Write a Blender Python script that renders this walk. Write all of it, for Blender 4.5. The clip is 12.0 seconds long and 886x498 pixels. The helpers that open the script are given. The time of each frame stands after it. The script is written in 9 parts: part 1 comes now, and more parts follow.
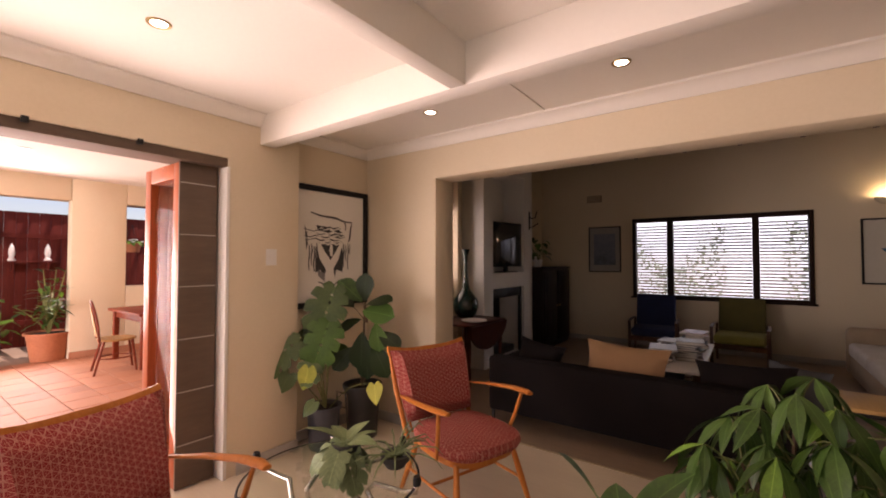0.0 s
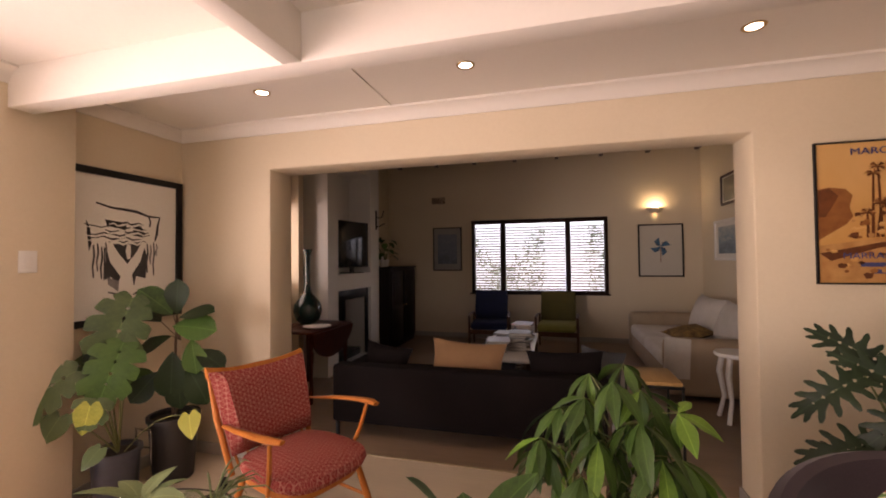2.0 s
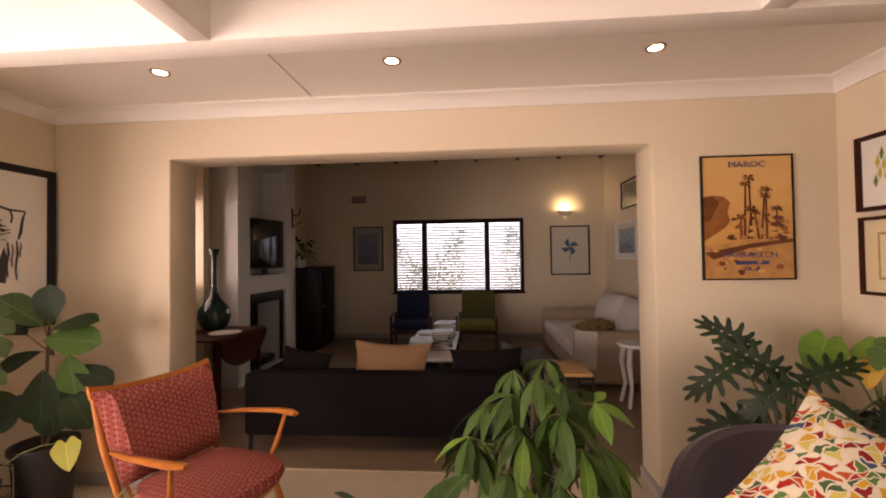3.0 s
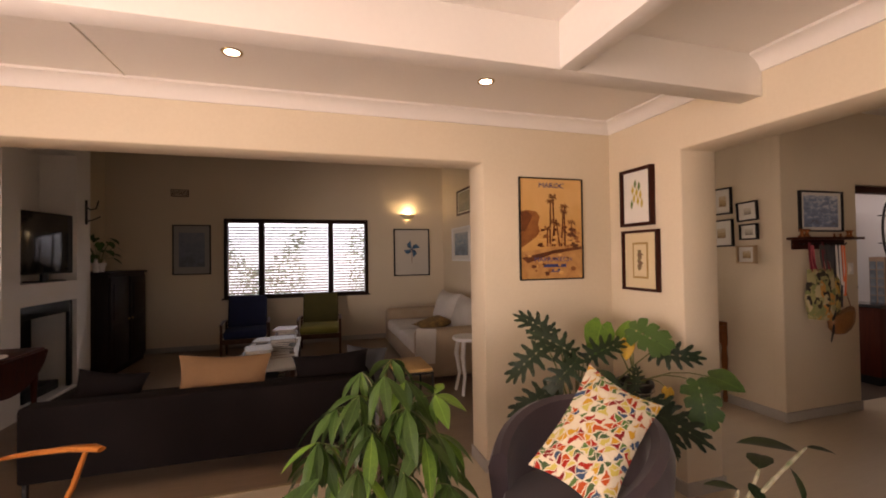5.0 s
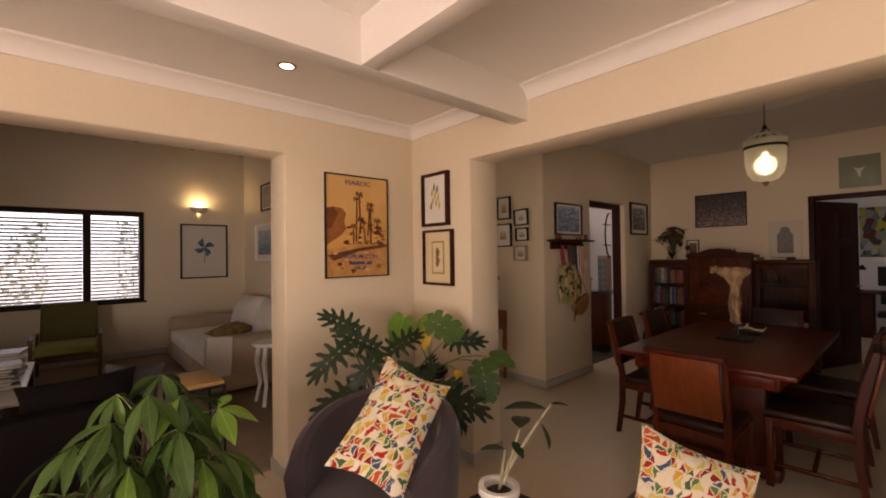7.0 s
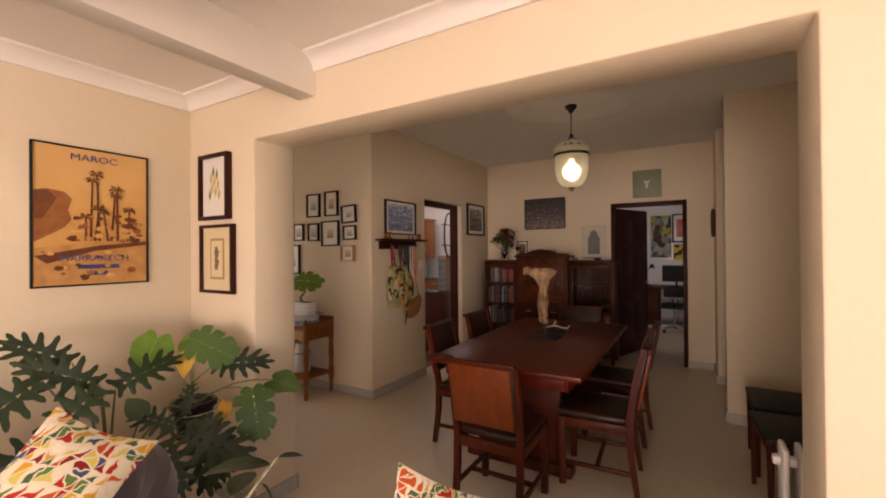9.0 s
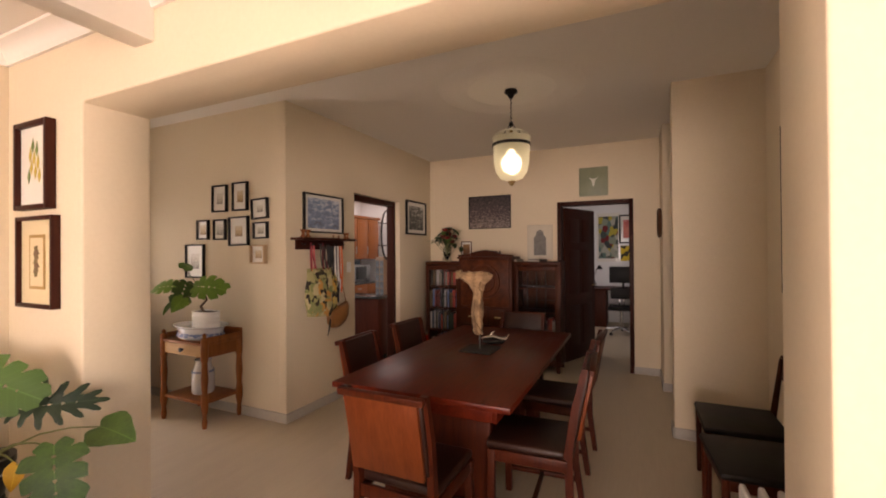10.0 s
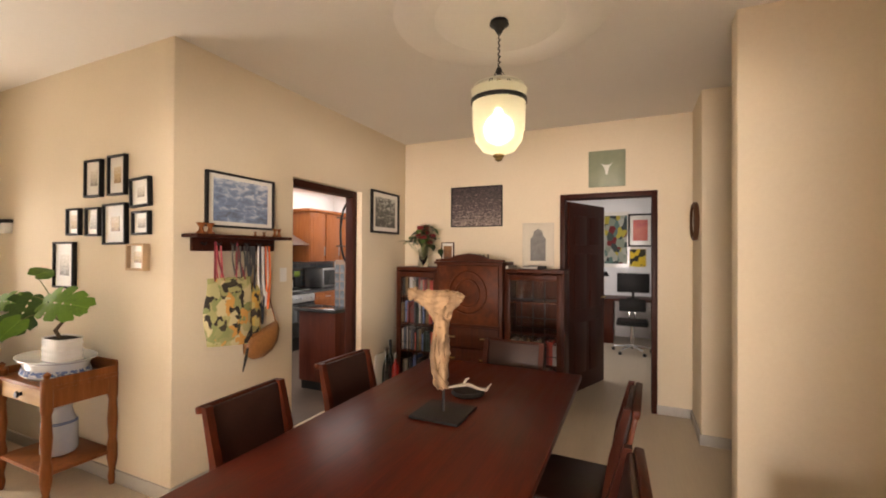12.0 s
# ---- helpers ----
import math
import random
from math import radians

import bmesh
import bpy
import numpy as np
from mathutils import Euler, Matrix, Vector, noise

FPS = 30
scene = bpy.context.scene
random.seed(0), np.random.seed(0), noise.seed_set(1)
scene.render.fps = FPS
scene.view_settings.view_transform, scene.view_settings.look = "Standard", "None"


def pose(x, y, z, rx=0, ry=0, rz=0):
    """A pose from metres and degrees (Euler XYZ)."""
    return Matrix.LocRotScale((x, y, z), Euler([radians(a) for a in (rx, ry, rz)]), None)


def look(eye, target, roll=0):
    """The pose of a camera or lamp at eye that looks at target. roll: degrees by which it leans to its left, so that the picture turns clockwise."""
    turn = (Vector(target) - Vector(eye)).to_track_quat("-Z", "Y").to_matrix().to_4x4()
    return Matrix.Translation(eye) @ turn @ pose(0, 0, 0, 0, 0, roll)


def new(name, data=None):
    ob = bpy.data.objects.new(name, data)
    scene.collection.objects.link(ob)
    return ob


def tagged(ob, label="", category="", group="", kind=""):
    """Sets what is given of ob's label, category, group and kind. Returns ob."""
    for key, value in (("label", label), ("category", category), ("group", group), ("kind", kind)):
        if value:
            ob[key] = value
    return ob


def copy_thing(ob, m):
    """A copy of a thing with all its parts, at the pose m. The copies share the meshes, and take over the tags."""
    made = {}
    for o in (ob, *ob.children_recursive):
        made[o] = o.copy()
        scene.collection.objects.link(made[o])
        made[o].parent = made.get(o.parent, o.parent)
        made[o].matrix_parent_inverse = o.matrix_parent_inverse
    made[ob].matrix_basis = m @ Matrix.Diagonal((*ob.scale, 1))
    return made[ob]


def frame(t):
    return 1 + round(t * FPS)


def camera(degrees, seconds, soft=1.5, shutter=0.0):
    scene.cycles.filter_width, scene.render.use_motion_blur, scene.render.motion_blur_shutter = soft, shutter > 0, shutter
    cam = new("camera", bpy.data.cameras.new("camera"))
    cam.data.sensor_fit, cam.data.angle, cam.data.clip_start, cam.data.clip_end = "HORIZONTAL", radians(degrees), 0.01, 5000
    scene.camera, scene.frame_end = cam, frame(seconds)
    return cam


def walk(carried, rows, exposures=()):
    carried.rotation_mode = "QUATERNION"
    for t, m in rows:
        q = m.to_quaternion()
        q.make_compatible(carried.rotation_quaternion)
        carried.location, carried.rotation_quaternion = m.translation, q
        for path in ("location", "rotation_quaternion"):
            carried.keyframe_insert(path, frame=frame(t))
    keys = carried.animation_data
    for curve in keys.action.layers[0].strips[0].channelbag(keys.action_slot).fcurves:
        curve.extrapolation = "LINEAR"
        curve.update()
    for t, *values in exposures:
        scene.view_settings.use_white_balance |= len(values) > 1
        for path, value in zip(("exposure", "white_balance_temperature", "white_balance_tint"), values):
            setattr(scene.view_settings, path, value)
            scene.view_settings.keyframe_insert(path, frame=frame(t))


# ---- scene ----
cam = camera(93.1, 12.0, soft=1.9)
PATH = [
    (0, (0.55, 0.291, 1.454), (-0.623, 1.91, 1.51), 0.0),
    (0.5, (0.534, 0.323, 1.467), (-0.489, 2.04, 1.516), -0.0),
    (1, (0.516, 0.362, 1.462), (-0.357, 2.161, 1.512), -0.2),
    (1.5, (0.504, 0.4, 1.462), (-0.202, 2.271, 1.513), -0.4),
    (2, (0.487, 0.451, 1.471), (-0.041, 2.379, 1.519), -0.6),
    (2.5, (0.454, 0.487, 1.474), (0.121, 2.459, 1.519), -0.7),
    (3, (0.445, 0.481, 1.474), (0.292, 2.475, 1.516), -0.8),
    (5, (0.411, 0.397, 1.502), (0.989, 2.311, 1.535), -0.8),
    (5.5, (0.434, 0.392, 1.495), (1.235, 2.224, 1.527), -0.9),
    (6, (0.448, 0.388, 1.485), (1.446, 2.121, 1.516), -0.8),
    (6.5, (0.469, 0.398, 1.492), (1.64, 2.018, 1.517), -0.8),
    (7, (0.476, 0.387, 1.476), (1.806, 1.881, 1.501), -0.8),
    (9, (1.057, 0.29, 1.485), (2.778, 1.309, 1.497), -0.5),
    (9.5, (1.313, 0.313, 1.483), (3.1, 1.209, 1.493), -0.5),
    (10, (1.602, 0.296, 1.486), (3.417, 1.136, 1.499), -0.4),
    (10.5, (1.893, 0.31, 1.479), (3.714, 1.138, 1.493), -0.2),
    (11, (2.204, 0.359, 1.509), (4.026, 1.184, 1.517), 0.2),
    (11.5, (2.47, 0.449, 1.532), (4.297, 1.264, 1.538), 0.1),
    (12, (2.714, 0.54, 1.516), (4.535, 1.368, 1.531), 0.3),
]
EXPOSURES = [(0.0, 0.12, 7050, 33), (2.0, 0.35, 7050, 33), (3.0, 0.48, 7200, 32), (5.0, 0.45, 7300, 31), (7.0, 0.25, 7450, 30), (9.0, 0.9, 7200, 29), (9.5, 1.08, 7150, 29), (10.0, 1.42, 7100, 27), (10.5, 1.9, 7000, 23), (11.0, 2.15, 6900, 20), (12.0, 2.42, 6800, 18)]
walk(cam, [(t, look(eye, target, roll)) for t, eye, target, roll in PATH], EXPOSURES)

# ---- world, sun and large lights ----
world = bpy.data.worlds.new("sky")
scene.world = world
world.use_nodes = True
sky = world.node_tree.nodes.new("ShaderNodeTexSky")
sky.sky_type, sky.sun_disc = "NISHITA", False
sky.sun_elevation, sky.sun_rotation = radians(70), radians(33)
world.node_tree.links.new(sky.outputs[0], world.node_tree.nodes["Background"].inputs[0])
world.node_tree.nodes["Background"].inputs[1].default_value = 0.15


def lamp(name, kind, energy, colour, m, size=(1, 1), angle=0.5, spread=180):
    data = bpy.data.lights.new(name, kind)
    data.energy, data.color = energy, colour
    if kind == "AREA":
        data.shape, data.size, data.size_y = "RECTANGLE", *size
        data.spread = radians(spread)
    elif kind == "SPOT":
        data.spot_size, data.spot_blend, data.shadow_soft_size = radians(110), 0.6, 0.03
    elif kind == "SUN":
        data.angle = radians(angle)
    else:
        data.shadow_soft_size = size[0]
    ob = new(name, data)
    ob.matrix_world = m
    return ob


lamp("sun", "SUN", 4.0, (1.0, 0.93, 0.82), look((-3, 10, 30), (-8.8, 1.0, 0)))
lamp("patio_garden_daylight", "AREA", 160, (1.0, 0.95, 0.88), look((-7.6, 0.1, 1.3), (0, 0.1, 1.0)), (3.9, 2.1))
# fill lamp at the patio's unseen open end, added to brighten the patio
lamp("patio_side_daylight", "AREA", 390, (1.0, 0.95, 0.88), look((-5.2, -3.9, 1.4), (-5.2, 0, 1.2)), (4.5, 2.2))
# daylight that comes in by the patio doors, the garden windows and the open front door
lamp("patio_daylight", "AREA", 50, (1.0, 0.9, 0.8), look((-2.62, 0.4, 0.9), (-1.0, 0.55, 1.75)), (2.2, 1.5), spread=140)
lamp("garden_daylight", "AREA", 15, (1.0, 0.94, 0.86), look((-0.1, -1.96, 1.05), (-0.1, -0.6, 2.3)), (2.4, 0.9), spread=130)
lamp("living_daylight", "AREA", 0.4, (0.95, 0.97, 1.0), look((0.12, 8.12, 1.5), (0.12, 5, 1.2)), (2.3, 1.2))
lamp("living_side_daylight", "AREA", 3, (1.0, 0.9, 0.75), look((-2.74, 4.4, 1.65), (0, 4.4, 1.5)), (0.9, 0.9))
lamp("front_door_daylight", "AREA", 6, (1.0, 0.97, 0.92), look((3.45, 5.36, 1.1), (3.6, 3, 1.0)), (0.75, 1.9))
# unseen fill panel under the kitchen ceiling, added to brighten the kitchen
lamp("kitchen_daylight", "AREA", 16, (1.0, 0.97, 0.92), look((6.9, 4.6, 2.57), (6.9, 4.6, 0)), (4.2, 2.2))
lamp("office_daylight", "AREA", 5, (0.97, 0.98, 1.0), look((9.4, 2.6, 1.6), (9.4, 0, 1.3)), (2.2, 1.4))


# ---- building helpers ----
def bm_box(bm, a, b, bev=0.0, seg=2):
    """A box between two corners, with its edges rounded by bev."""
    x0, y0, z0 = (min(p, q) for p, q in zip(a, b))
    x1, y1, z1 = (max(p, q) for p, q in zip(a, b))
    v = [bm.verts.new(p) for p in ((x0, y0, z0), (x1, y0, z0), (x1, y1, z0), (x0, y1, z0), (x0, y0, z1), (x1, y0, z1), (x1, y1, z1), (x0, y1, z1))]
    f = [bm.faces.new([v[i] for i in q]) for q in ((3, 2, 1, 0), (4, 5, 6, 7), (0, 1, 5, 4), (1, 2, 6, 5), (2, 3, 7, 6), (3, 0, 4, 7))]
    if bev:
        edges = list({e for q in f for e in q.edges})
        out = bmesh.ops.bevel(bm, geom=edges, offset=bev, offset_type="OFFSET", segments=seg, profile=0.5, affect="EDGES", clamp_overlap=True)
        v = list({w for q in out["faces"] for w in q.verts} | {w for w in v if w.is_valid})
    return v


def bm_tube(bm, pts, r, n=10, caps=True, flat=1.0):
    """A round bar along points; r is one radius or one a point."""
    pts = [Vector(p) for p in pts]
    rad = r if isinstance(r, (list, tuple)) else [r] * len(pts)
    rings, side = [], None
    for i, p in enumerate(pts):
        d = (pts[min(i + 1, len(pts) - 1)] - pts[max(i - 1, 0)]).normalized()
        if side is None:
            side = d.cross(Vector((0, 0, 1)) if abs(d.z) < 0.9 else Vector((1, 0, 0))).normalized()
        side = (side - d * side.dot(d)).normalized()
        up = d.cross(side)
        rings.append([bm.verts.new(p + (side * math.cos(a) + up * math.sin(a) * flat) * rad[i]) for a in (2 * math.pi * k / n for k in range(n))])
    for a, b in zip(rings, rings[1:]):
        for k in range(n):
            bm.faces.new((a[k], a[(k + 1) % n], b[(k + 1) % n], b[k]))
    if caps:
        bm.faces.new(rings[0][::-1])
        bm.faces.new(rings[-1])
    return [v for q in rings for v in q]


def bm_lathe(bm, prof, c=(0, 0, 0), n=28, closed=False, sx=1.0, sy=1.0):
    """A turned shape: (radius, height) pairs round the upright through c."""
    rings = []
    for r, z in prof:
        if r < 1e-5:
            rings.append([bm.verts.new((c[0], c[1], c[2] + z))])
        else:
            rings.append([bm.verts.new((c[0] + r * sx * math.cos(2 * math.pi * k / n), c[1] + r * sy * math.sin(2 * math.pi * k / n), c[2] + z)) for k in range(n)])
    for a, b in zip(rings, rings[1:] + (rings[:1] if closed else [])):
        for k in range(n):
            q = [a[k % len(a)], a[(k + 1) % len(a)], b[(k + 1) % len(b)], b[k % len(b)]]
            q = [v for i, v in enumerate(q) if v not in q[:i]]
            if len(q) > 2:
                bm.faces.new(q)
    return [v for q in rings for v in q]


def bm_plate(bm, outline, thick, m=None):
    """A flat plate with the (x, y) outline, thick along z; m places it."""
    m = m or Matrix()
    lo = [bm.verts.new(m @ Vector((x, y, 0))) for x, y in outline]
    hi = [bm.verts.new(m @ Vector((x, y, thick))) for x, y in outline]
    bm.faces.new(lo[::-1]), bm.faces.new(hi)
    for i in range(len(lo)):
        j = (i + 1) % len(lo)
        bm.faces.new((lo[i], lo[j], hi[j], hi[i]))
    return lo + hi


def bm_cushion(bm, w, d, h, m=None, puff=1.0, n=10, pinch=0.06):
    """A stuffed cushion w by d, h thick in its middle, corners drawn out; flat at z = 0 in m."""
    m = m or Matrix()
    grid = {}
    for s in (1, -1):
        for i in range(n + 1):
            for j in range(n + 1):
                u, v = 2 * i / n - 1, 2 * j / n - 1
                edge = i in (0, n) or j in (0, n)
                if s < 0 and edge:
                    grid[s, i, j] = grid[1, i, j]
                    continue
                t = ((1 - u ** 2) * (1 - v ** 2)) ** (0.42 * puff)
                k = 1 - pinch * (1 - max(abs(u), abs(v)) ** 2 * min(abs(u), abs(v)) ** 2)
                x = u * w / 2 * (1 - pinch * (1 - v * v) * abs(u)) * (k + pinch * 0.6)
                y = v * d / 2 * (1 - pinch * (1 - u * u) * abs(v)) * (k + pinch * 0.6)
                wob = 0.012 * math.sin(7 * u + 3 * v) * t
                grid[s, i, j] = bm.verts.new(m @ Vector((x, y, s * (h / 2 * t) + wob * h)))
        for i in range(n):
            for j in range(n):
                q = [grid[s, i, j], grid[s, i + 1, j], grid[s, i + 1, j + 1], grid[s, i, j + 1]]
                bm.faces.new(q if s > 0 else q[::-1])


def part(name, bm, material, parent=None, label="", smooth=40, m=None):
    """Links the bmesh as one mesh object, under parent if there is one."""
    bmesh.ops.recalc_face_normals(bm, faces=bm.faces)
    for f in bm.faces:
        f.smooth = True
    for e in bm.edges:
        if len(e.link_faces) == 2 and e.calc_face_angle(0) > radians(smooth):
            e.smooth = False
    mesh = bpy.data.meshes.new(name)
    bm.to_mesh(mesh)
    bm.free()
    for q in material if isinstance(material, (list, tuple)) else [material]:
        mesh.materials.append(q)
    ob = new(name, mesh)
    if m is not None:
        ob.matrix_basis = m
    if parent:
        ob.parent = parent
    return tagged(ob, label)


def thing(name, m, label, category, group=""):
    ob = new(name)
    ob.empty_display_size = 0.1
    ob.matrix_basis = m
    return tagged(ob, label, category, group)


def boxes(*spec):
    """A bmesh of boxes (corner, corner[, rounding])."""
    bm = bmesh.new()
    for q in spec:
        bm_box(bm, *q)
    return bm


def structure(name, bm, material, label="", smooth=40):
    return tagged(part(name, bm, material, None, label, smooth), kind="structure")


# ---- materials ----
def nodes_of(name):
    mt = bpy.data.materials.new(name)
    mt.use_nodes = True
    return mt, mt.node_tree.nodes, mt.node_tree.links, mt.node_tree.nodes["Principled BSDF"]


def surface(name, a, b=None, rough=0.6, metal=0.0, grain=30.0, stain=2.0, bump=0.15, stretch=(1, 1, 1), spec=0.5, depth=0.004, coat=0.0, sheen=0.0, pieces=0.0):
    """A surface that varies between colours a and b at two scales, with fine relief and uneven gloss."""
    mt, nd, ln, bs = nodes_of(name)
    b = b or tuple(c * 0.82 for c in a)
    tc, mp = nd.new("ShaderNodeTexCoord"), nd.new("ShaderNodeMapping")
    mp.inputs["Scale"].default_value = stretch
    ln.new(tc.outputs["Object"], mp.inputs[0])
    big, small = nd.new("ShaderNodeTexNoise"), nd.new("ShaderNodeTexNoise")
    for q, sc, de in ((big, stain, 4), (small, grain, 6)):
        q.inputs["Scale"].default_value, q.inputs["Detail"].default_value = sc, de
        ln.new(mp.outputs[0], q.inputs["Vector"])
    mix = nd.new("ShaderNodeMath")
    mix.operation = "MULTIPLY_ADD"
    ln.new(small.outputs[0], mix.inputs[0])
    mix.inputs[1].default_value = 0.55
    half = nd.new("ShaderNodeMath")
    half.operation = "MULTIPLY_ADD"
    ln.new(big.outputs[0], half.inputs[0])
    half.inputs[1].default_value, half.inputs[2].default_value = 0.7, -0.12
    ln.new(half.outputs[0], mix.inputs[2])
    last = mix
    if pieces:
        info, add = nd.new("ShaderNodeObjectInfo"), nd.new("ShaderNodeMath")
        add.operation = "MULTIPLY_ADD"
        ln.new(info.outputs["Random"], add.inputs[0])
        add.inputs[1].default_value = pieces
        ln.new(mix.outputs[0], add.inputs[2])
        last = add
    ramp = nd.new("ShaderNodeValToRGB")
    ramp.color_ramp.elements[0].position, ramp.color_ramp.elements[1].position = 0.3, 0.75
    ramp.color_ramp.elements[0].color, ramp.color_ramp.elements[1].color = (*b, 1), (*a, 1)
    ln.new(last.outputs[0], ramp.inputs[0])
    ln.new(ramp.outputs[0], bs.inputs["Base Color"])
    gl = nd.new("ShaderNodeMapRange")
    gl.inputs[3].default_value, gl.inputs[4].default_value = max(rough - 0.07, 0.02), min(rough + 0.1, 1)
    ln.new(big.outputs[0], gl.inputs[0])
    ln.new(gl.outputs[0], bs.inputs["Roughness"])
    bs.inputs["Metallic"].default_value = metal
    bs.inputs["Specular IOR Level"].default_value = spec
    bs.inputs["Coat Weight"].default_value = coat
    bs.inputs["Coat Roughness"].default_value = 0.12
    bs.inputs["Sheen Weight"].default_value = sheen
    if bump:
        bp = nd.new("ShaderNodeBump")
        bp.inputs["Strength"].default_value, bp.inputs["Distance"].default_value = bump, depth
        ln.new(mix.outputs[0], bp.inputs["Height"])
        ln.new(bp.outputs[0], bs.inputs["Normal"])
    return mt


def wood(name, a, b, axis=0, rough=0.4, coat=0.0, scale=1.0):
    """Wood with its grain along the axis."""
    st = [14 * scale] * 3
    st[axis] = 1.1 * scale
    return surface(name, a, b, rough, grain=7, stain=1.6, bump=0.12, stretch=st, depth=0.002, coat=coat, spec=0.14)


def plain_metal(name, c, rough=0.25):
    return surface(name, c, tuple(q * 0.7 for q in c), rough, 1.0, grain=60, stain=8, bump=0.03)


def glow(name, colour, strength):
    mt, nd, ln, bs = nodes_of(name)
    bs.inputs["Base Color"].default_value = (*colour, 1)
    bs.inputs["Emission Color"].default_value = (*colour, 1)
    bs.inputs["Emission Strength"].default_value = strength
    return mt


def glass(name, tint=(1, 1, 1), rough=0.02, ior=1.45):
    mt, nd, ln, bs = nodes_of(name)
    bs.inputs["Base Color"].default_value = (*tint, 1)
    bs.inputs["Roughness"].default_value, bs.inputs["IOR"].default_value = rough, ior
    bs.inputs["Transmission Weight"].default_value = 1.0
    return mt


def frosted(name, tint):
    """Etched glass that scatters the light of the bulb behind it."""
    mt, nd, ln, bs = nodes_of(name)
    bs.inputs["Base Color"].default_value = (*tint, 1)
    bs.inputs["Roughness"].default_value, bs.inputs["IOR"].default_value, bs.inputs["Transmission Weight"].default_value = 0.3, 1.2, 1.0
    tr, mix, no = nd.new("ShaderNodeBsdfTranslucent"), nd.new("ShaderNodeMixShader"), nd.new("ShaderNodeTexNoise")
    tr.inputs[0].default_value = (*tint, 1)
    tc, mp = nd.new("ShaderNodeTexCoord"), nd.new("ShaderNodeMapping")
    mp.inputs["Scale"].default_value = (60, 60, 5)
    ln.new(tc.outputs["Object"], mp.inputs[0])
    ln.new(mp.outputs[0], no.inputs["Vector"])
    rg = nd.new("ShaderNodeMapRange")
    rg.inputs[3].default_value, rg.inputs[4].default_value = 0.03, 0.22
    ln.new(no.outputs[0], rg.inputs[0])
    ln.new(rg.outputs[0], mix.inputs[0])
    ln.new(bs.outputs[0], mix.inputs[1])
    ln.new(tr.outputs[0], mix.inputs[2])
    ln.new(mix.outputs[0], nd["Material Output"].inputs[0])
    return mt


def lattice(name, base, mark, plane, freq, width=0.1):
    """Woven upholstery: a triangle lattice of pale thread on a coloured ground."""
    mt, nd, ln, bs = nodes_of(name)
    tc, sep = nd.new("ShaderNodeTexCoord"), nd.new("ShaderNodeSeparateXYZ")
    ln.new(tc.outputs["Object"], sep.inputs[0])

    def op(kind, p, q=0.0, r=0.0):
        n = nd.new("ShaderNodeMath")
        n.operation = kind
        for k, val in enumerate((p, q, r)):
            if isinstance(val, (int, float)):
                n.inputs[k].default_value = val
            else:
                ln.new(val, n.inputs[k])
        return n.outputs[0]
    u, v = sep.outputs[plane[0]], sep.outputs[plane[1]]
    lines = None
    for k in range(3):
        a = radians(60 * k)
        s = op("ADD", op("MULTIPLY", u, math.cos(a) * freq), op("MULTIPLY", v, math.sin(a) * freq))
        d = op("ABSOLUTE", op("SUBTRACT", op("FRACT", s), 0.5))
        line = op("GREATER_THAN", d, 0.5 - width)
        lines = line if lines is None else op("MAXIMUM", lines, line)
        s2 = op("ADD", op("MULTIPLY", u, math.cos(a + radians(30)) * freq * 1.732), op("MULTIPLY", v, math.sin(a + radians(30)) * freq * 1.732))
        d2 = op("ABSOLUTE", op("SUBTRACT", op("FRACT", s2), 0.5))
        lines = op("MAXIMUM", lines, op("MULTIPLY", op("GREATER_THAN", d2, 0.5 - width * 0.6), 0.75))
    no = nd.new("ShaderNodeTexNoise")
    no.inputs["Scale"].default_value = 260
    ln.new(tc.outputs["Object"], no.inputs["Vector"])
    mix = nd.new("ShaderNodeMix")
    mix.data_type = "RGBA"
    mix.inputs[6].default_value, mix.inputs[7].default_value = (*base, 1), (*mark, 1)
    ln.new(op("MULTIPLY", lines, op("ADD", op("MULTIPLY", no.outputs[0], 0.9), 0.2)), mix.inputs[0])
    ln.new(mix.outputs[2], bs.inputs["Base Color"])
    bs.inputs["Roughness"].default_value, bs.inputs["Specular IOR Level"].default_value = 0.95, 0.15
    bp = nd.new("ShaderNodeBump")
    bp.inputs["Strength"].default_value, bp.inputs["Distance"].default_value = 0.4, 0.003
    ln.new(op("ADD", lines, no.outputs[0]), bp.inputs["Height"])
    ln.new(bp.outputs[0], bs.inputs["Normal"])
    return mt


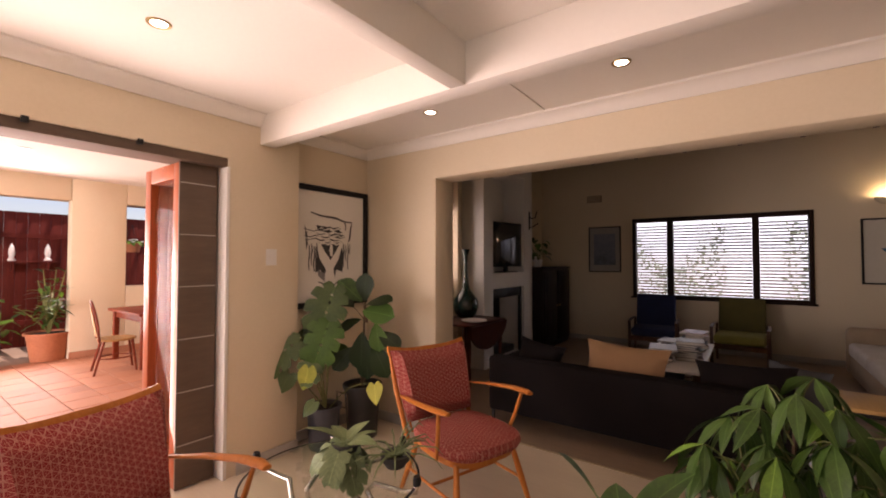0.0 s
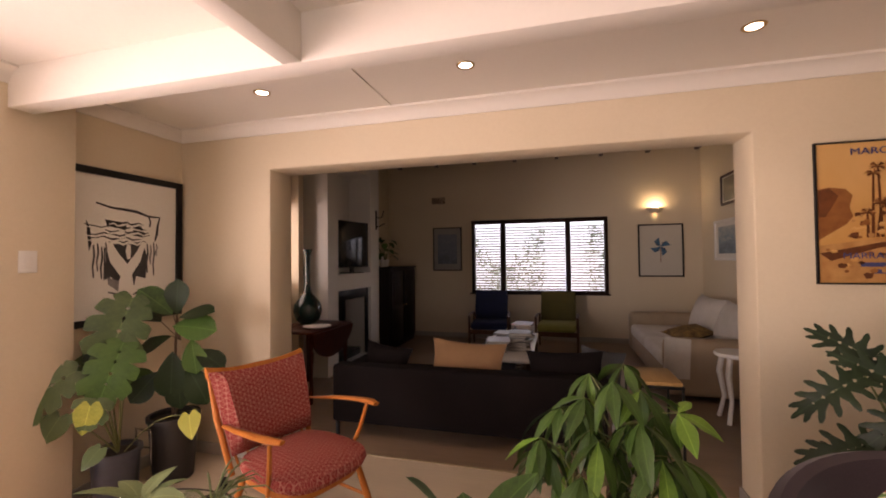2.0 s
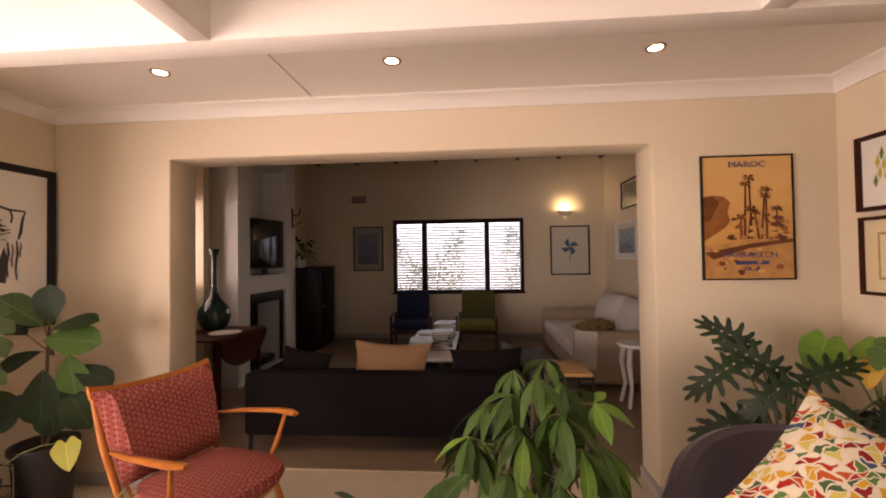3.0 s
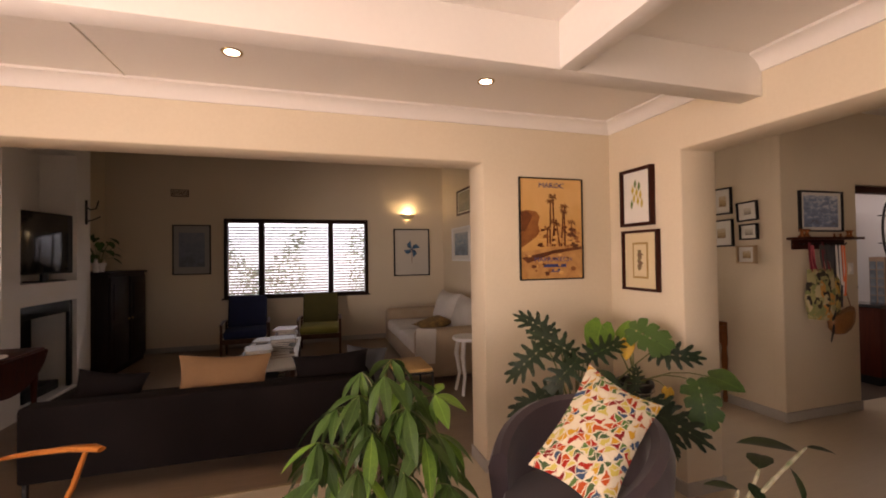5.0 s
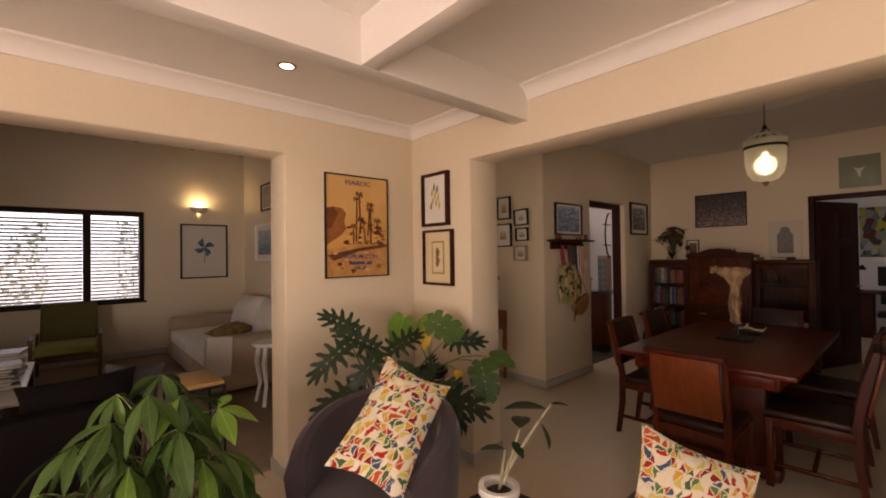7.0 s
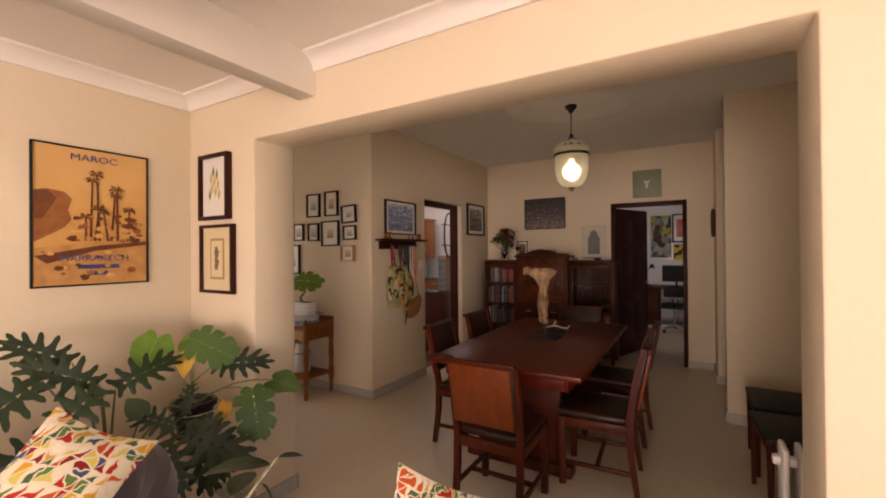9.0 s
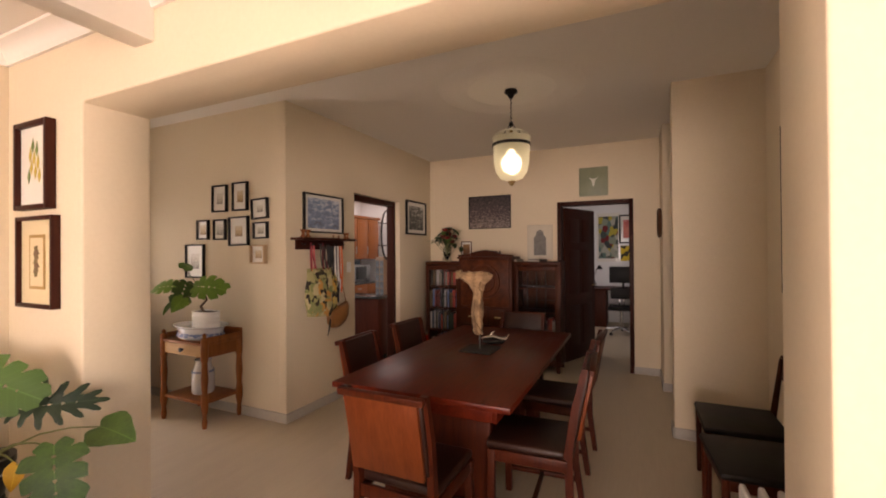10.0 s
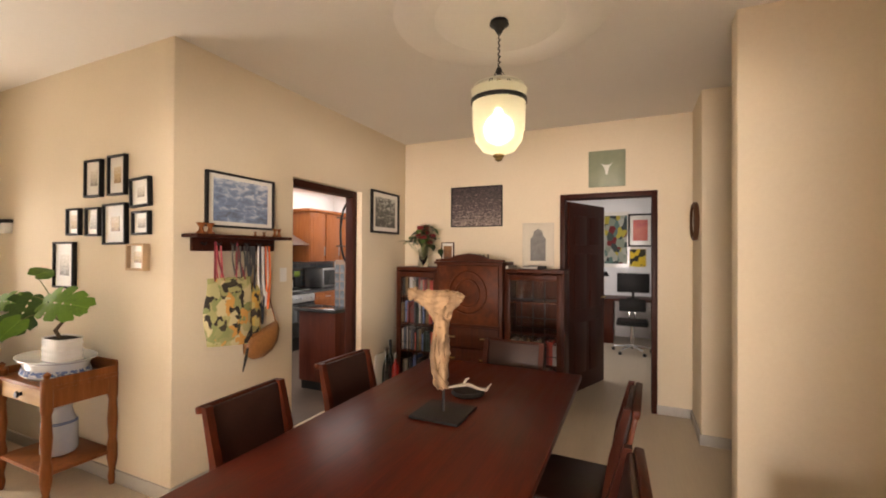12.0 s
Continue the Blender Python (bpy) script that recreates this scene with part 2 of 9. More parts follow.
def patchwork(name, colours, scale=26, stretch=(1, 1, 1), rough=0.85, warp=0.0):
    """Printed cloth: crisp shards of several colours."""
    mt, nd, ln, bs = nodes_of(name)
    tc, mp, vo, ramp = nd.new("ShaderNodeTexCoord"), nd.new("ShaderNodeMapping"), nd.new("ShaderNodeTexVoronoi"), nd.new("ShaderNodeValToRGB")
    mp.inputs["Scale"].default_value = stretch
    mp.inputs["Rotation"].default_value = (0, 0, 0.5)
    vo.distance, vo.inputs["Scale"].default_value = "EUCLIDEAN", scale
    ln.new(tc.outputs["Object"], mp.inputs[0])
    if warp:
        swirl, add = nd.new("ShaderNodeTexNoise"), nd.new("ShaderNodeMixRGB")
        swirl.inputs["Scale"].default_value, swirl.inputs["Detail"].default_value = 11, 3
        add.blend_type, add.inputs[0].default_value = "ADD", warp * 2
        ln.new(tc.outputs["Object"], swirl.inputs["Vector"])
        ln.new(tc.outputs["Object"], add.inputs[1])
        ln.new(swirl.outputs["Color"], add.inputs[2])
        ln.new(add.outputs[0], mp.inputs[0])
    ln.new(mp.outputs[0], vo.inputs["Vector"])
    sep = nd.new("ShaderNodeSeparateColor")
    ln.new(vo.outputs["Color"], sep.inputs[0])
    ln.new(sep.outputs[0], ramp.inputs[0])
    ramp.color_ramp.interpolation = "CONSTANT"
    el = ramp.color_ramp.elements
    for k, c in enumerate(colours):
        e = el[k] if k < 2 else el.new(k / len(colours))
        e.position, e.color = k / len(colours), (*c, 1)
    ln.new(ramp.outputs[0], bs.inputs["Base Color"])
    bs.inputs["Roughness"].default_value = rough
    no, bp = nd.new("ShaderNodeTexNoise"), nd.new("ShaderNodeBump")
    no.inputs["Scale"].default_value = 300
    ln.new(tc.outputs["Object"], no.inputs["Vector"])
    bp.inputs["Strength"].default_value, bp.inputs["Distance"].default_value = 0.3, 0.002
    ln.new(no.outputs[0], bp.inputs["Height"])
    ln.new(bp.outputs[0], bs.inputs["Normal"])
    return mt


def shard_cloth(name, ground, colours, freq=(33, 24)):
    """Printed cotton: rows of small uneven triangles in several colours with pale gaps between them."""
    mt, nd, ln, bs = nodes_of(name)

    def op(kind, p, q=0.0, r=0.0):
        n = nd.new("ShaderNodeMath")
        n.operation = kind
        for k, val in enumerate((p, q, r)):
            if isinstance(val, (int, float)):
                n.inputs[k].default_value = val
            else:
                ln.new(val, n.inputs[k])
        return n.outputs[0]
    tc, sep, no, ns = nd.new("ShaderNodeTexCoord"), nd.new("ShaderNodeSeparateXYZ"), nd.new("ShaderNodeTexNoise"), nd.new("ShaderNodeSeparateColor")
    ln.new(tc.outputs["Object"], sep.inputs[0])
    ln.new(tc.outputs["Object"], no.inputs["Vector"])
    no.inputs["Scale"].default_value = 14
    ln.new(no.outputs["Color"], ns.inputs[0])
    u = op("ADD", op("MULTIPLY", sep.outputs[0], freq[0]), op("MULTIPLY", ns.outputs[0], 2.6))
    v = op("ADD", op("MULTIPLY", sep.outputs[1], freq[1]), op("MULTIPLY", ns.outputs[1], 2.0))
    cu, cv, fu, fv = op("FLOOR", u), op("FLOOR", v), op("FRACT", u), op("FRACT", v)
    diag = op("SUBTRACT", op("ADD", fu, fv), 1.0)
    half = op("GREATER_THAN", diag, 0.0)
    vec, wn, ramp = nd.new("ShaderNodeCombineXYZ"), nd.new("ShaderNodeTexWhiteNoise"), nd.new("ShaderNodeValToRGB")
    ln.new(cu, vec.inputs[0]), ln.new(cv, vec.inputs[1]), ln.new(op("MULTIPLY", half, 5.7), vec.inputs[2])
    ln.new(vec.outputs[0], wn.inputs["Vector"])
    ln.new(wn.outputs["Value"], ramp.inputs[0])
    ramp.color_ramp.interpolation = "CONSTANT"
    el = ramp.color_ramp.elements
    for k, c in enumerate(colours):
        e = el[k] if k < 2 else el.new(k / len(colours))
        e.position, e.color = k / len(colours), (*c, 1)
    edge = op("MINIMUM", op("ABSOLUTE", diag), op("MINIMUM", op("MINIMUM", fu, fv), op("MINIMUM", op("SUBTRACT", 1.0, fu), op("SUBTRACT", 1.0, fv))))
    mix = nd.new("ShaderNodeMix")
    mix.data_type = "RGBA"
    ln.new(op("LESS_THAN", edge, 0.07), mix.inputs[0])
    ln.new(ramp.outputs[0], mix.inputs[6])
    mix.inputs[7].default_value = (*ground, 1)
    ln.new(mix.outputs[2], bs.inputs["Base Color"])
    bs.inputs["Roughness"].default_value, bs.inputs["Specular IOR Level"].default_value = 0.9, 0.2
    weave, bp = nd.new("ShaderNodeTexNoise"), nd.new("ShaderNodeBump")
    weave.inputs["Scale"].default_value = 300
    ln.new(tc.outputs["Object"], weave.inputs["Vector"])
    bp.inputs["Strength"].default_value, bp.inputs["Distance"].default_value = 0.3, 0.002
    ln.new(weave.outputs[0], bp.inputs["Height"])
    ln.new(bp.outputs[0], bs.inputs["Normal"])
    return mt


def landscape(name, low, mid, high, scale=3.0, axis=2, span=1.0):
    """A printed photograph: bands of tone from foot to head, broken up by noise."""
    mt, nd, ln, bs = nodes_of(name)
    tc, sep, no = nd.new("ShaderNodeTexCoord"), nd.new("ShaderNodeSeparateXYZ"), nd.new("ShaderNodeTexNoise")
    ln.new(tc.outputs["Generated"], sep.inputs[0])
    mp = nd.new("ShaderNodeMapping")
    mp.inputs["Scale"].default_value = (scale * 0.8, scale * 0.8, scale * 1.1)
    ln.new(tc.outputs["Generated"], mp.inputs[0])
    ln.new(mp.outputs[0], no.inputs["Vector"])
    no.inputs["Scale"].default_value, no.inputs["Detail"].default_value, no.inputs["Distortion"].default_value = 1.6, 9, 0.7
    m1 = nd.new("ShaderNodeMath")
    m1.operation = "MULTIPLY_ADD"
    ln.new(no.outputs[0], m1.inputs[0])
    m1.inputs[1].default_value = 1.7
    m2 = nd.new("ShaderNodeMath")
    m2.operation = "MULTIPLY_ADD"
    ln.new(sep.outputs[axis], m2.inputs[0])
    m2.inputs[1].default_value, m2.inputs[2].default_value = span, -0.35 - span / 2
    ln.new(m2.outputs[0], m1.inputs[2])
    ramp = nd.new("ShaderNodeValToRGB")
    el = ramp.color_ramp.elements
    el[0].color, el[1].color = (*low, 1), (*high, 1)
    e = el.new(0.5)
    e.color = (*mid, 1)
    ln.new(m1.outputs[0], ramp.inputs[0])
    ln.new(ramp.outputs[0], bs.inputs["Base Color"])
    bs.inputs["Roughness"].default_value = 0.35
    return mt


WALL = surface("cream_wall_paint", (0.72, 0.615, 0.455), (0.68, 0.575, 0.415), 0.75, grain=55, stain=1.3, bump=0.1, depth=0.006)
CEIL = surface("white_ceiling_paint", (0.82, 0.78, 0.72), (0.79, 0.75, 0.69), 0.8, grain=40, stain=1.0, bump=0.05)
WHITE = surface("white_gloss_paint", (0.8, 0.78, 0.74), (0.75, 0.73, 0.69), 0.35, grain=30, stain=3, bump=0.05)
OFFICE_WALL = surface("white_wall_paint", (0.8, 0.8, 0.79), (0.77, 0.77, 0.76), 0.7, grain=50, stain=1.2, bump=0.08)
FLOOR = surface("pale_floor_vinyl", (0.62, 0.525, 0.39), (0.55, 0.455, 0.33), 0.34, grain=9, stain=0.9, bump=0.012, stretch=(0.6, 7, 1), depth=0.001)
SKIRT = surface("grey_skirting_paint", (0.44, 0.41, 0.36), (0.38, 0.35, 0.31), 0.5, grain=30, stain=3, bump=0.08)
TERRACOTTA = surface("terracotta_tile", (0.40, 0.165, 0.09), (0.24, 0.09, 0.05), 0.55, grain=22, stain=3, bump=0.2, pieces=0.35)
GROUT = surface("tile_grout", (0.36, 0.25, 0.18), (0.28, 0.19, 0.14), 0.85, grain=50, stain=4)
DARKWOOD = wood("dark_stained_wood", (0.055, 0.013, 0.007), (0.026, 0.007, 0.004), 2, 0.45)
MAHOG = wood("mahogany_wood", (0.085, 0.016, 0.005), (0.036, 0.007, 0.003), 2, 0.4)
MAHOGX = surface("mahogany_table_wood", (0.115, 0.013, 0.0035), (0.055, 0.006, 0.002), 0.3, grain=7, stain=1.6, bump=0.08, stretch=(1.1, 14, 14), depth=0.001, spec=0.16)
ORANGEWOOD = wood("varnished_meranti_wood", (0.40, 0.10, 0.035), (0.26, 0.055, 0.018), 2, 0.35, coat=0.2)
HONEY = wood("honey_elm_wood", (0.52, 0.19, 0.042), (0.38, 0.115, 0.022), 2, 0.36, coat=0.12)
PINE = wood("antique_pine_wood", (0.30, 0.105, 0.03), (0.18, 0.056, 0.016), 2, 0.42, coat=0.05)
BLACK = surface("black_satin_paint", (0.014, 0.013, 0.012), (0.008, 0.007, 0.007), 0.5, grain=40, stain=5, bump=0.05, spec=0.25)
BLACKMETAL = surface("black_metal", (0.025, 0.024, 0.023), (0.012, 0.012, 0.012), 0.4, 0.6, grain=60, stain=8, bump=0.05)
CHROME = plain_metal("chrome", (0.7, 0.69, 0.67), 0.12)
BRASS = plain_metal("aged_brass", (0.45, 0.33, 0.15), 0.35)
PANE, pane_nodes, pane_links, pane_shader = nodes_of("window_glass")
pane_shader.inputs["Roughness"].default_value = 0.02
clear, pane_mix = pane_nodes.new("ShaderNodeBsdfTransparent"), pane_nodes.new("ShaderNodeMixShader")
shine = pane_nodes.new("ShaderNodeBsdfGlossy")
shine.inputs["Roughness"].default_value = 0.02
pane_mix.inputs[0].default_value = 0.025
pane_links.new(clear.outputs[0], pane_mix.inputs[1])
pane_links.new(shine.outputs[0], pane_mix.inputs[2])
pane_links.new(pane_mix.outputs[0], pane_nodes["Material Output"].inputs[0])

# ---- structure ----
WN, WNB = 3.12, 3.39          # wall to the living room, both faces
WE, WEB = 2.585, 2.87         # wall to the dining room
WW = -2.28                    # wall to the patio
CZ, DZ, LZ = 2.50, 2.82, 3.42  # ceilings: lounge, dining room, living room

structure("floor", boxes(((-2.55, -2.15, -0.12), (2.87, 3.39, 0.0)), ((2.87, -1.8, -0.12), (7.3, 5.45, 0.0)), ((7.3, -1.0, -0.12), (11.2, 3.05, 0.0)), ((5.0, 3.05 + 2.4, -0.12), (9.5, 7.4, 0.0)), ((7.3, 3.05, -0.12), (9.5, 5.45, 0.0))), FLOOR, "pale beige vinyl floor with a soft sheen")
structure("floor_living", boxes(((-3.0, 3.39, -0.12), (2.87, 8.4, -0.001))), surface("brown_living_floor", (0.30, 0.215, 0.145), (0.21, 0.145, 0.095), 0.35, grain=9, stain=0.9, bump=0.04, stretch=(0.6, 7, 1), depth=0.002), "brownish polished living room floor")
structure("threshold_strip", boxes(((-1.58, 3.375, 0.0), (1.53, 3.40, 0.006), 0.002)), surface("brass_strip", (0.42, 0.33, 0.2), None, 0.4, 0.3), "thin brass threshold strip across the living room opening")
def wall(name, outline, axis, lo, hi, label, material=WALL, rounding=0.01):
    """A wall from its outline (along, up), between lo and hi across; axis is the way it runs, 0 or 1."""
    bm = bmesh.new()
    bm_plate(bm, outline, hi - lo, Matrix(((1, 0, 0, 0), (0, 0, 1, lo), (0, 1, 0, 0), (0, 0, 0, 1))) if axis == 0 else Matrix(((0, 0, 1, lo), (1, 0, 0, 0), (0, 1, 0, 0), (0, 0, 0, 1))))
    bmesh.ops.recalc_face_normals(bm, faces=bm.faces)
    bmesh.ops.bevel(bm, geom=[e for e in bm.edges if len(e.link_faces) == 2 and e.calc_face_angle(0) > 0.5], offset=rounding, segments=2, profile=0.5, affect="EDGES")
    return structure(name, bm, material, label)


def gate(u0, u1, a, b, top, head=2.9):
    return [(u0, 0), (a, 0), (a, top), (b, top), (b, 0), (u1, 0), (u1, head), (u0, head)]


wall("wall_north", gate(-2.56, 2.72, -1.58, 1.53, 2.155), 0, WN, WNB, "cream plastered wall with a wide opening")
wall("wall_east", gate(-2.15, 3.38, -0.02, 2.46, 2.145, 2.89), 1, WE, WEB, "cream plastered wall with a wide opening")
wall("wall_west", gate(-2.14, 2.28, -1.45, 1.73, 2.15, 2.88), 1, -2.54, WW, "cream plastered wall beside the patio doors")
structure("wall_west_recess", boxes(((-2.55, 2.2, 0), (-2.40, WN + 0.1, 2.87))), WALL, "cream plastered wall recess")
structure("wall_south", boxes(((-2.55, -2.15, 0), (-1.4, -2.0, 2.9)), ((2.2, -2.15, 0), (WE + 0.1, -2.0, 2.87)), ((-1.4, -2.15, 0), (2.2, -2.0, 0.5)), ((-1.4, -2.15, 2.2), (2.2, -2.0, 2.9))), WALL, "cream plastered wall with a wide window")
structure("ceiling", boxes(((-2.55, -2.15, CZ), (WEB, WNB, CZ + 0.1))), CEIL, "white painted ceiling")
structure("ceiling_dining", boxes(((WEB, -1.8, DZ), (7.3, 5.45, DZ + 0.1))), CEIL, "white plastered ceiling")
bm = bmesh.new()
for x0, x1, y0, y1 in ((-2.28, WE, 1.95, 2.07), (-0.61, -0.52, -2.0, 1.95), (1.41, 1.50, -2.0, 1.95)):
    bm_box(bm, (x0, y0, 2.29), (x1, y1, CZ), 0.004)
structure("ceiling_beam", bm, CEIL, "white boxed ceiling beams")

# coved cornices
def cornice(name, runs, z):
    bm = bmesh.new()
    for (x0, y0), (x1, y1), (nx, ny) in runs:
        prof = [(0, -0.085), (0.014, -0.085), (0.018, -0.07), (0.035, -0.04), (0.06, -0.02), (0.085, -0.014), (0.085, 0)]
        a = [bm.verts.new((x0 + nx * p, y0 + ny * p, z + q)) for p, q in prof]
        b = [bm.verts.new((x1 + nx * p, y1 + ny * p, z + q)) for p, q in prof]
        for i in range(len(a) - 1):
            bm.faces.new((a[i], a[i + 1], b[i + 1], b[i]))
    return structure(name, bm, CEIL, "white coved plaster cornice")


cornice("cornice", [((-2.40, WN), (WE, WN), (0, -1)), ((WE, 2.07), (WE, WN), (-1, 0)), ((-2.40, 2.28), (-2.40, WN), (1, 0)), ((WE, -2.0), (WE, 1.95), (-1, 0)), ((WW, -2.0), (WW, 1.95), (1, 0))], CZ)

# living room shell
structure("wall_living_north", boxes(((-3.0, 8.2, 0), (-1.05, 8.4, 3.5)), ((1.30, 8.2, 0), (2.9, 8.4, 3.5)), ((-1.05, 8.2, 0), (1.30, 8.4, 0.86)), ((-1.05, 8.2, 2.163), (1.30, 8.4, 3.5))), WALL, "cream plastered wall with a window")
structure("wall_living_east", boxes(((2.77, WNB, 0), (2.87, 8.2, 3.5))), WALL, "cream plastered wall")
structure("wall_living_west", boxes(((-2.9, WNB, 0), (-2.75, 3.85, 3.5)), ((-2.9, 4.95, 0), (-2.75, 8.2, 3.5)), ((-2.9, 3.85, 0), (-2.75, 4.95, 1.15)), ((-2.9, 3.85, 2.2), (-2.75, 4.95, 3.5))), WALL, "cream plastered wall with a side window")
structure("wall_living_south", boxes(((-2.9, WNB - 0.27, 2.9), (2.87, WNB, 3.5)), ((-2.9, WNB - 0.27, 0), (-2.552, WNB, 2.9))), WALL, "cream plaster above the wide opening")
structure("ceiling_living", boxes(((-3.0, 3.1, LZ), (2.9, 8.4, LZ + 0.1))), surface("boarded_ceiling", (0.62, 0.54, 0.42), (0.55, 0.47, 0.36), 0.6, stretch=(8, 0.6, 1)), "boarded living room ceiling")
bm = bmesh.new()
for k in range(8):
    x = -2.48 + 0.742 * k
    bm_box(bm, (x - 0.03, WNB, 3.235), (x + 0.03, 8.2, LZ), 0.004)
structure("rafters", bm, DARKWOOD, "dark stained roof rafters")

# dining room and hall shell
KY, KYB = 3.075, 3.225
FX, FXB = 7.17, 7.31
structure("wall_hall", boxes(((4.3448, 3.16, 0), (4.47, 5.4, 2.87))), WALL, "cream plastered hall wall")
structure("wall_hall_end", boxes(((WEB, 5.3, 0), (3.05, 5.45, 2.9)), ((3.88, 5.3, 0), (4.47, 5.45, 2.9)), ((3.05, 5.3, 2.06), (3.88, 5.45, 2.9))), WALL, "cream plastered wall round the front door")
structure("wall_hall_west", boxes(((2.872, WNB, 0), (2.88, 5.3, 2.9))), WALL, "cream plastered hall wall")
wall("wall_kitchen", gate(4.345, 7.25, 5.33, 6.28, 2.13), 0, KY, KYB, "cream plastered wall with the kitchen doorway")
wall("wall_dining_east", gate(-1.7, 3.15, 0.34, 1.23, 2.11, 2.86), 1, FX, FXB, "cream plastered wall with the study doorway")
structure("wall_dining_south", boxes(((WEB, -0.75, 0), (5.39, -0.57, 2.9))), WALL, "cream plastered wall")
structure("wall_pier", boxes(((5.39, -1.7, 0), (5.54, 0.04, 2.9), 0.008)), WALL, "cream plastered wall end beside the passage")
structure("wall_pier_far", boxes(((6.6, -1.7, 0), (FX, 0.05, 2.9), 0.008)), WALL, "cream plastered pier beside the study door")
structure("wall_passage_end", boxes(((5.54, -1.8, 0), (6.6, -1.7, 2.9))), WALL, "cream plastered wall at the end of the passage")

# kitchen and study shells
structure("wall_kitchen_far", boxes(((4.47, 5.8, 0), (9.3, 5.9, 2.7)), ((4.47, KYB, 0), (4.5, 5.8, 2.7)), ((9.2, KYB, 0), (9.3, 5.8, 2.7))), OFFICE_WALL, "white kitchen walls")
structure("ceiling_kitchen", boxes(((4.47, KYB, 2.6), (9.3, 6.5, 2.7))), CEIL, "white kitchen ceiling")
structure("wall_study", boxes(((11.0, -1.0, 0), (11.1, 3.05, 2.7)), ((FXB, -1.0, 0), (11.0, -0.9, 2.7)), ((FXB, 2.95, 0), (11.0, 3.05, 2.7))), OFFICE_WALL, "white study walls")
structure("ceiling_study", boxes(((FXB, -1.0, 2.6), (11.1, 3.05, 2.7))), CEIL, "white study ceiling")

# skirting boards
def skirting(runs):
    bm = bmesh.new()
    for (x0, y0), (x1, y1), (nx, ny) in runs:
        a, b = (min(x0, x1), min(y0, y1), 0), (max(x0, x1), max(y0, y1), 0.085)
        bm_box(bm, (a[0] + min(nx, 0) * 0.014, a[1] + min(ny, 0) * 0.014, 0), (b[0] + max(nx, 0) * 0.014, b[1] + max(ny, 0) * 0.014, 0.085), 0.004)
    return structure("baseboard", bm, SKIRT, "grey painted skirting boards")


skirting([((-2.40, WN), (-1.58, WN), (0, -1)), ((1.53, WN), (WE, WN), (0, -1)), ((-1.58, WN), (-1.58, WNB), (1, 0)), ((1.53, WN - 0.014), (1.53, WNB), (-1, 0)),
          ((WE, 2.446), (WE, WN), (-1, 0)), ((WE, 2.46), (WEB, 2.46), (0, -1)), ((WEB, 2.446), (WEB, WNB), (1, 0)), ((WE, -0.02), (WEB, -0.02), (0, 1)), ((WE, -2.0), (WE, -0.006), (-1, 0)),
          ((WW, 1.80), (WW, 2.28), (1, 0)), ((-2.40, 2.28), (-2.40, WN), (1, 0)), ((4.345, 3.061), (4.345, 5.3), (-1, 0)), ((4.345, KY), (5.33, KY), (0, -1)), ((6.28, KY), (FX, KY), (0, -1)),
          ((FX, 1.23), (FX, KY), (-1, 0)), ((FX, 0.05), (FX, 0.34), (-1, 0)), ((6.6, 0.05), (FX, 0.05), (0, 1)), ((6.6, -1.7), (6.6, 0.064), (-1, 0)), ((5.39, -0.57), (5.39, 0.04), (-1, 0)), ((5.39, 0.04), (5.54, 0.04), (0, 1)), ((WEB, -0.57), (5.39, -0.57), (0, 1)),
          ((-2.75, 8.2), (2.77, 8.2), (0, -1)), ((2.77, WNB), (2.77, 8.2), (-1, 0))])

# ---- patio ----
structure("patio_slab", boxes(((-11.5, -4.0, -0.14), (-2.55, 5.0, -0.03))), GROUT, "grey grout bed under the patio tiles")
structure("ground", boxes(((-400, -400, -0.4), (400, 400, -0.15))), surface("garden_ground", (0.16, 0.13, 0.09), (0.08, 0.09, 0.045), 0.9, grain=6, stain=0.4), "garden ground")
structure("patio_wall", boxes(((-7.9, 2.12, -0.03), (-7.7, 2.82, 2.75), 0.02), ((-7.9, 3.75, -0.03), (-7.7, 5.0, 2.75)), ((-7.9, 2.82, -0.03), (-7.7, 3.75, 1.04)), ((-7.9, 2.82, 2.38), (-7.7, 3.75, 2.75)), ((-7.9, -4.0, 2.36), (-7.7, 2.12, 2.75), 0.02), ((-7.9, -4.0, -0.03), (-7.7, -1.9, 2.75))), WALL, "cream patio wall with a garden opening")
structure("patio_wall_north", boxes(((-7.7, 4.9, -0.03), (-2.55, 5.0, 2.75))), WALL, "cream patio wall")
structure("patio_ceiling", boxes(((-7.9, -4.0, 2.7), (-2.55, 5.0, 2.8))), CEIL, "white patio ceiling")

# ---- shared builders ----
RZ = {"-y": 0, "+y": 180, "-x": -90, "+x": 90}
PAPER = surface("white_paper", (0.78, 0.75, 0.68), (0.73, 0.70, 0.63), 0.45, grain=60, stain=2, bump=0.02, coat=0.35)
INK = surface("black_ink", (0.025, 0.022, 0.022), (0.05, 0.045, 0.045), 0.5, grain=40, stain=6, bump=0)


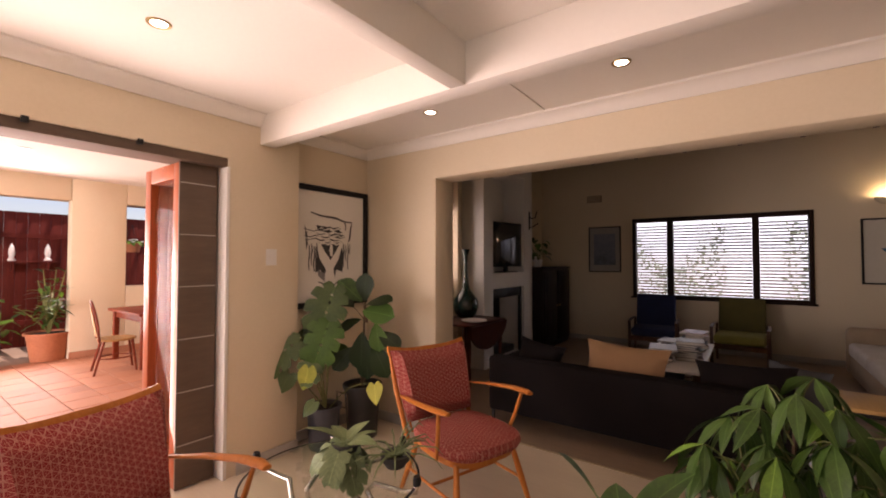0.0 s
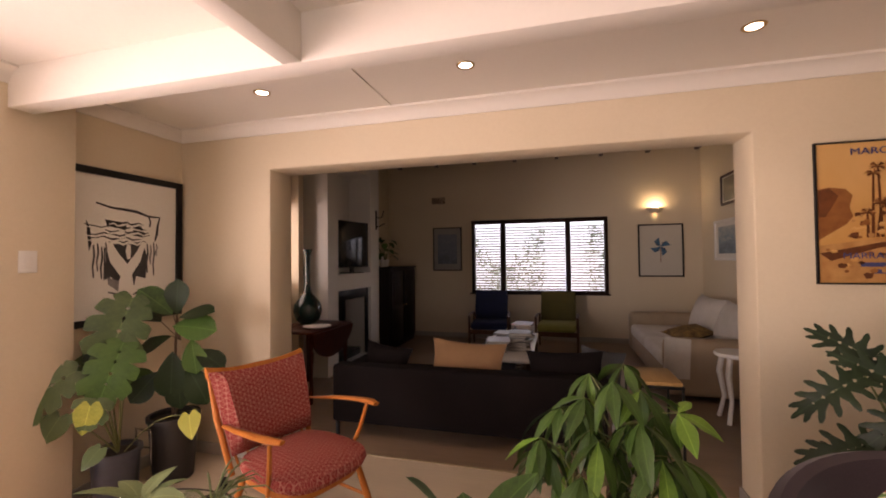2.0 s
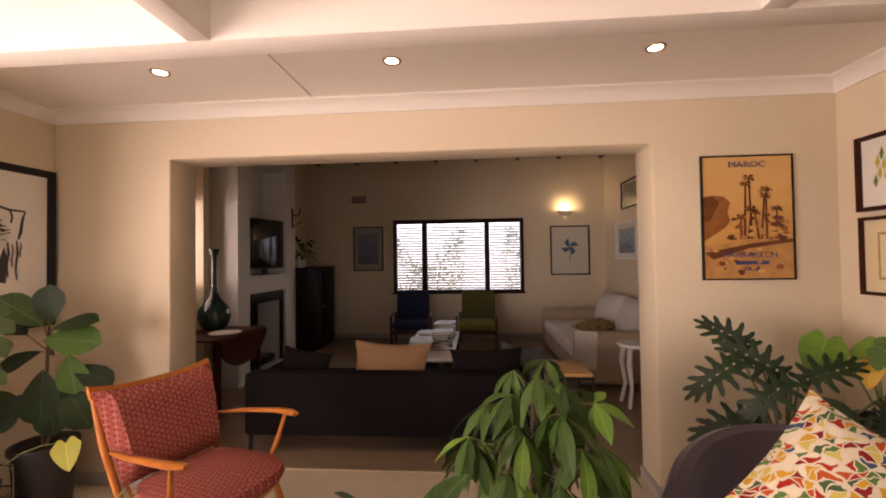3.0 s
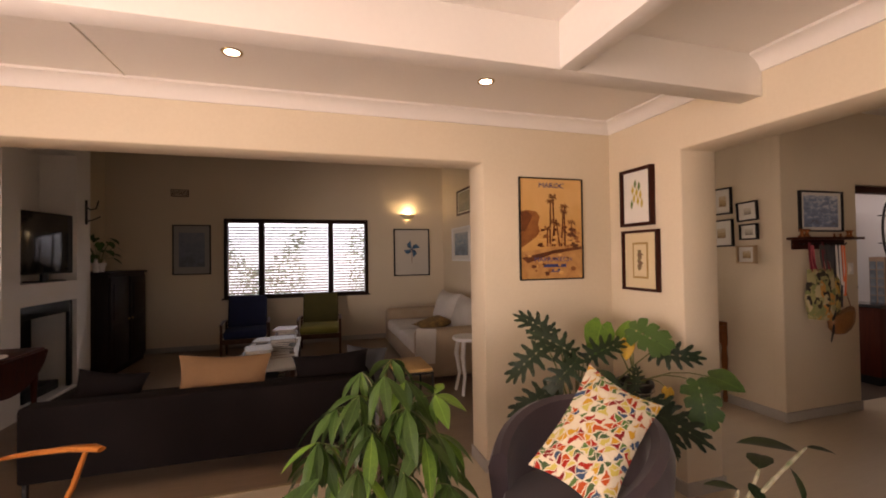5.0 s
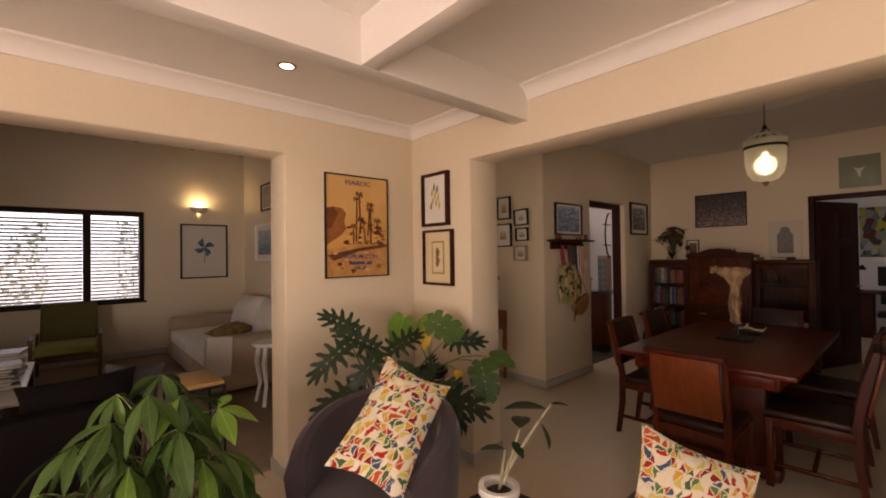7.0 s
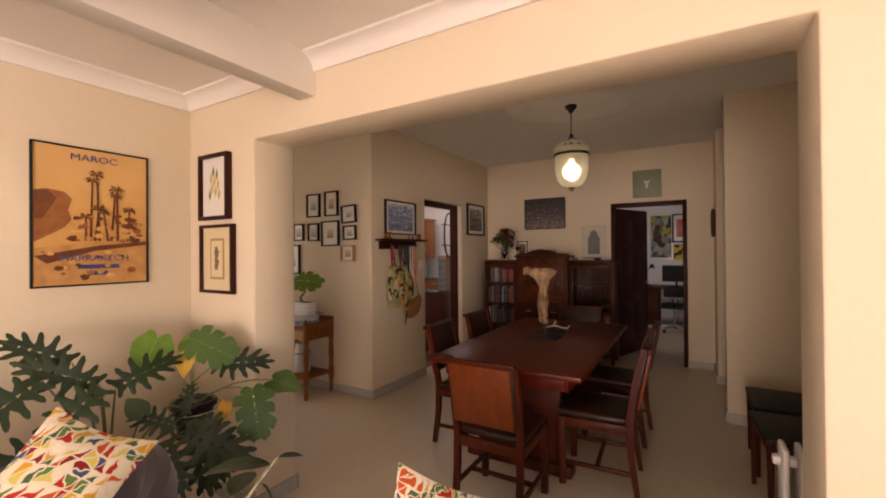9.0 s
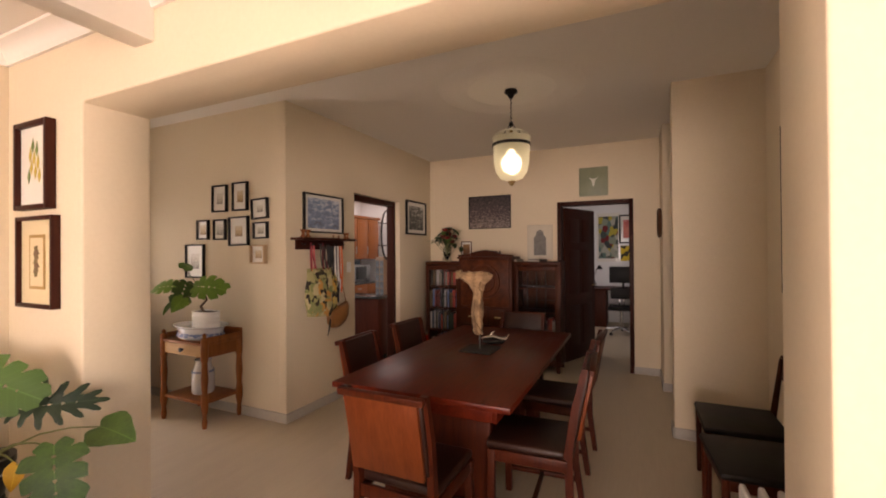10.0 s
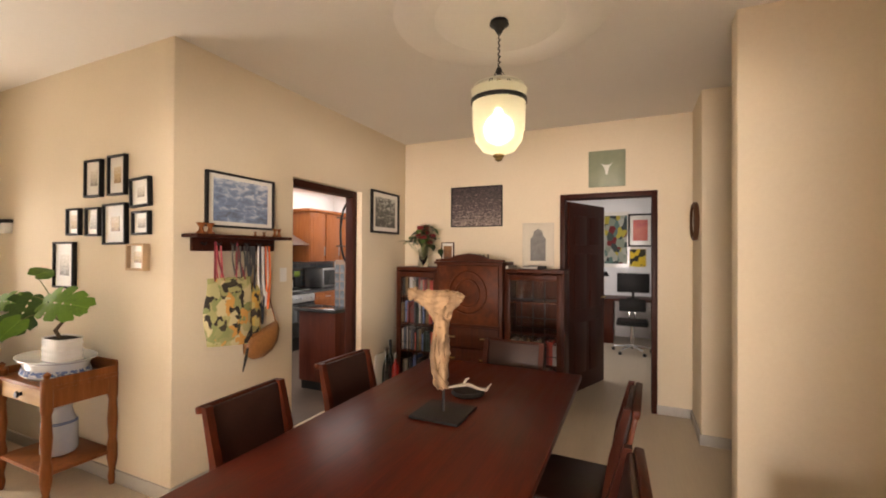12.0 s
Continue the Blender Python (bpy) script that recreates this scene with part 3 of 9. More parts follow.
def framed(name, wall_point, way, w, h, fw, depth, frame_mat, label, inner=None, mount=PAPER, border=0.25, tilt=0.0, group=""):
    """A framed picture that hangs on a wall: frame, mount and the print itself. Returns the thing; marks lie at y = -depth * 0.5."""
    th = thing(name, pose(*wall_point, 0, 0, RZ[way]) @ pose(0, 0, 0, 0, tilt, 0), label, "picture", group)
    part("frame", boxes(((-w / 2, -depth, -h / 2), (-w / 2 + fw, -0.001, h / 2), 0.002), ((w / 2 - fw, -depth, -h / 2), (w / 2, -0.001, h / 2), 0.002), ((-w / 2 + fw, -depth, h / 2 - fw), (w / 2 - fw, -0.001, h / 2), 0.002), ((-w / 2 + fw, -depth, -h / 2), (w / 2 - fw, -0.001, -h / 2 + fw), 0.002)), frame_mat, th)
    iw, ih = w - 2 * fw, h - 2 * fw
    part("mount", boxes(((-iw / 2, -depth * 0.45, -ih / 2), (iw / 2, -0.003, ih / 2))), mount, th)
    if inner:
        b = border
        part("print", boxes(((-iw / 2 * (1 - b), -depth * 0.45 - 0.002, -ih / 2 * (1 - b)), (iw / 2 * (1 - b), -depth * 0.45, ih / 2 * (1 - b)))), inner, th)
    return th


def mark(th, name, outline, y, material, m=None):
    """A flat printed shape on a picture, drawn in (x, z) of the thing."""
    bm = bmesh.new()
    bm_plate(bm, outline, 0.0012, Matrix(((1, 0, 0, 0), (0, 0, -1, y), (0, 1, 0, 0), (0, 0, 0, 1))) @ (m or Matrix()))
    return part(name, bm, material, th)


def lettering(th, name, words, size, place, material, stretch=1.0):
    """Words in the built-in font, made into a mesh that stands upright and faces -y of the thing."""
    cu = bpy.data.curves.new(name, "FONT")
    cu.body, cu.size, cu.align_x, cu.align_y, cu.extrude = words, size, "CENTER", "CENTER", 0.0006
    tmp = new(name, cu)
    bpy.context.view_layer.update()
    mesh = bpy.data.meshes.new_from_object(tmp.evaluated_get(bpy.context.evaluated_depsgraph_get()))
    bpy.data.objects.remove(tmp)
    mesh.materials.clear()
    mesh.materials.append(material)
    ob = new(name, mesh)
    ob.parent = th
    ob.matrix_basis = pose(*place, 90, 0, 0) @ Matrix.Diagonal((stretch, 1, 1, 1))
    return ob


def leaf_mesh(name, kind, material, droop=0.35, fold=0.18, seed=0):
    """One leaf, one unit long along +x, upper side +z; with a short stalk end at its origin."""
    rnd = random.Random(seed)
    bm = bmesh.new()

    def at(s, y, k=1.0):
        return (s, y, -droop * max(s, 0) ** 2 + abs(y) * fold * k - 0.25 * y * y)
    if kind in ("oval", "lance", "leaflet", "heart", "paddle"):
        n = 9
        rows = []
        for i in range(n + 1):
            s = i / n
            w = {"oval": 0.30 * math.sin(math.pi * s ** 0.9) ** 0.8, "lance": 0.16 * math.sin(math.pi * s ** 0.85), "leaflet": 0.185 * math.sin(math.pi * s ** 1.05) ** 1.15, "paddle": 0.33 * math.sin(math.pi * s ** 1.5) ** 0.6,
                 "heart": 0.42 * math.sin(math.pi * min(1, (s + 0.12) / 1.12) ** 0.62) ** 0.8}[kind] if 0 < i < n else (0.0 if kind != "heart" or i else 0.22)
            w += 0.012 * rnd.uniform(-1, 1) * (0 < i < n)
            back = -0.16 if kind == "heart" and i == 0 else 0
            rows.append([bm.verts.new(at(s + (back if abs(q) > 0.1 else 0), w * q)) for q in ((-1, -0.55, 0, 0.55, 1) if w > 1e-4 else (0,))])
        for a, b in zip(rows, rows[1:]):
            if len(a) == len(b):
                for k in range(4):
                    bm.faces.new((a[k], b[k], b[k + 1], a[k + 1]))
            else:
                one, many = (a, b) if len(a) == 1 else (b, a)
                for k in range(4):
                    bm.faces.new((one[0], many[k], many[k + 1]))
    else:  # fingers that spread from the midrib, joined near it
        n, full, core, fill, tip, lean = {"monstera": (5, 0.50, 0.5, 0.86, 0.6, (-48, 58)), "fern": (6, 0.38, 0.24, 0.46, 0.3, (-42, 55))}[kind]
        step = radians(lean[1] - lean[0]) / (n - 1)
        for side in (-1, 1):
            for i in range(n + 1):
                last = i == n
                ang = radians(90) if last else radians(lean[0]) + step * i
                mid, half = (0.86, 0.06) if last else (0.06 + 0.8 * (i + 0.5) / n, 0.4 / n)
                reach = 0.26 if last else full * math.sin(math.pi * (0.24 + 0.62 * i / n)) ** 0.8 * rnd.uniform(0.86, 1.08)
                rows = []
                for t in (0, core * 0.6, core, core + (1 - core) * 0.4, core + (1 - core) * 0.75, 1.0):
                    hw = (half + reach * t * step / 2) * (1.04 if t <= core else fill * (1 if t < 0.8 else 0.86) if t < 1 else tip * fill)
                    bend = 0.10 * t * t if not last else 0
                    cx, cy = mid + (math.sin(ang) + bend) * reach * t, side * math.cos(ang) * reach * t
                    q = []
                    for w in (-1, 0, 1):
                        x, y = cx + math.cos(ang) * hw * w, cy - side * math.sin(ang) * hw * w
                        q.append(bm.verts.new(Vector(at(x, y)) + Vector((0, 0, 0.012 * (w == 0) - 0.05 * t * t * reach))))
                    rows.append(q)
                for a, b in zip(rows, rows[1:]):
                    for k in range(2):
                        bm.faces.new((a[k], a[k + 1], b[k + 1], b[k]))
    bmesh.ops.remove_doubles(bm, verts=bm.verts, dist=1e-4)
    bmesh.ops.recalc_face_normals(bm, faces=bm.faces)
    for f in bm.faces:
        f.smooth = True
    mesh = bpy.data.meshes.new(name)
    bm.to_mesh(mesh)
    bm.free()
    mesh.materials.append(material)
    return mesh


def leaf_colour(name, a, b, rough=0.42):
    """A leaf's skin: uneven green with a paler midrib and faint side veins."""
    mt = surface(name, a, b, rough, grain=14, stain=3, bump=0.2, pieces=0.45, spec=0.32)
    nd, ln = mt.node_tree.nodes, mt.node_tree.links
    bs = nd["Principled BSDF"]
    tc, sep = nd.new("ShaderNodeTexCoord"), nd.new("ShaderNodeSeparateXYZ")
    ln.new(tc.outputs["Object"], sep.inputs[0])

    def op(kind, p, q=0.0):
        n = nd.new("ShaderNodeMath")
        n.operation = kind
        for k, val in enumerate((p, q)):
            if isinstance(val, (int, float)):
                n.inputs[k].default_value = val
            else:
                ln.new(val, n.inputs[k])
        return n.outputs[0]
    off = op("ABSOLUTE", sep.outputs[1])
    rib = op("LESS_THAN", off, 0.011)
    vein = op("MULTIPLY", op("LESS_THAN", op("FRACT", op("MULTIPLY", op("SUBTRACT", sep.outputs[0], op("MULTIPLY", off, 0.7)), 8.0)), 0.09), 0.3)
    mix = nd.new("ShaderNodeMix")
    mix.data_type = "RGBA"
    mix.inputs[7].default_value = (*(min(1, c * 2.1 + 0.02) for c in a), 1)
    skin = bs.inputs["Base Color"].links[0].from_socket
    ln.new(op("MULTIPLY", op("MAXIMUM", rib, vein), 0.4), mix.inputs[0])
    ln.new(skin, mix.inputs[6])
    ln.new(mix.outputs[2], bs.inputs["Base Color"])
    return mt


GREEN = leaf_colour("green_leaf", (0.055, 0.115, 0.022), (0.018, 0.048, 0.011))
DEEP = leaf_colour("deep_green_leaf", (0.014, 0.032, 0.009), (0.005, 0.013, 0.004))
FRESH = leaf_colour("fresh_green_leaf", (0.13, 0.25, 0.03), (0.05, 0.12, 0.018))
PALE = leaf_colour("grey_green_leaf", (0.17, 0.22, 0.10), (0.09, 0.125, 0.055), 0.6)
DULL = leaf_colour("dull_green_leaf", (0.075, 0.115, 0.04), (0.03, 0.055, 0.02))
LIME = leaf_colour("yellow_green_leaf", (0.42, 0.42, 0.08), (0.25, 0.30, 0.05))
YELLOW = leaf_colour("yellowed_leaf", (0.62, 0.36, 0.03), (0.5, 0.25, 0.02))
STALK = surface("green_stalk", (0.20, 0.22, 0.07), (0.12, 0.13, 0.04), 0.5, grain=30, stain=5)
BARK = surface("brown_bark", (0.16, 0.10, 0.06), (0.08, 0.05, 0.03), 0.8, grain=40, stain=6, bump=0.5)
SOIL = surface("potting_soil", (0.05, 0.033, 0.02), (0.02, 0.014, 0.01), 0.95, grain=80, stain=9, bump=1.0, depth=0.01)
LYCHEE = leaf_colour("mid_green_leaf", (0.042, 0.09, 0.015), (0.012, 0.028, 0.006))
LEAVES = {}
for key, kind, mt, droop in (("heart", "heart", GREEN, 0.25), ("monstera_fresh", "monstera", FRESH, 0.3), ("heart_fresh", "heart", FRESH, 0.2), ("monstera", "monstera", GREEN, 0.3), ("monstera_deep", "monstera", DEEP, 0.4), ("fern", "fern", DEEP, 0.35), ("monstera_dull", "monstera", DULL, 0.3), ("heart_dull", "heart", DULL, 0.3), ("yellow_green", "heart", LIME, 0.25), ("paddle", "paddle", DEEP, 0.25), ("paddle_green", "paddle", GREEN, 0.25), ("oval_deep", "oval", DEEP, 0.3), ("heart_deep", "heart", DEEP, 0.45),
                              ("lance", "leaflet", LYCHEE, 0.4), ("lance_fresh", "leaflet", FRESH, 0.35), ("oval", "oval", GREEN, 0.3), ("oval_pale", "oval", PALE, 0.5), ("monstera_pale", "monstera", PALE, 0.5), ("yellow", "heart", YELLOW, 0.5), ("oval_fresh", "oval", FRESH, 0.3)):
    LEAVES[key] = leaf_mesh("leaf_" + key, kind, mt, droop, seed=len(key))


def add_leaf(th, key, base, azimuth, pitch, size, roll=0.0, wide=1.0):
    ob = new("leaf", LEAVES[key])
    ob.parent = th
    ob.matrix_basis = pose(*base, 0, 0, azimuth) @ pose(0, 0, 0, 0, -pitch, 0) @ pose(0, 0, 0, roll, 0, 0) @ Matrix.Diagonal((size, size * wide, size, 1))
    return ob


def add_stem(th, root, tip, r=0.007, sag=0.1, name="stem", material=STALK):
    root, tip = Vector(root), Vector(tip)
    bm = bmesh.new()
    pts = [root.lerp(tip, t) + Vector((0, 0, sag * math.sin(math.pi * t))) for t in (0, 0.25, 0.5, 0.75, 1)]
    bm_tube(bm, pts, [r, r * 0.9, r * 0.8, r * 0.7, r * 0.5], 6)
    return part(name, bm, material, th)


def pot(th, c, r, h, material, lip=0.012, taper=0.78, name="pot", label=""):
    bm = bmesh.new()
    bm_lathe(bm, [(0, 0), (r * taper, 0), (r * taper + 0.004, 0.006), (r, h - 0.03), (r + lip, h - 0.028), (r + lip, h), (r - 0.008, h), (r - 0.012, h - 0.03), (0, h - 0.03)], c)
    part(name, bm, material, th, label)
    bm = bmesh.new()
    bm_lathe(bm, [(r - 0.013, h - 0.028), (r * 0.5, h - 0.014), (0, h - 0.018)], c, 20)
    part("soil", bm, SOIL, th)


# ---- lounge: doors and wall things ----
# folded glazed doors, seen end on
FOLD = surface("brown_door_edge", (0.13, 0.085, 0.055), (0.09, 0.058, 0.038), 0.6, grain=9, stain=2, stretch=(1, 1, 5), bump=0.1)
door = thing("door_patio", pose(0, 0, 0), "stack of folded wooden glazed patio doors with brown edges", "door")
tagged(door, kind="structure")
for k in range(4):
    bm = bmesh.new()
    y0 = 1.465 + 0.06 * k
    bm_box(bm, (-2.93, y0, 0.012), (-2.84, y0 + 0.055, 2.09), 0.004)
    bm_box(bm, (-2.47, y0, 0.012), (-2.39, y0 + 0.055, 2.09), 0.004)
    bm_box(bm, (-2.84, y0, 0.012), (-2.47, y0 + 0.055, 0.13), 0.004)
    bm_box(bm, (-2.84, y0, 1.99), (-2.47, y0 + 0.055, 2.09), 0.004)
    leaf = part("door_leaf", bm, ORANGEWOOD, door)
    q = part("pane", boxes(((-2.84, y0 + 0.024, 0.13), (-2.47, y0 + 0.03, 1.99))), PANE, leaf)
    q.visible_shadow = False
part("edge_panel", boxes(((-2.389, 1.462, 0.012), (-2.372, 1.70, 2.1), 0.003)), FOLD, door, "brown panelled edge of the folded doors")
for k in range(6):
    z = 0.28 + 0.335 * k
    part("seal_strip", boxes(((-2.371, 1.47, z), (-2.368, 1.69, z + 0.006))), surface("pale_seal", (0.45, 0.42, 0.38)), door)
structure("door_frame", boxes(((-2.53, -1.45, 2.09), (-2.30, 1.73, 2.15), 0.003), ((-2.52, 1.705, 0), (-2.40, 1.73, 2.09), 0.003)), FOLD, "brown head rail of the patio doors")
structure("door_reveal", boxes(((-2.40, 1.71, 0), (-2.272, 1.735, 2.088), 0.003)), WHITE, "white painted door reveal")
bm = bmesh.new()
for y in (1.2, 0.72, 0.2):
    bm_box(bm, (-2.30, y, 2.13), (-2.275, y + 0.03, 2.16), 0.002)
structure("door_rail_brackets", bm, BLACKMETAL, "small black brackets on the door rail")


def switch_plate(place, way, w, h, label):
    th = thing("light_switch", pose(*place, 0, 0, RZ[way]), label, "switch")
    part("plate", boxes(((-w / 2, -0.008, -h / 2), (w / 2, -0.001, h / 2), 0.003)), WHITE, th)
    part("rocker", boxes(((-w * 0.18, -0.014, -h * 0.22), (w * 0.18, -0.008, h * 0.22), 0.003)), WHITE, th)


switch_plate((WW, 2.045, 1.48), "+x", 0.085, 0.12, "white light switch on the cream wall")
switch_plate((WE, -0.185, 1.445), "-x", 0.075, 0.13, "white light switch beside the dining room opening")
switch_plate((5.22, KY, 1.33), "-y", 0.07, 0.11, "white light switch beside the kitchen door")

# recessed downlights
DLG = glow("downlight_lens", (1.0, 0.88, 0.7), 14)
for k, (x, y) in enumerate(((-1.24, 2.61), (0.03, 2.61), (1.35, 2.61), (-1.53, 1.03))):
    th = thing("downlight", pose(x, y, CZ), "round recessed downlight with a brushed metal rim", "ceiling light", "downlights in the lounge ceiling")
    bm = bmesh.new()
    bm_lathe(bm, [(0.034, -0.001), (0.034, -0.004), (0.047, -0.006), (0.05, -0.001)], n=24)
    part("rim", bm, BRASS, th)
    bm = bmesh.new()
    bm_lathe(bm, [(0, -0.002), (0.034, -0.002)], n=20)
    part("lens", bm, DLG, th)
for k, (x, y) in enumerate(((-1.24, 2.61), (0.03, 2.61), (1.35, 2.61), (-1.53, 1.03))):
    lamp("downlight_beam", "SPOT", 6, (1.0, 0.84, 0.64), look((x, y, CZ - 0.012), (x, y + 0.0001, 0)))
structure("ceiling_joint", boxes(((-0.575, 2.07, CZ - 0.006), (-0.565, 3.04, CZ + 0.01), 0.001)), CEIL, "cover strip on the ceiling boards")

# large ink drawing in a black frame
art = framed("picture", (-2.40, 2.665, 1.575), "+x", 0.86, 1.02, 0.045, 0.035, BLACK, "large abstract black ink drawing in a black frame", border=0.2)
rnd = random.Random(5)
ARTY = -0.0165
GREYWASH = surface("grey_ink_wash", (0.30, 0.28, 0.26), (0.16, 0.15, 0.14), 0.6, grain=30, stain=12, bump=0)


def brush(name, pts, w, y, material=INK):
    """A brush stroke of uneven width along points of the sheet."""
    pts = [Vector(p) for p in pts]
    up, low = [], []
    for k, p in enumerate(pts):
        d = (pts[min(k + 1, len(pts) - 1)] - pts[max(k - 1, 0)]).normalized()
        h = w * (0.35 + 0.65 * math.sin(math.pi * (k + 0.5) / len(pts))) * rnd.uniform(0.75, 1.25)
        up.append((p.x - d.y * h, p.y + d.x * h)), low.append((p.x + d.y * h, p.y - d.x * h))
    mark(art, name, up + low[::-1], y, material)


brush("ink_crown", [(-0.20, 0.285), (-0.10, 0.262), (0.0, 0.258), (0.07, 0.252), (0.16, 0.228), (0.25, 0.226)], 0.008, ARTY)
brush("ink_crown", [(0.25, 0.226), (0.232, 0.17), (0.225, 0.10), (0.21, 0.05)], 0.008, ARTY - 0.001)
brush("ink_crown", [(0.16, 0.228), (0.175, 0.19), (0.168, 0.15)], 0.007, ARTY - 0.001)
for pts in ([(-0.14, 0.18), (0.0, 0.175), (0.0, 0.12), (-0.04, 0.11), (-0.12, 0.125)], [(0.04, 0.165), (0.11, 0.16), (0.13, 0.10), (0.11, 0.07), (0.05, 0.09)], [(-0.10, 0.02), (0.10, 0.03), (0.06, -0.04), (0.0, -0.12), (-0.05, -0.04)]):
    mark(art, "ink_block", [(x + rnd.uniform(-0.008, 0.008), z + rnd.uniform(-0.008, 0.008)) for x, z in pts], ARTY, INK)
mark(art, "ink_wing", [(-0.26, 0.17), (-0.235, 0.12), (-0.225, 0.02), (-0.24, -0.03), (-0.25, 0.06)], ARTY, INK)
brush("bare_column", [(0.015, 0.02), (0.012, -0.03), (0.016, -0.08)], 0.022, ARTY - 0.0012, PAPER)
for k, (z, x0, x1) in enumerate(((0.165, -0.12, 0.12), (0.135, -0.27, 0.14), (0.108, -0.15, 0.16), (0.085, -0.26, 0.17), (0.06, -0.25, 0.14), (0.04, -0.12, 0.14))):
    n = 9
    brush("ink_band", [(x0 + (x1 - x0) * j / (n - 1), z + 0.010 * math.sin(2.1 * j + k)) for j in range(n)], 0.005, ARTY - 0.0016)
    brush("bare_band", [(x0 + (x1 - x0) * j / (n - 1), z - 0.014 + 0.010 * math.sin(2.1 * j + k)) for j in range(n)], 0.006, ARTY - 0.002, PAPER)
for x, z0, z1 in ((-0.215, 0.01, -0.20), (-0.19, 0.02, -0.16), (-0.165, 0.0, -0.21), (-0.14, 0.03, -0.10), (0.15, 0.03, -0.18), (0.175, 0.02, -0.12), (0.20, 0.04, -0.20), (0.222, 0.03, -0.06)):
    brush("ink_fringe", [(x, z0), (x + 0.006, (z0 * 2 + z1) / 3), (x - 0.004, (z0 + z1 * 2) / 3), (x + 0.002, z1)], 0.006, ARTY - 0.0012, INK if z1 < -0.15 else GREYWASH)
mark(art, "ink_vee", [(-0.15, 0.0), (-0.13, -0.02), (-0.11, -0.10), (-0.04, -0.20), (-0.06, -0.26), (-0.10, -0.20), (-0.15, -0.22)], ARTY, INK)
mark(art, "ink_vee", [(0.13, 0.0), (0.15, -0.06), (0.14, -0.22), (0.07, -0.20), (0.055, -0.27), (0.04, -0.19), (0.10, -0.10)], ARTY, INK)
mark(art, "ink_wash", [(-0.13, -0.20), (-0.05, -0.23), (-0.055, -0.30), (-0.12, -0.25)], ARTY - 0.001, GREYWASH)
brush("ink_foot", [(-0.12, -0.30), (-0.07, -0.315), (-0.03, -0.335)], 0.006, ARTY)
brush("ink_foot", [(0.05, -0.33), (0.09, -0.305), (0.14, -0.30)], 0.006, ARTY)

# travel poster
SKYP = landscape("poster_sky", (0.58, 0.29, 0.08), (0.66, 0.37, 0.12), (0.70, 0.41, 0.15), 2)
RUST = surface("poster_rust", (0.20, 0.06, 0.015), (0.10, 0.028, 0.008), 0.4, grain=30, stain=12, bump=0, coat=0.3)
SAND = surface("poster_sand", (0.62, 0.34, 0.12), (0.42, 0.19, 0.055), 0.4, grain=22, stain=9, bump=0, coat=0.3)
FORTC = surface("poster_brown", (0.36, 0.14, 0.035), (0.24, 0.08, 0.02), 0.4, grain=26, stain=14, bump=0, coat=0.3)
BLUEINK = surface("poster_blue", (0.07, 0.08, 0.22), (0.05, 0.055, 0.16), 0.4, grain=30, stain=9, bump=0)
poster = framed("poster", (2.065, WN, 1.69), "-y", 0.525, 0.745, 0.009, 0.02, BLACK, "sepia travel poster of palms and a fort with blue lettering", SKYP, border=0.0)
PY = -0.0125
mark(poster, "printed_ground", [(-0.25, -0.36), (0.25, -0.36), (0.25, -0.1), (0.05, -0.13), (-0.25, -0.17)], PY, SAND)
mark(poster, "printed_fort", [(-0.25, -0.14), (-0.25, 0.125), (-0.2, 0.135), (-0.13, 0.125), (-0.10, 0.09), (-0.115, 0.03), (-0.10, -0.02), (-0.13, -0.06), (-0.19, -0.10)], PY - 0.001, FORTC)
mark(poster, "printed_shade", [(-0.25, 0.12), (-0.2, 0.13), (-0.16, 0.09), (-0.19, 0.03), (-0.22, -0.02), (-0.25, -0.02)], PY - 0.0014, RUST)
mark(poster, "printed_track", [(-0.25, -0.21), (0.02, -0.155), (0.25, -0.13), (0.25, -0.15), (0.0, -0.185), (-0.2, -0.25)], PY - 0.001, RUST)
rnd = random.Random(76)
for x, top, lean in ((-0.02, 0.2, 0.01), (0.02, 0.235, -0.01), (0.075, 0.13, 0.02), (0.105, 0.165, 0.0), (0.155, 0.05, 0.01), (0.0, 0.05, 0.02), (0.06, 0.03, -0.02), (-0.04, 0.0, 0.0)):
    mark(poster, "printed_trunk", [(x - 0.006, -0.13), (x + 0.008, -0.13), (x + lean + 0.004, top), (x + lean - 0.004, top)], PY - 0.002, RUST)
    for a in range(11):
        b, q = radians(-40 + 26 * a) + rnd.uniform(-0.2, 0.2), rnd.uniform(0.6, 1.0)
        mark(poster, "printed_frond", [(x + lean, top), (x + lean + 0.03 * q * math.cos(b) - 0.004 * math.sin(b), top + 0.022 * q * math.sin(b) + 0.006), (x + lean + 0.045 * q * math.cos(b), top + 0.03 * q * math.sin(b) - 0.008)], PY - 0.0025, (RUST, FORTC, SAND)[a % 3])
lettering(poster, "title", "MAROC", 0.05, (0, PY - 0.004, 0.315), BLUEINK, 1.2)
lettering(poster, "title", "MARRAKECH", 0.046, (0.005, PY - 0.004, -0.225), BLUEINK, 1.15)
for z, w in ((-0.27, 0.19), (-0.305, 0.08)):
    mark(poster, "printed_line", [(-w / 2 + 0.02, z - 0.011), (w / 2 + 0.02, z - 0.011), (w / 2 + 0.02, z + 0.011), (-w / 2 + 0.02, z + 0.011)], PY - 0.003, BLUEINK)

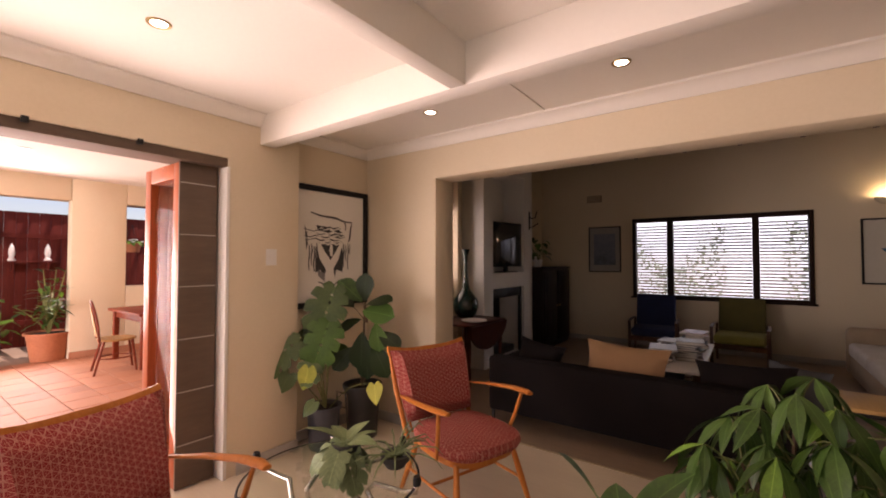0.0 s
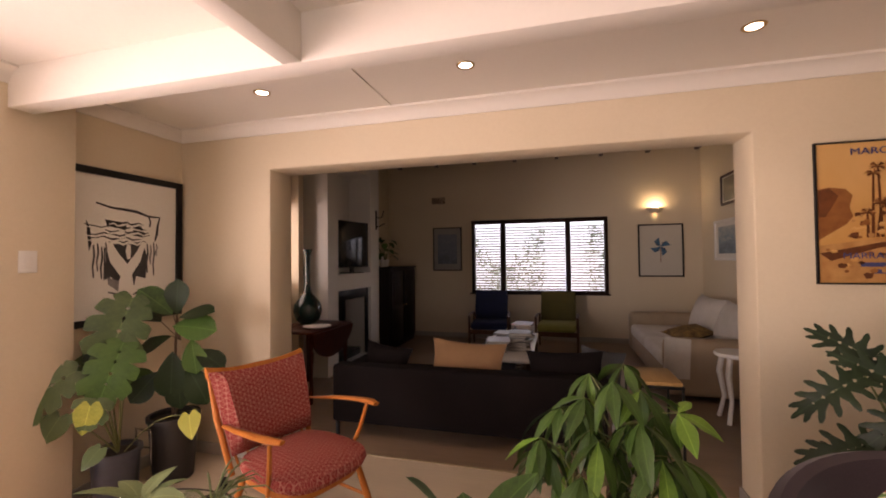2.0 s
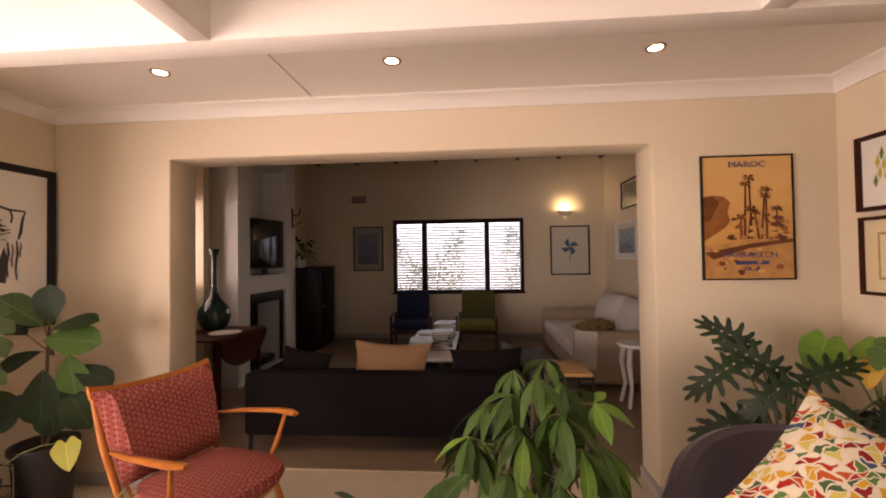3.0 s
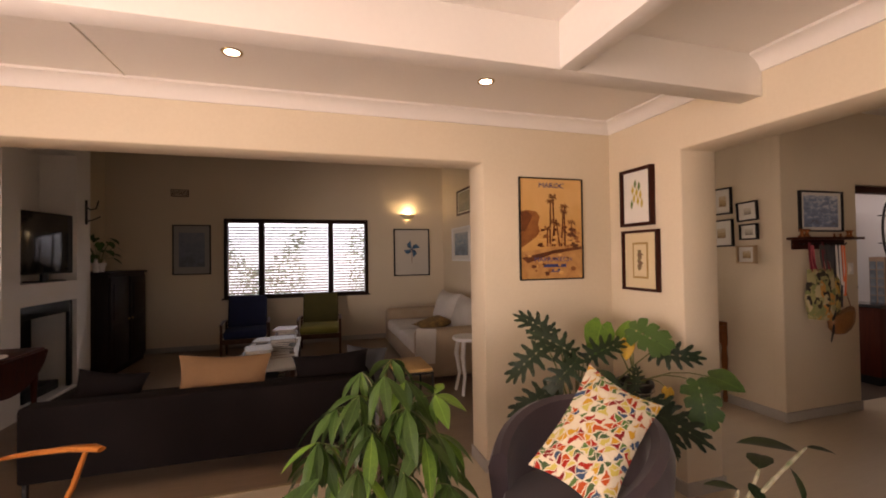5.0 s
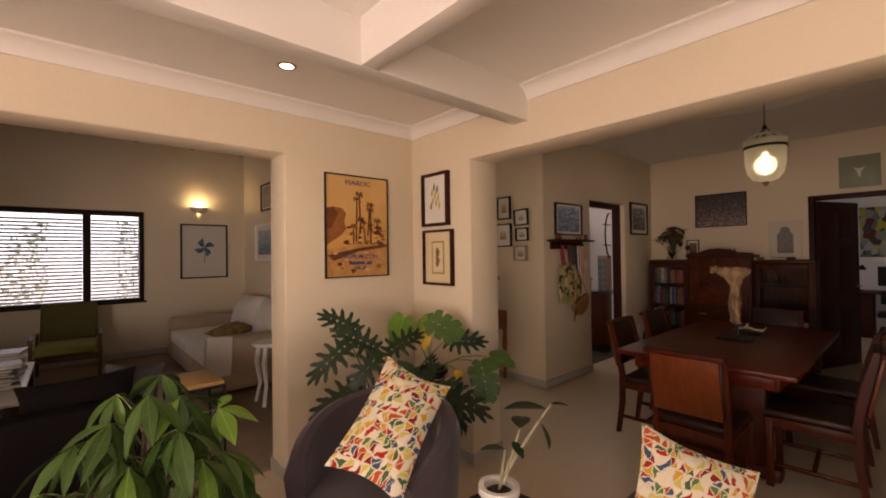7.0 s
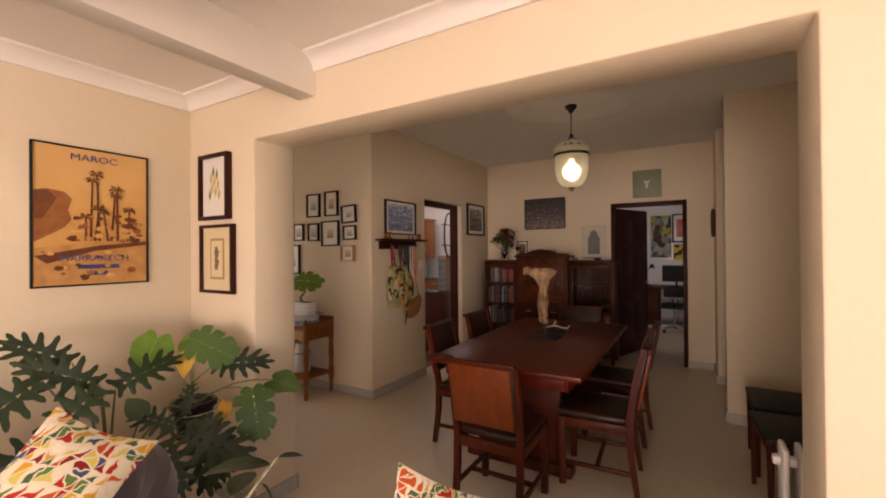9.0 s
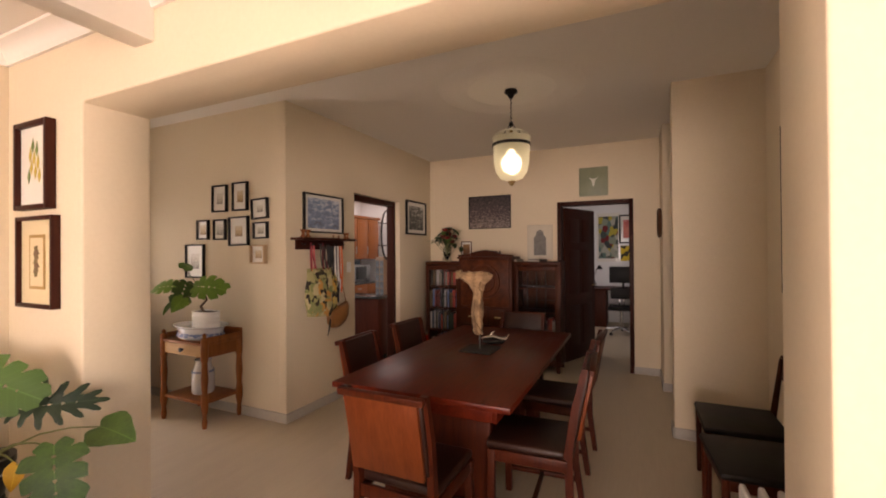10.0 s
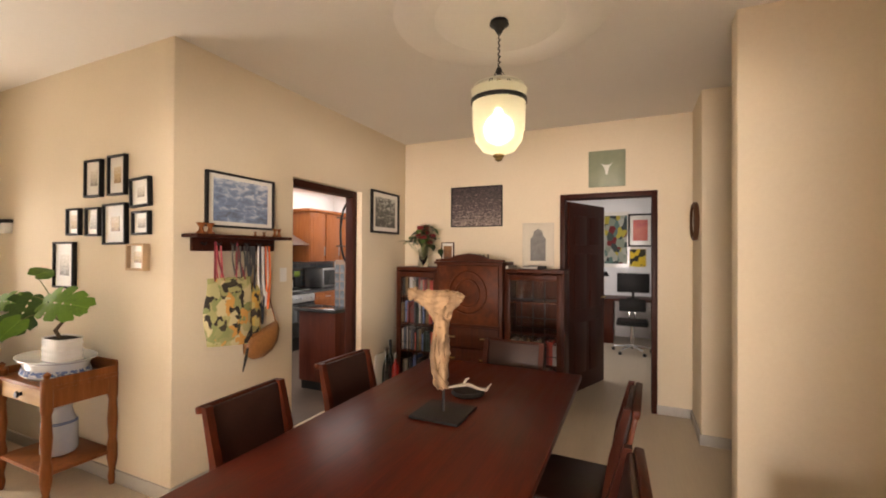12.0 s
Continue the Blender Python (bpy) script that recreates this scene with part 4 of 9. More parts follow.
rnd = random.Random(77)
for k in range(80):
    x, z, r = rnd.uniform(-0.10, 0.22), rnd.uniform(-0.13, 0.02), rnd.uniform(0.010, 0.028)
    if k > 58:
        x, z = rnd.uniform(-0.22, 0.2), rnd.uniform(-0.33, -0.15)
    mark(poster, "printed_bush", [(x + r * rnd.uniform(0.6, 1.2) * math.cos(q), z + 0.7 * r * rnd.uniform(0.6, 1.2) * math.sin(q)) for q in (2 * math.pi * j / 9 for j in range(9))], PY - 0.0012 - 0.00003 * k, (RUST, FORTC, SAND, SKYP)[k % 4])

# two botanical prints beside the dining opening
MOUNTC = surface("cream_mount", (0.72, 0.60, 0.38), (0.68, 0.56, 0.34), 0.5, grain=60, stain=3, bump=0.02, coat=0.3)
p1 = framed("picture", (WE, 2.815, 1.895), "-x", 0.30, 0.405, 0.022, 0.04, DARKWOOD, "yellow botanical watercolour in a dark wooden frame", border=0.5)
for k in range(9):
    x, z = -0.05 + 0.012 * k, -0.08 + 0.02 * ((k * 5) % 8)
    mark(p1, "painted_leaf", [(x, z), (x + 0.014, z + 0.03), (x + 0.004, z + 0.07), (x - 0.012, z + 0.03)], -0.02, surface("painted_yellow" if k % 3 else "painted_green", (0.55, 0.42, 0.06) if k % 3 else (0.12, 0.2, 0.04), None, 0.5, bump=0))
p2 = framed("picture", (WE, 2.795, 1.452), "-x", 0.335, 0.42, 0.018, 0.035, DARKWOOD, "small botanical print with a wide cream mount in a dark frame", mount=MOUNTC)
mark(p2, "gold_border", [(-0.072, -0.125), (0.072, -0.125), (0.072, 0.125), (-0.072, 0.125)], -0.017, surface("gold_line", (0.42, 0.26, 0.08), None, 0.5, bump=0))
mark(p2, "inner_paper", [(-0.058, -0.111), (0.058, -0.111), (0.058, 0.111), (-0.058, 0.111)], -0.019, MOUNTC)
for k in range(7):
    z = -0.07 + 0.02 * k
    mark(p2, "painted_flower", [(-0.015 - 0.01 * (k % 2), z), (0.01 + 0.012 * (k % 3), z + 0.006), (0.012, z + 0.026), (-0.02, z + 0.02)], -0.021, surface("painted_brown", (0.2, 0.15 - 0.02 * (k % 3), 0.06), None, 0.5, bump=0))

# ---- lounge: furniture ----
REDB = lattice("red_lattice_weave_back", (0.21, 0.006, 0.010), (0.46, 0.24, 0.18), (0, 2), 43, 0.07)
REDS = lattice("red_lattice_weave_seat", (0.21, 0.006, 0.010), (0.46, 0.24, 0.18), (0, 1), 43, 0.07)


def elm_armchair(m, label):
    """A low spindle-backed armchair with upholstered seat and back; it faces -y."""
    th = thing("armchair", m, label, "armchair", "red armchairs in the lounge")
    rake = pose(0, 0.23, 0.40, -19, 0, 0)
    bm = bmesh.new()  # curved top rail
    rows = []
    for i in range(13):
        u = i / 12 * 2 - 1
        c = rake @ Vector((u * 0.305, 0.055 - 0.03 * u * u, 0.465 + 0.035 * abs(u) ** 2.5))
        h = 0.04 * (1 - 0.25 * abs(u))
        rows.append([bm.verts.new(c + rake.to_3x3() @ Vector((0, dy, dz))) for dy, dz in ((-0.011, -h), (0.011, -h), (0.014, 0), (0.009, h), (-0.009, h), (-0.014, 0))])
    for a, b in zip(rows, rows[1:]):
        for k in range(6):
            bm.faces.new((a[k], a[(k + 1) % 6], b[(k + 1) % 6], b[k]))
    bm.faces.new(rows[0][::-1]), bm.faces.new(rows[-1])
    part("top_rail", bm, HONEY, th)
    for k in range(7):
        x = -0.24 + 0.08 * k
        bm = bmesh.new()
        bm_tube(bm, [rake @ Vector((x * 0.85, 0.045, -0.02)), rake @ Vector((x, 0.06, 0.25)), rake @ Vector((x * 1.03, 0.05, 0.455))], [0.007, 0.009, 0.006], 8)
        part("spindle", bm, HONEY, th)
    for s in (-1, 1):
        bm = bmesh.new()
        bm_tube(bm, [rake @ Vector((s * 0.25, 0.04, -0.05)), rake @ Vector((s * 0.275, 0.05, 0.25)), rake @ Vector((s * 0.285, 0.035, 0.47))], [0.016, 0.017, 0.013], 10)
        part("back_post", bm, HONEY, th)
        bm = bmesh.new()
        bm_tube(bm, [(s * 0.275, 0.29, 0.60), (s * 0.31, 0.1, 0.625), (s * 0.325, -0.1, 0.645), (s * 0.32, -0.2, 0.65), (s * 0.305, -0.26, 0.65)], [0.014, 0.022, 0.026, 0.03, 0.02], 10, flat=0.5)
        part("armrest", bm, HONEY, th)
        bm = bmesh.new()
        bm_tube(bm, [(s * 0.26, -0.08, 0.34), (s * 0.29, -0.14, 0.49), (s * 0.315, -0.18, 0.645)], [0.011, 0.013, 0.010], 8)
        part("arm_support", bm, HONEY, th)
        for y0, y1 in ((-0.2, -0.29), (0.2, 0.30)):
            bm = bmesh.new()
            bm_tube(bm, [(s * 0.21, y0, 0.34), (s * 0.24, (y0 + y1) / 2, 0.17), (s * 0.275, y1, 0.0)], [0.017, 0.020, 0.012], 10)
            part("leg", bm, HONEY, th)
        bm = bmesh.new()
        bm_tube(bm, [(s * 0.247, -0.247, 0.16), (s * 0.247, 0.25, 0.16)], [0.009, 0.009], 8)
        part("stretcher", bm, HONEY, th)
    bm = bmesh.new()
    bm_tube(bm, [(-0.247, 0, 0.16), (0.247, 0, 0.16)], 0.009, 8)
    part("stretcher", bm, HONEY, th)
    bm = bmesh.new()  # saddle frame under the cushion
    out = [(0.245 * math.copysign(abs(math.cos(a)) ** 0.6, math.cos(a)), 0.265 * math.copysign(abs(math.sin(a)) ** 0.6, math.sin(a))) for a in (2 * math.pi * k / 28 for k in range(28))]
    bm_plate(bm, out, 0.035, pose(0, 0, 0.325))
    part("seat_frame", bm, HONEY, th)
    bm = bmesh.new()
    rings = []
    for f, z in ((0.0, 0.36), (0.9, 0.36), (1.03, 0.372), (1.08, 0.40), (1.04, 0.432), (0.88, 0.452), (0.5, 0.462), (0.0, 0.465)):
        rings.append([bm.verts.new((0, 0, z))] if f == 0 else [bm.verts.new((x * f * 1.04, y * f * 1.04 - 0.02, z)) for x, y in out])
    for a, b in zip(rings, rings[1:]):
        n = max(len(a), len(b))
        for k in range(n):
            q = [a[k % len(a)], a[(k + 1) % len(a)], b[(k + 1) % len(b)], b[k % len(b)]]
            q = [v for i, v in enumerate(q) if v not in q[:i]]
            bm.faces.new(q)
    part("seat_cushion", bm, REDS, th, "red seat cushion woven with a pale triangle lattice")
    bm = bmesh.new()
    n, mm = 12, 10
    grid = {}
    for side in (0, 1):
        for i in range(n + 1):
            for j in range(mm + 1):
                u, v = 2 * i / n - 1, j / mm
                w = 0.255 + 0.05 * v
                edge = min(1, 6 * (1 - abs(u))) ** 0.5 * min(1, 7 * min(v, 1 - v) + 0.02) ** 0.5
                grid[side, i, j] = bm.verts.new(rake @ Vector((u * w, (-0.075 if side == 0 else 0.025) * edge + 0.0 + 0.02 - 0.02 * u * u, 0.045 + 0.43 * v + 0.025 * v * u * u)))
        for i in range(n):
            for j in range(mm):
                q = [grid[side, i, j], grid[side, i + 1, j], grid[side, i + 1, j + 1], grid[side, i, j + 1]]
                bm.faces.new(q if side == 0 else q[::-1])
    bmesh.ops.remove_doubles(bm, verts=bm.verts, dist=0.004)
    part("back_cushion", bm, REDB, th, "red back cushion woven with a pale triangle lattice")
    return th


first = elm_armchair(pose(-0.87, 2.47, 0, 0, 0, 71), "honey elm armchair with red lattice-woven cushions by the opening")
second = copy_thing(first, pose(-1.17, 0.88, 0, 0, 0, 101))
tagged(second, "honey elm armchair with red lattice-woven cushions by the patio doors")

# glass coffee table on bent chrome tubes
TABLEGLASS = glass("clear_table_glass", (0.92, 0.97, 0.95))
ct = thing("coffee_table", pose(-1.04, 1.60, 0), "round glass coffee table on bent chrome tubes with black caps", "coffee table")
bm = bmesh.new()
bm_lathe(bm, [(0, 0.44), (0.40, 0.44), (0.405, 0.445), (0.40, 0.45), (0, 0.45)], n=48)
part("glass_top", bm, TABLEGLASS, ct).visible_shadow = False
bm = bmesh.new()
bm_tube(bm, [(0.405 * math.cos(a), 0.405 * math.sin(a), 0.445) for a in (2 * math.pi * k / 48 for k in range(49))], 0.006, 8)
part("rim", bm, BLACK, ct, "dark rim of the glass top")
for a in (20, 80, 140, 200, 260, 320):
    d = Vector((math.cos(radians(a)), math.sin(radians(a)), 0))
    e = Vector((-d.y, d.x, 0))
    bm = bmesh.new()
    bm_tube(bm, [d * 0.33 + e * 0.0 + Vector((0, 0, 0.0125)), d * 0.3 + e * 0.1 + Vector((0, 0, 0.1)), d * 0.12 + e * 0.12 + Vector((0, 0, 0.33)), d * 0.2 + e * 0.04 + Vector((0, 0, 0.415)), d * 0.36 + Vector((0, 0, 0.42)), d * 0.415 + Vector((0, 0, 0.435)), d * 0.42 + Vector((0, 0, 0.47))], 0.0125, 10)
    tube = part("tube", bm, CHROME, ct)
    bm = bmesh.new()
    bm_tube(bm, [d * 0.42 + Vector((0, 0, 0.465)), d * 0.422 + Vector((0, 0, 0.485)), d * 0.42 + Vector((0, 0, 0.505))], [0.017, 0.02, 0.015], 10)
    part("cap", bm, BLACK, ct, "black rubber cap")

# plants on the coffee table
DARKPOT = surface("dark_plastic_pot", (0.03, 0.028, 0.026), (0.02, 0.018, 0.017), 0.5, bump=0.05)
BLUEPOT = surface("blue_black_glazed_pot", (0.05, 0.055, 0.075), (0.03, 0.032, 0.045), 0.3, grain=20, stain=4, bump=0.1, coat=0.4)
rnd = random.Random(11)
stag = thing("potted_plant", pose(-1.08, 1.72, 0.452), "grey-green staghorn plant in a small dark pot on the coffee table", "plant")
pot(stag, (0, 0, 0), 0.06, 0.1, DARKPOT)
for k in range(13):
    a = 137.5 * k
    add_leaf(stag, "monstera_pale" if k % 3 else "oval_pale", (0.015 * math.cos(radians(a)), 0.015 * math.sin(radians(a)), 0.1), a, (35, -5, -35)[k % 3] + rnd.uniform(-10, 10), rnd.uniform(0.13, 0.19), rnd.uniform(-20, 20), 0.85)
air = thing("potted_plant", pose(-0.86, 1.84, 0.452), "spiky grey air plant in a black bowl on the coffee table", "plant")
pot(air, (0, 0, 0), 0.06, 0.06, DARKPOT)
for k in range(26):
    a, p = rnd.uniform(0, 360), rnd.uniform(0, 70)
    d = Vector((math.cos(radians(a)) * math.cos(radians(p)), math.sin(radians(a)) * math.cos(radians(p)), math.sin(radians(p))))
    L = rnd.uniform(0.14, 0.26)
    bm = bmesh.new()
    bm_tube(bm, [Vector((0, 0, 0.05)), Vector((0, 0, 0.05)) + d * L * 0.5, Vector((0, 0, 0.05)) + d * L * 0.85 - Vector((0, 0, 0.04)), Vector((0, 0, 0.05)) + d * L - Vector((0, 0, 0.09))], [0.005, 0.0045, 0.003, 0.001], 5)
    part("blade", bm, PALE, air)

# tall leafy pots in the recess
def leafy(th, root, rows, r=0.006, sag=0.03, stem=STALK):
    """Leaves on their own stalks; each row: where the blade starts, kind, azimuth, pitch, length, roll."""
    for base, key, az, pitch, size, roll in rows:
        add_stem(th, root, base, r, sag, "stem", stem)
        add_leaf(th, key, base, az, pitch, size, roll)


mon = thing("potted_plant", pose(-2.15, 2.43, 0), "split-leaf plant with dull green leaves in a blue-grey glazed pot", "plant")
pot(mon, (0, 0, 0), 0.125, 0.33, BLUEPOT, taper=0.86)
leafy(mon, (0.02, 0.0, 0.3), (((-0.07, -0.19, 0.84), "monstera_dull", -116, -28, 0.30, -55), ((0.08, 0.03, 1.24), "monstera_dull", -78, -61, 0.34, -38), ((0.10, -0.04, 0.98), "monstera", -74, -57, 0.30, -34),
                              ((-0.07, -0.26, 0.61), "heart_dull", -124, -60, 0.17, -76), ((-0.09, -0.09, 0.82), "monstera_dull", -175, 21, 0.26, -31), ((0.10, -0.22, 0.67), "yellow_green", -92, -74, 0.16, -52),
                              ((-0.12, 0.02, 0.94), "heart_deep", -84, -52, 0.20, -43), ((0.15, -0.20, 0.43), "heart_dull", -95, -36, 0.12, -37), ((0.05, -0.12, 0.74), "monstera_dull", -60, -40, 0.20, -20)))
leafy(mon, (0.05, 0.0, 0.3), (((0.41, 0.14, 0.52), "yellow_green", -40, -42, 0.15, 14),), 0.004, 0.08)
fid = thing("potted_plant", pose(-1.98, 2.72, 0), "fiddle-leaf plant with dark paddle leaves in a black pot", "plant")
pot(fid, (-0.10, 0.05, 0), 0.15, 0.43, DARKPOT)
add_stem(fid, (-0.10, 0.04, 0.4), (0.02, -0.04, 1.12), 0.012, 0.0, "trunk", BARK)
add_stem(fid, (-0.08, 0.04, 0.4), (0.17, -0.05, 0.97), 0.010, 0.02, "trunk", BARK)
for at_z, rows in ((0.95, (((0.01, -0.03, 1.12), "paddle", -54, 76, 0.23, 173), ((0.0, -0.05, 1.12), "paddle_green", -130, 47, 0.26, -71), ((0.03, -0.04, 1.10), "paddle", 1, 21, 0.26, 29), ((0.02, -0.07, 1.05), "paddle_green", 2, 2, 0.29, 53), ((-0.01, -0.05, 0.98), "paddle", -132, -16, 0.2, -32), ((-0.10, -0.05, 1.07), "paddle", 177, 25, 0.21, -30))),
                   (0.7, (((0.04, -0.09, 0.89), "paddle", -47, -69, 0.29, -5), ((0.18, -0.06, 0.90), "paddle", 7, -20, 0.23, 30), ((0.16, -0.09, 0.80), "paddle", -5, -49, 0.27, 35), ((0.17, -0.07, 0.97), "paddle_green", -30, -57, 0.22, 13), ((-0.02, -0.13, 0.77), "paddle", -117, -45, 0.23, -63), ((0.04, -0.06, 0.76), "paddle", -30, -60, 0.24, 10), ((-0.06, -0.08, 0.66), "paddle_green", -140, 35, 0.22, -40)))):
    leafy(fid, (0.03, -0.02, at_z), rows, 0.004, 0.0, BARK)
bm = bmesh.new()
bm_box(bm, (-0.19, -0.155, 0.18), (-0.178, -0.147, 0.40), 0.002)
bm_box(bm, (-0.07, -0.155, 0.18), (-0.058, -0.147, 0.40), 0.002)
bm_box(bm, (-0.19, -0.155, 0.388), (-0.058, -0.147, 0.40), 0.002)
bm_box(bm, (-0.19, -0.155, 0.28), (-0.058, -0.147, 0.288), 0.002)
bm_box(bm, (-0.13, -0.155, 0.387), (-0.122, -0.10, 0.395), 0.002)
part("wire_stand", bm, CHROME, fid)

# drooping umbrella-leaved plant
ly = thing("potted_plant", pose(0.66, 2.26, 0), "leafy plant with drooping green leaflets in a dark pot", "plant")
pot(ly, (0, 0, 0), 0.16, 0.32, DARKPOT)
rnd = random.Random(21)
add_stem(ly, (0, 0, 0.29), (0.02, 0.0, 0.90), 0.013, 0.0, "trunk", BARK)
add_stem(ly, (0.03, 0, 0.29), (-0.14, -0.08, 0.72), 0.009, 0.0, "trunk", BARK)
add_stem(ly, (0.0, 0.03, 0.29), (0.14, -0.06, 0.70), 0.009, 0.0, "trunk", BARK)
for cx, cy, z0, z1, count, reach in ((0.02, 0, 0.56, 0.91, 17, 0.25), (-0.14, -0.08, 0.42, 0.74, 10, 0.2), (0.14, -0.06, 0.42, 0.72, 10, 0.2)):
    for k in range(count):
        a = 137.5 * k + cx * 300
        t = k / (count - 1)
        z = z0 + (z1 - z0) * t
        L = reach * (1.1 - 0.75 * t) * rnd.uniform(0.85, 1.15)
        tip = (cx + L * math.cos(radians(a)), cy + L * math.sin(radians(a)), z + 0.05 + 0.07 * t)
        add_stem(ly, (cx * 0.95, cy * 0.95, z - 0.04), tip, 0.0035, 0.03)
        turn = rnd.uniform(-25, 25)
        for j in range(7):
            spread = (j - 3) * 48
            add_leaf(ly, "lance_fresh" if (k * 7 + j) % 13 == 0 else "lance", tip, a + spread + turn, rnd.uniform(-62, -28) + (16 if abs(spread) < 60 else 0), rnd.uniform(0.15, 0.22) * (1.1 if abs(spread) < 60 else 0.85), rnd.uniform(-22, 22), 0.72)
# a paler shoot that stands out to the side
add_stem(ly, (0.05, -0.02, 0.78), (0.25, -0.05, 0.885), 0.004, 0.03)
for a, pitch, size in ((-15, -12, 0.16), (45, 30, 0.10), (130, 20, 0.09), (-75, -35, 0.15), (-110, -60, 0.12)):
    add_leaf(ly, "lance_fresh", (0.25, -0.05, 0.885), a, pitch, size, 15, 1.25)

# broad-leaved plant in front of it
sp = thing("potted_plant", pose(0.21, 1.70, 0), "broad-leaved green plant in a dark pot", "plant")
pot(sp, (0, 0, 0), 0.12, 0.34, DARKPOT)
for tip, az, p, s in (((-0.02, -0.02, 0.62), 215, 72, 0.27), ((0.03, 0.01, 0.60), 25, 64, 0.27), ((0.0, 0.06, 0.52), 110, 45, 0.22), ((-0.05, 0.04, 0.48), 165, 30, 0.2), ((0.03, -0.06, 0.46), 300, 35, 0.2)):
    add_stem(sp, (0, 0, 0.32), tip, 0.006, 0.0)
    add_leaf(sp, "oval", tip, az, p, s, 0, 1.05)

# dark tub chair with a bright cushion
CHAR = surface("aubergine_wool_upholstery", (0.050, 0.032, 0.036), (0.032, 0.02, 0.024), 0.9, grain=160, stain=5, bump=0.25, sheen=0.3, depth=0.003)
SHARDS = shard_cloth("shard_print_cotton", (0.70, 0.62, 0.46), [(0.72, 0.64, 0.48), (0.42, 0.03, 0.015), (0.10, 0.19, 0.05), (0.76, 0.70, 0.55), (0.62, 0.33, 0.03), (0.05, 0.09, 0.16), (0.74, 0.66, 0.5), (0.52, 0.09, 0.02), (0.60, 0.50, 0.12), (0.25, 0.02, 0.02), (0.07, 0.12, 0.05)])


def tub_chair(m, label):
    """A round-backed upholstered tub chair; it faces -y."""
    th = thing("tub_chair", m, label, "armchair")
    bm = bmesh.new()
    n = 28
    rows = []
    for i in range(n + 1):
        a = radians(-35 + 250 * i / n)
        t = abs(2 * i / n - 1)
        top = 0.79 - 0.2 * t ** 2.2
        d = Vector((math.cos(a), math.sin(a), 0))
        e = min(1, 8 * (1 - t) + 0.25)
        rows.append([bm.verts.new(d * r + Vector((0, 0, z))) for r, z in ((0.28, 0.1), (0.285 * e + 0.31 * (1 - e), top - 0.06), (0.30, top - 0.015), (0.335, top), (0.37, top - 0.015), (0.39, top - 0.07), (0.37, 0.35), (0.33, 0.1))])
    for a, b in zip(rows, rows[1:]):
        for k in range(7):
            bm.faces.new((a[k], a[k + 1], b[k + 1], b[k]))
    bm.faces.new(rows[0]), bm.faces.new(rows[-1][::-1])
    part("shell", bm, CHAR, th)
    bm = bmesh.new()
    bm_lathe(bm, [(0, 0.1), (0.30, 0.1), (0.31, 0.30), (0.315, 0.38), (0.30, 0.42), (0.2, 0.435), (0, 0.44)], (0, -0.02, 0), 32)
    part("seat", bm, CHAR, th)
    for x, y in ((-0.2, -0.2), (0.2, -0.2), (-0.2, 0.2), (0.2, 0.2)):
        bm = bmesh.new()
        bm_tube(bm, [(x, y, 0), (x * 0.95, y * 0.95, 0.105)], [0.014, 0.02], 10)
        part("leg", bm, BLACK, th)
    return th


tub_chair(pose(1.50, 2.02, 0, 0, 0, -66), "dark aubergine upholstered tub chair in the lounge corner")


def scatter_cushion(corner_t, corner_r, corner_l, thick, material, label, name="cushion"):
    """A scatter cushion through three of its corners."""
    t, r, q = Vector(corner_t), Vector(corner_r), Vector(corner_l)
    ex, ey = r - t, q - t
    w, d = ex.length, ey.length
    ex.normalize()
    ez = ex.cross(ey).normalized()
    ey = ez.cross(ex)
    m = Matrix(((ex.x, ey.x, ez.x, 0), (ex.y, ey.y, ez.y, 0), (ex.z, ey.z, ez.z, 0), (0, 0, 0, 1)))
    m.translation = t + (r - t) / 2 + (q - t) / 2
    bm = bmesh.new()
    bm_cushion(bm, w * 1.06, d * 1.06, thick)
    return tagged(part(name, bm, material, None, label, m=m), category="cushion")


scatter_cushion((1.575, 1.985, 0.985), (1.75, 1.79, 0.86), (1.20, 1.87, 0.71), 0.15, SHARDS, "scatter cushion with red, green and yellow shards on white")
ott = thing("ottoman", pose(2.16, 1.0, 0), "low dark upholstered ottoman", "ottoman")
part("body", boxes(((-0.26, -0.26, 0.09), (0.26, 0.26, 0.40), 0.03)), CHAR, ott)
for x in (-0.2, 0.2):
    for y in (-0.2, 0.2):
        part("leg", boxes(((x - 0.02, y - 0.02, 0), (x + 0.02, y + 0.02, 0.095))), BLACK, ott)
scatter_cushion((2.09, 1.16, 0.80), (2.30, 0.86, 0.66), (1.96, 1.0, 0.46), 0.14, SHARDS, "scatter cushion with red, green and yellow shards on an ottoman")

# corner foliage by the dining opening
RINGPOT = surface("black_plastic_pot", (0.02, 0.018, 0.017), (0.012, 0.011, 0.01), 0.35, bump=0.03)
ph = thing("potted_plant", pose(2.30, 2.57, 0), "split-leaf plant in a black pot raised on a wire stand", "plant")
pot(ph, (0, 0, 0.56), 0.10, 0.15, RINGPOT, taper=0.75)
for k in range(3):
    a = radians(120 * k + 40)
    bm = bmesh.new()
    bm_tube(bm, [(0.11 * math.cos(a), 0.11 * math.sin(a), 0.66), (0.09 * math.cos(a), 0.09 * math.sin(a), 0.545), (0.13 * math.cos(a), 0.13 * math.sin(a), 0.0)], 0.004, 6)
    part("stand_leg", bm, CHROME, ph)
bm = bmesh.new()
bm_tube(bm, [(0.112 * math.cos(q), 0.112 * math.sin(q), 0.66) for q in (2 * math.pi * k / 24 for k in range(25))], 0.004, 6)
part("stand_ring", bm, CHROME, ph)
bm = bmesh.new()
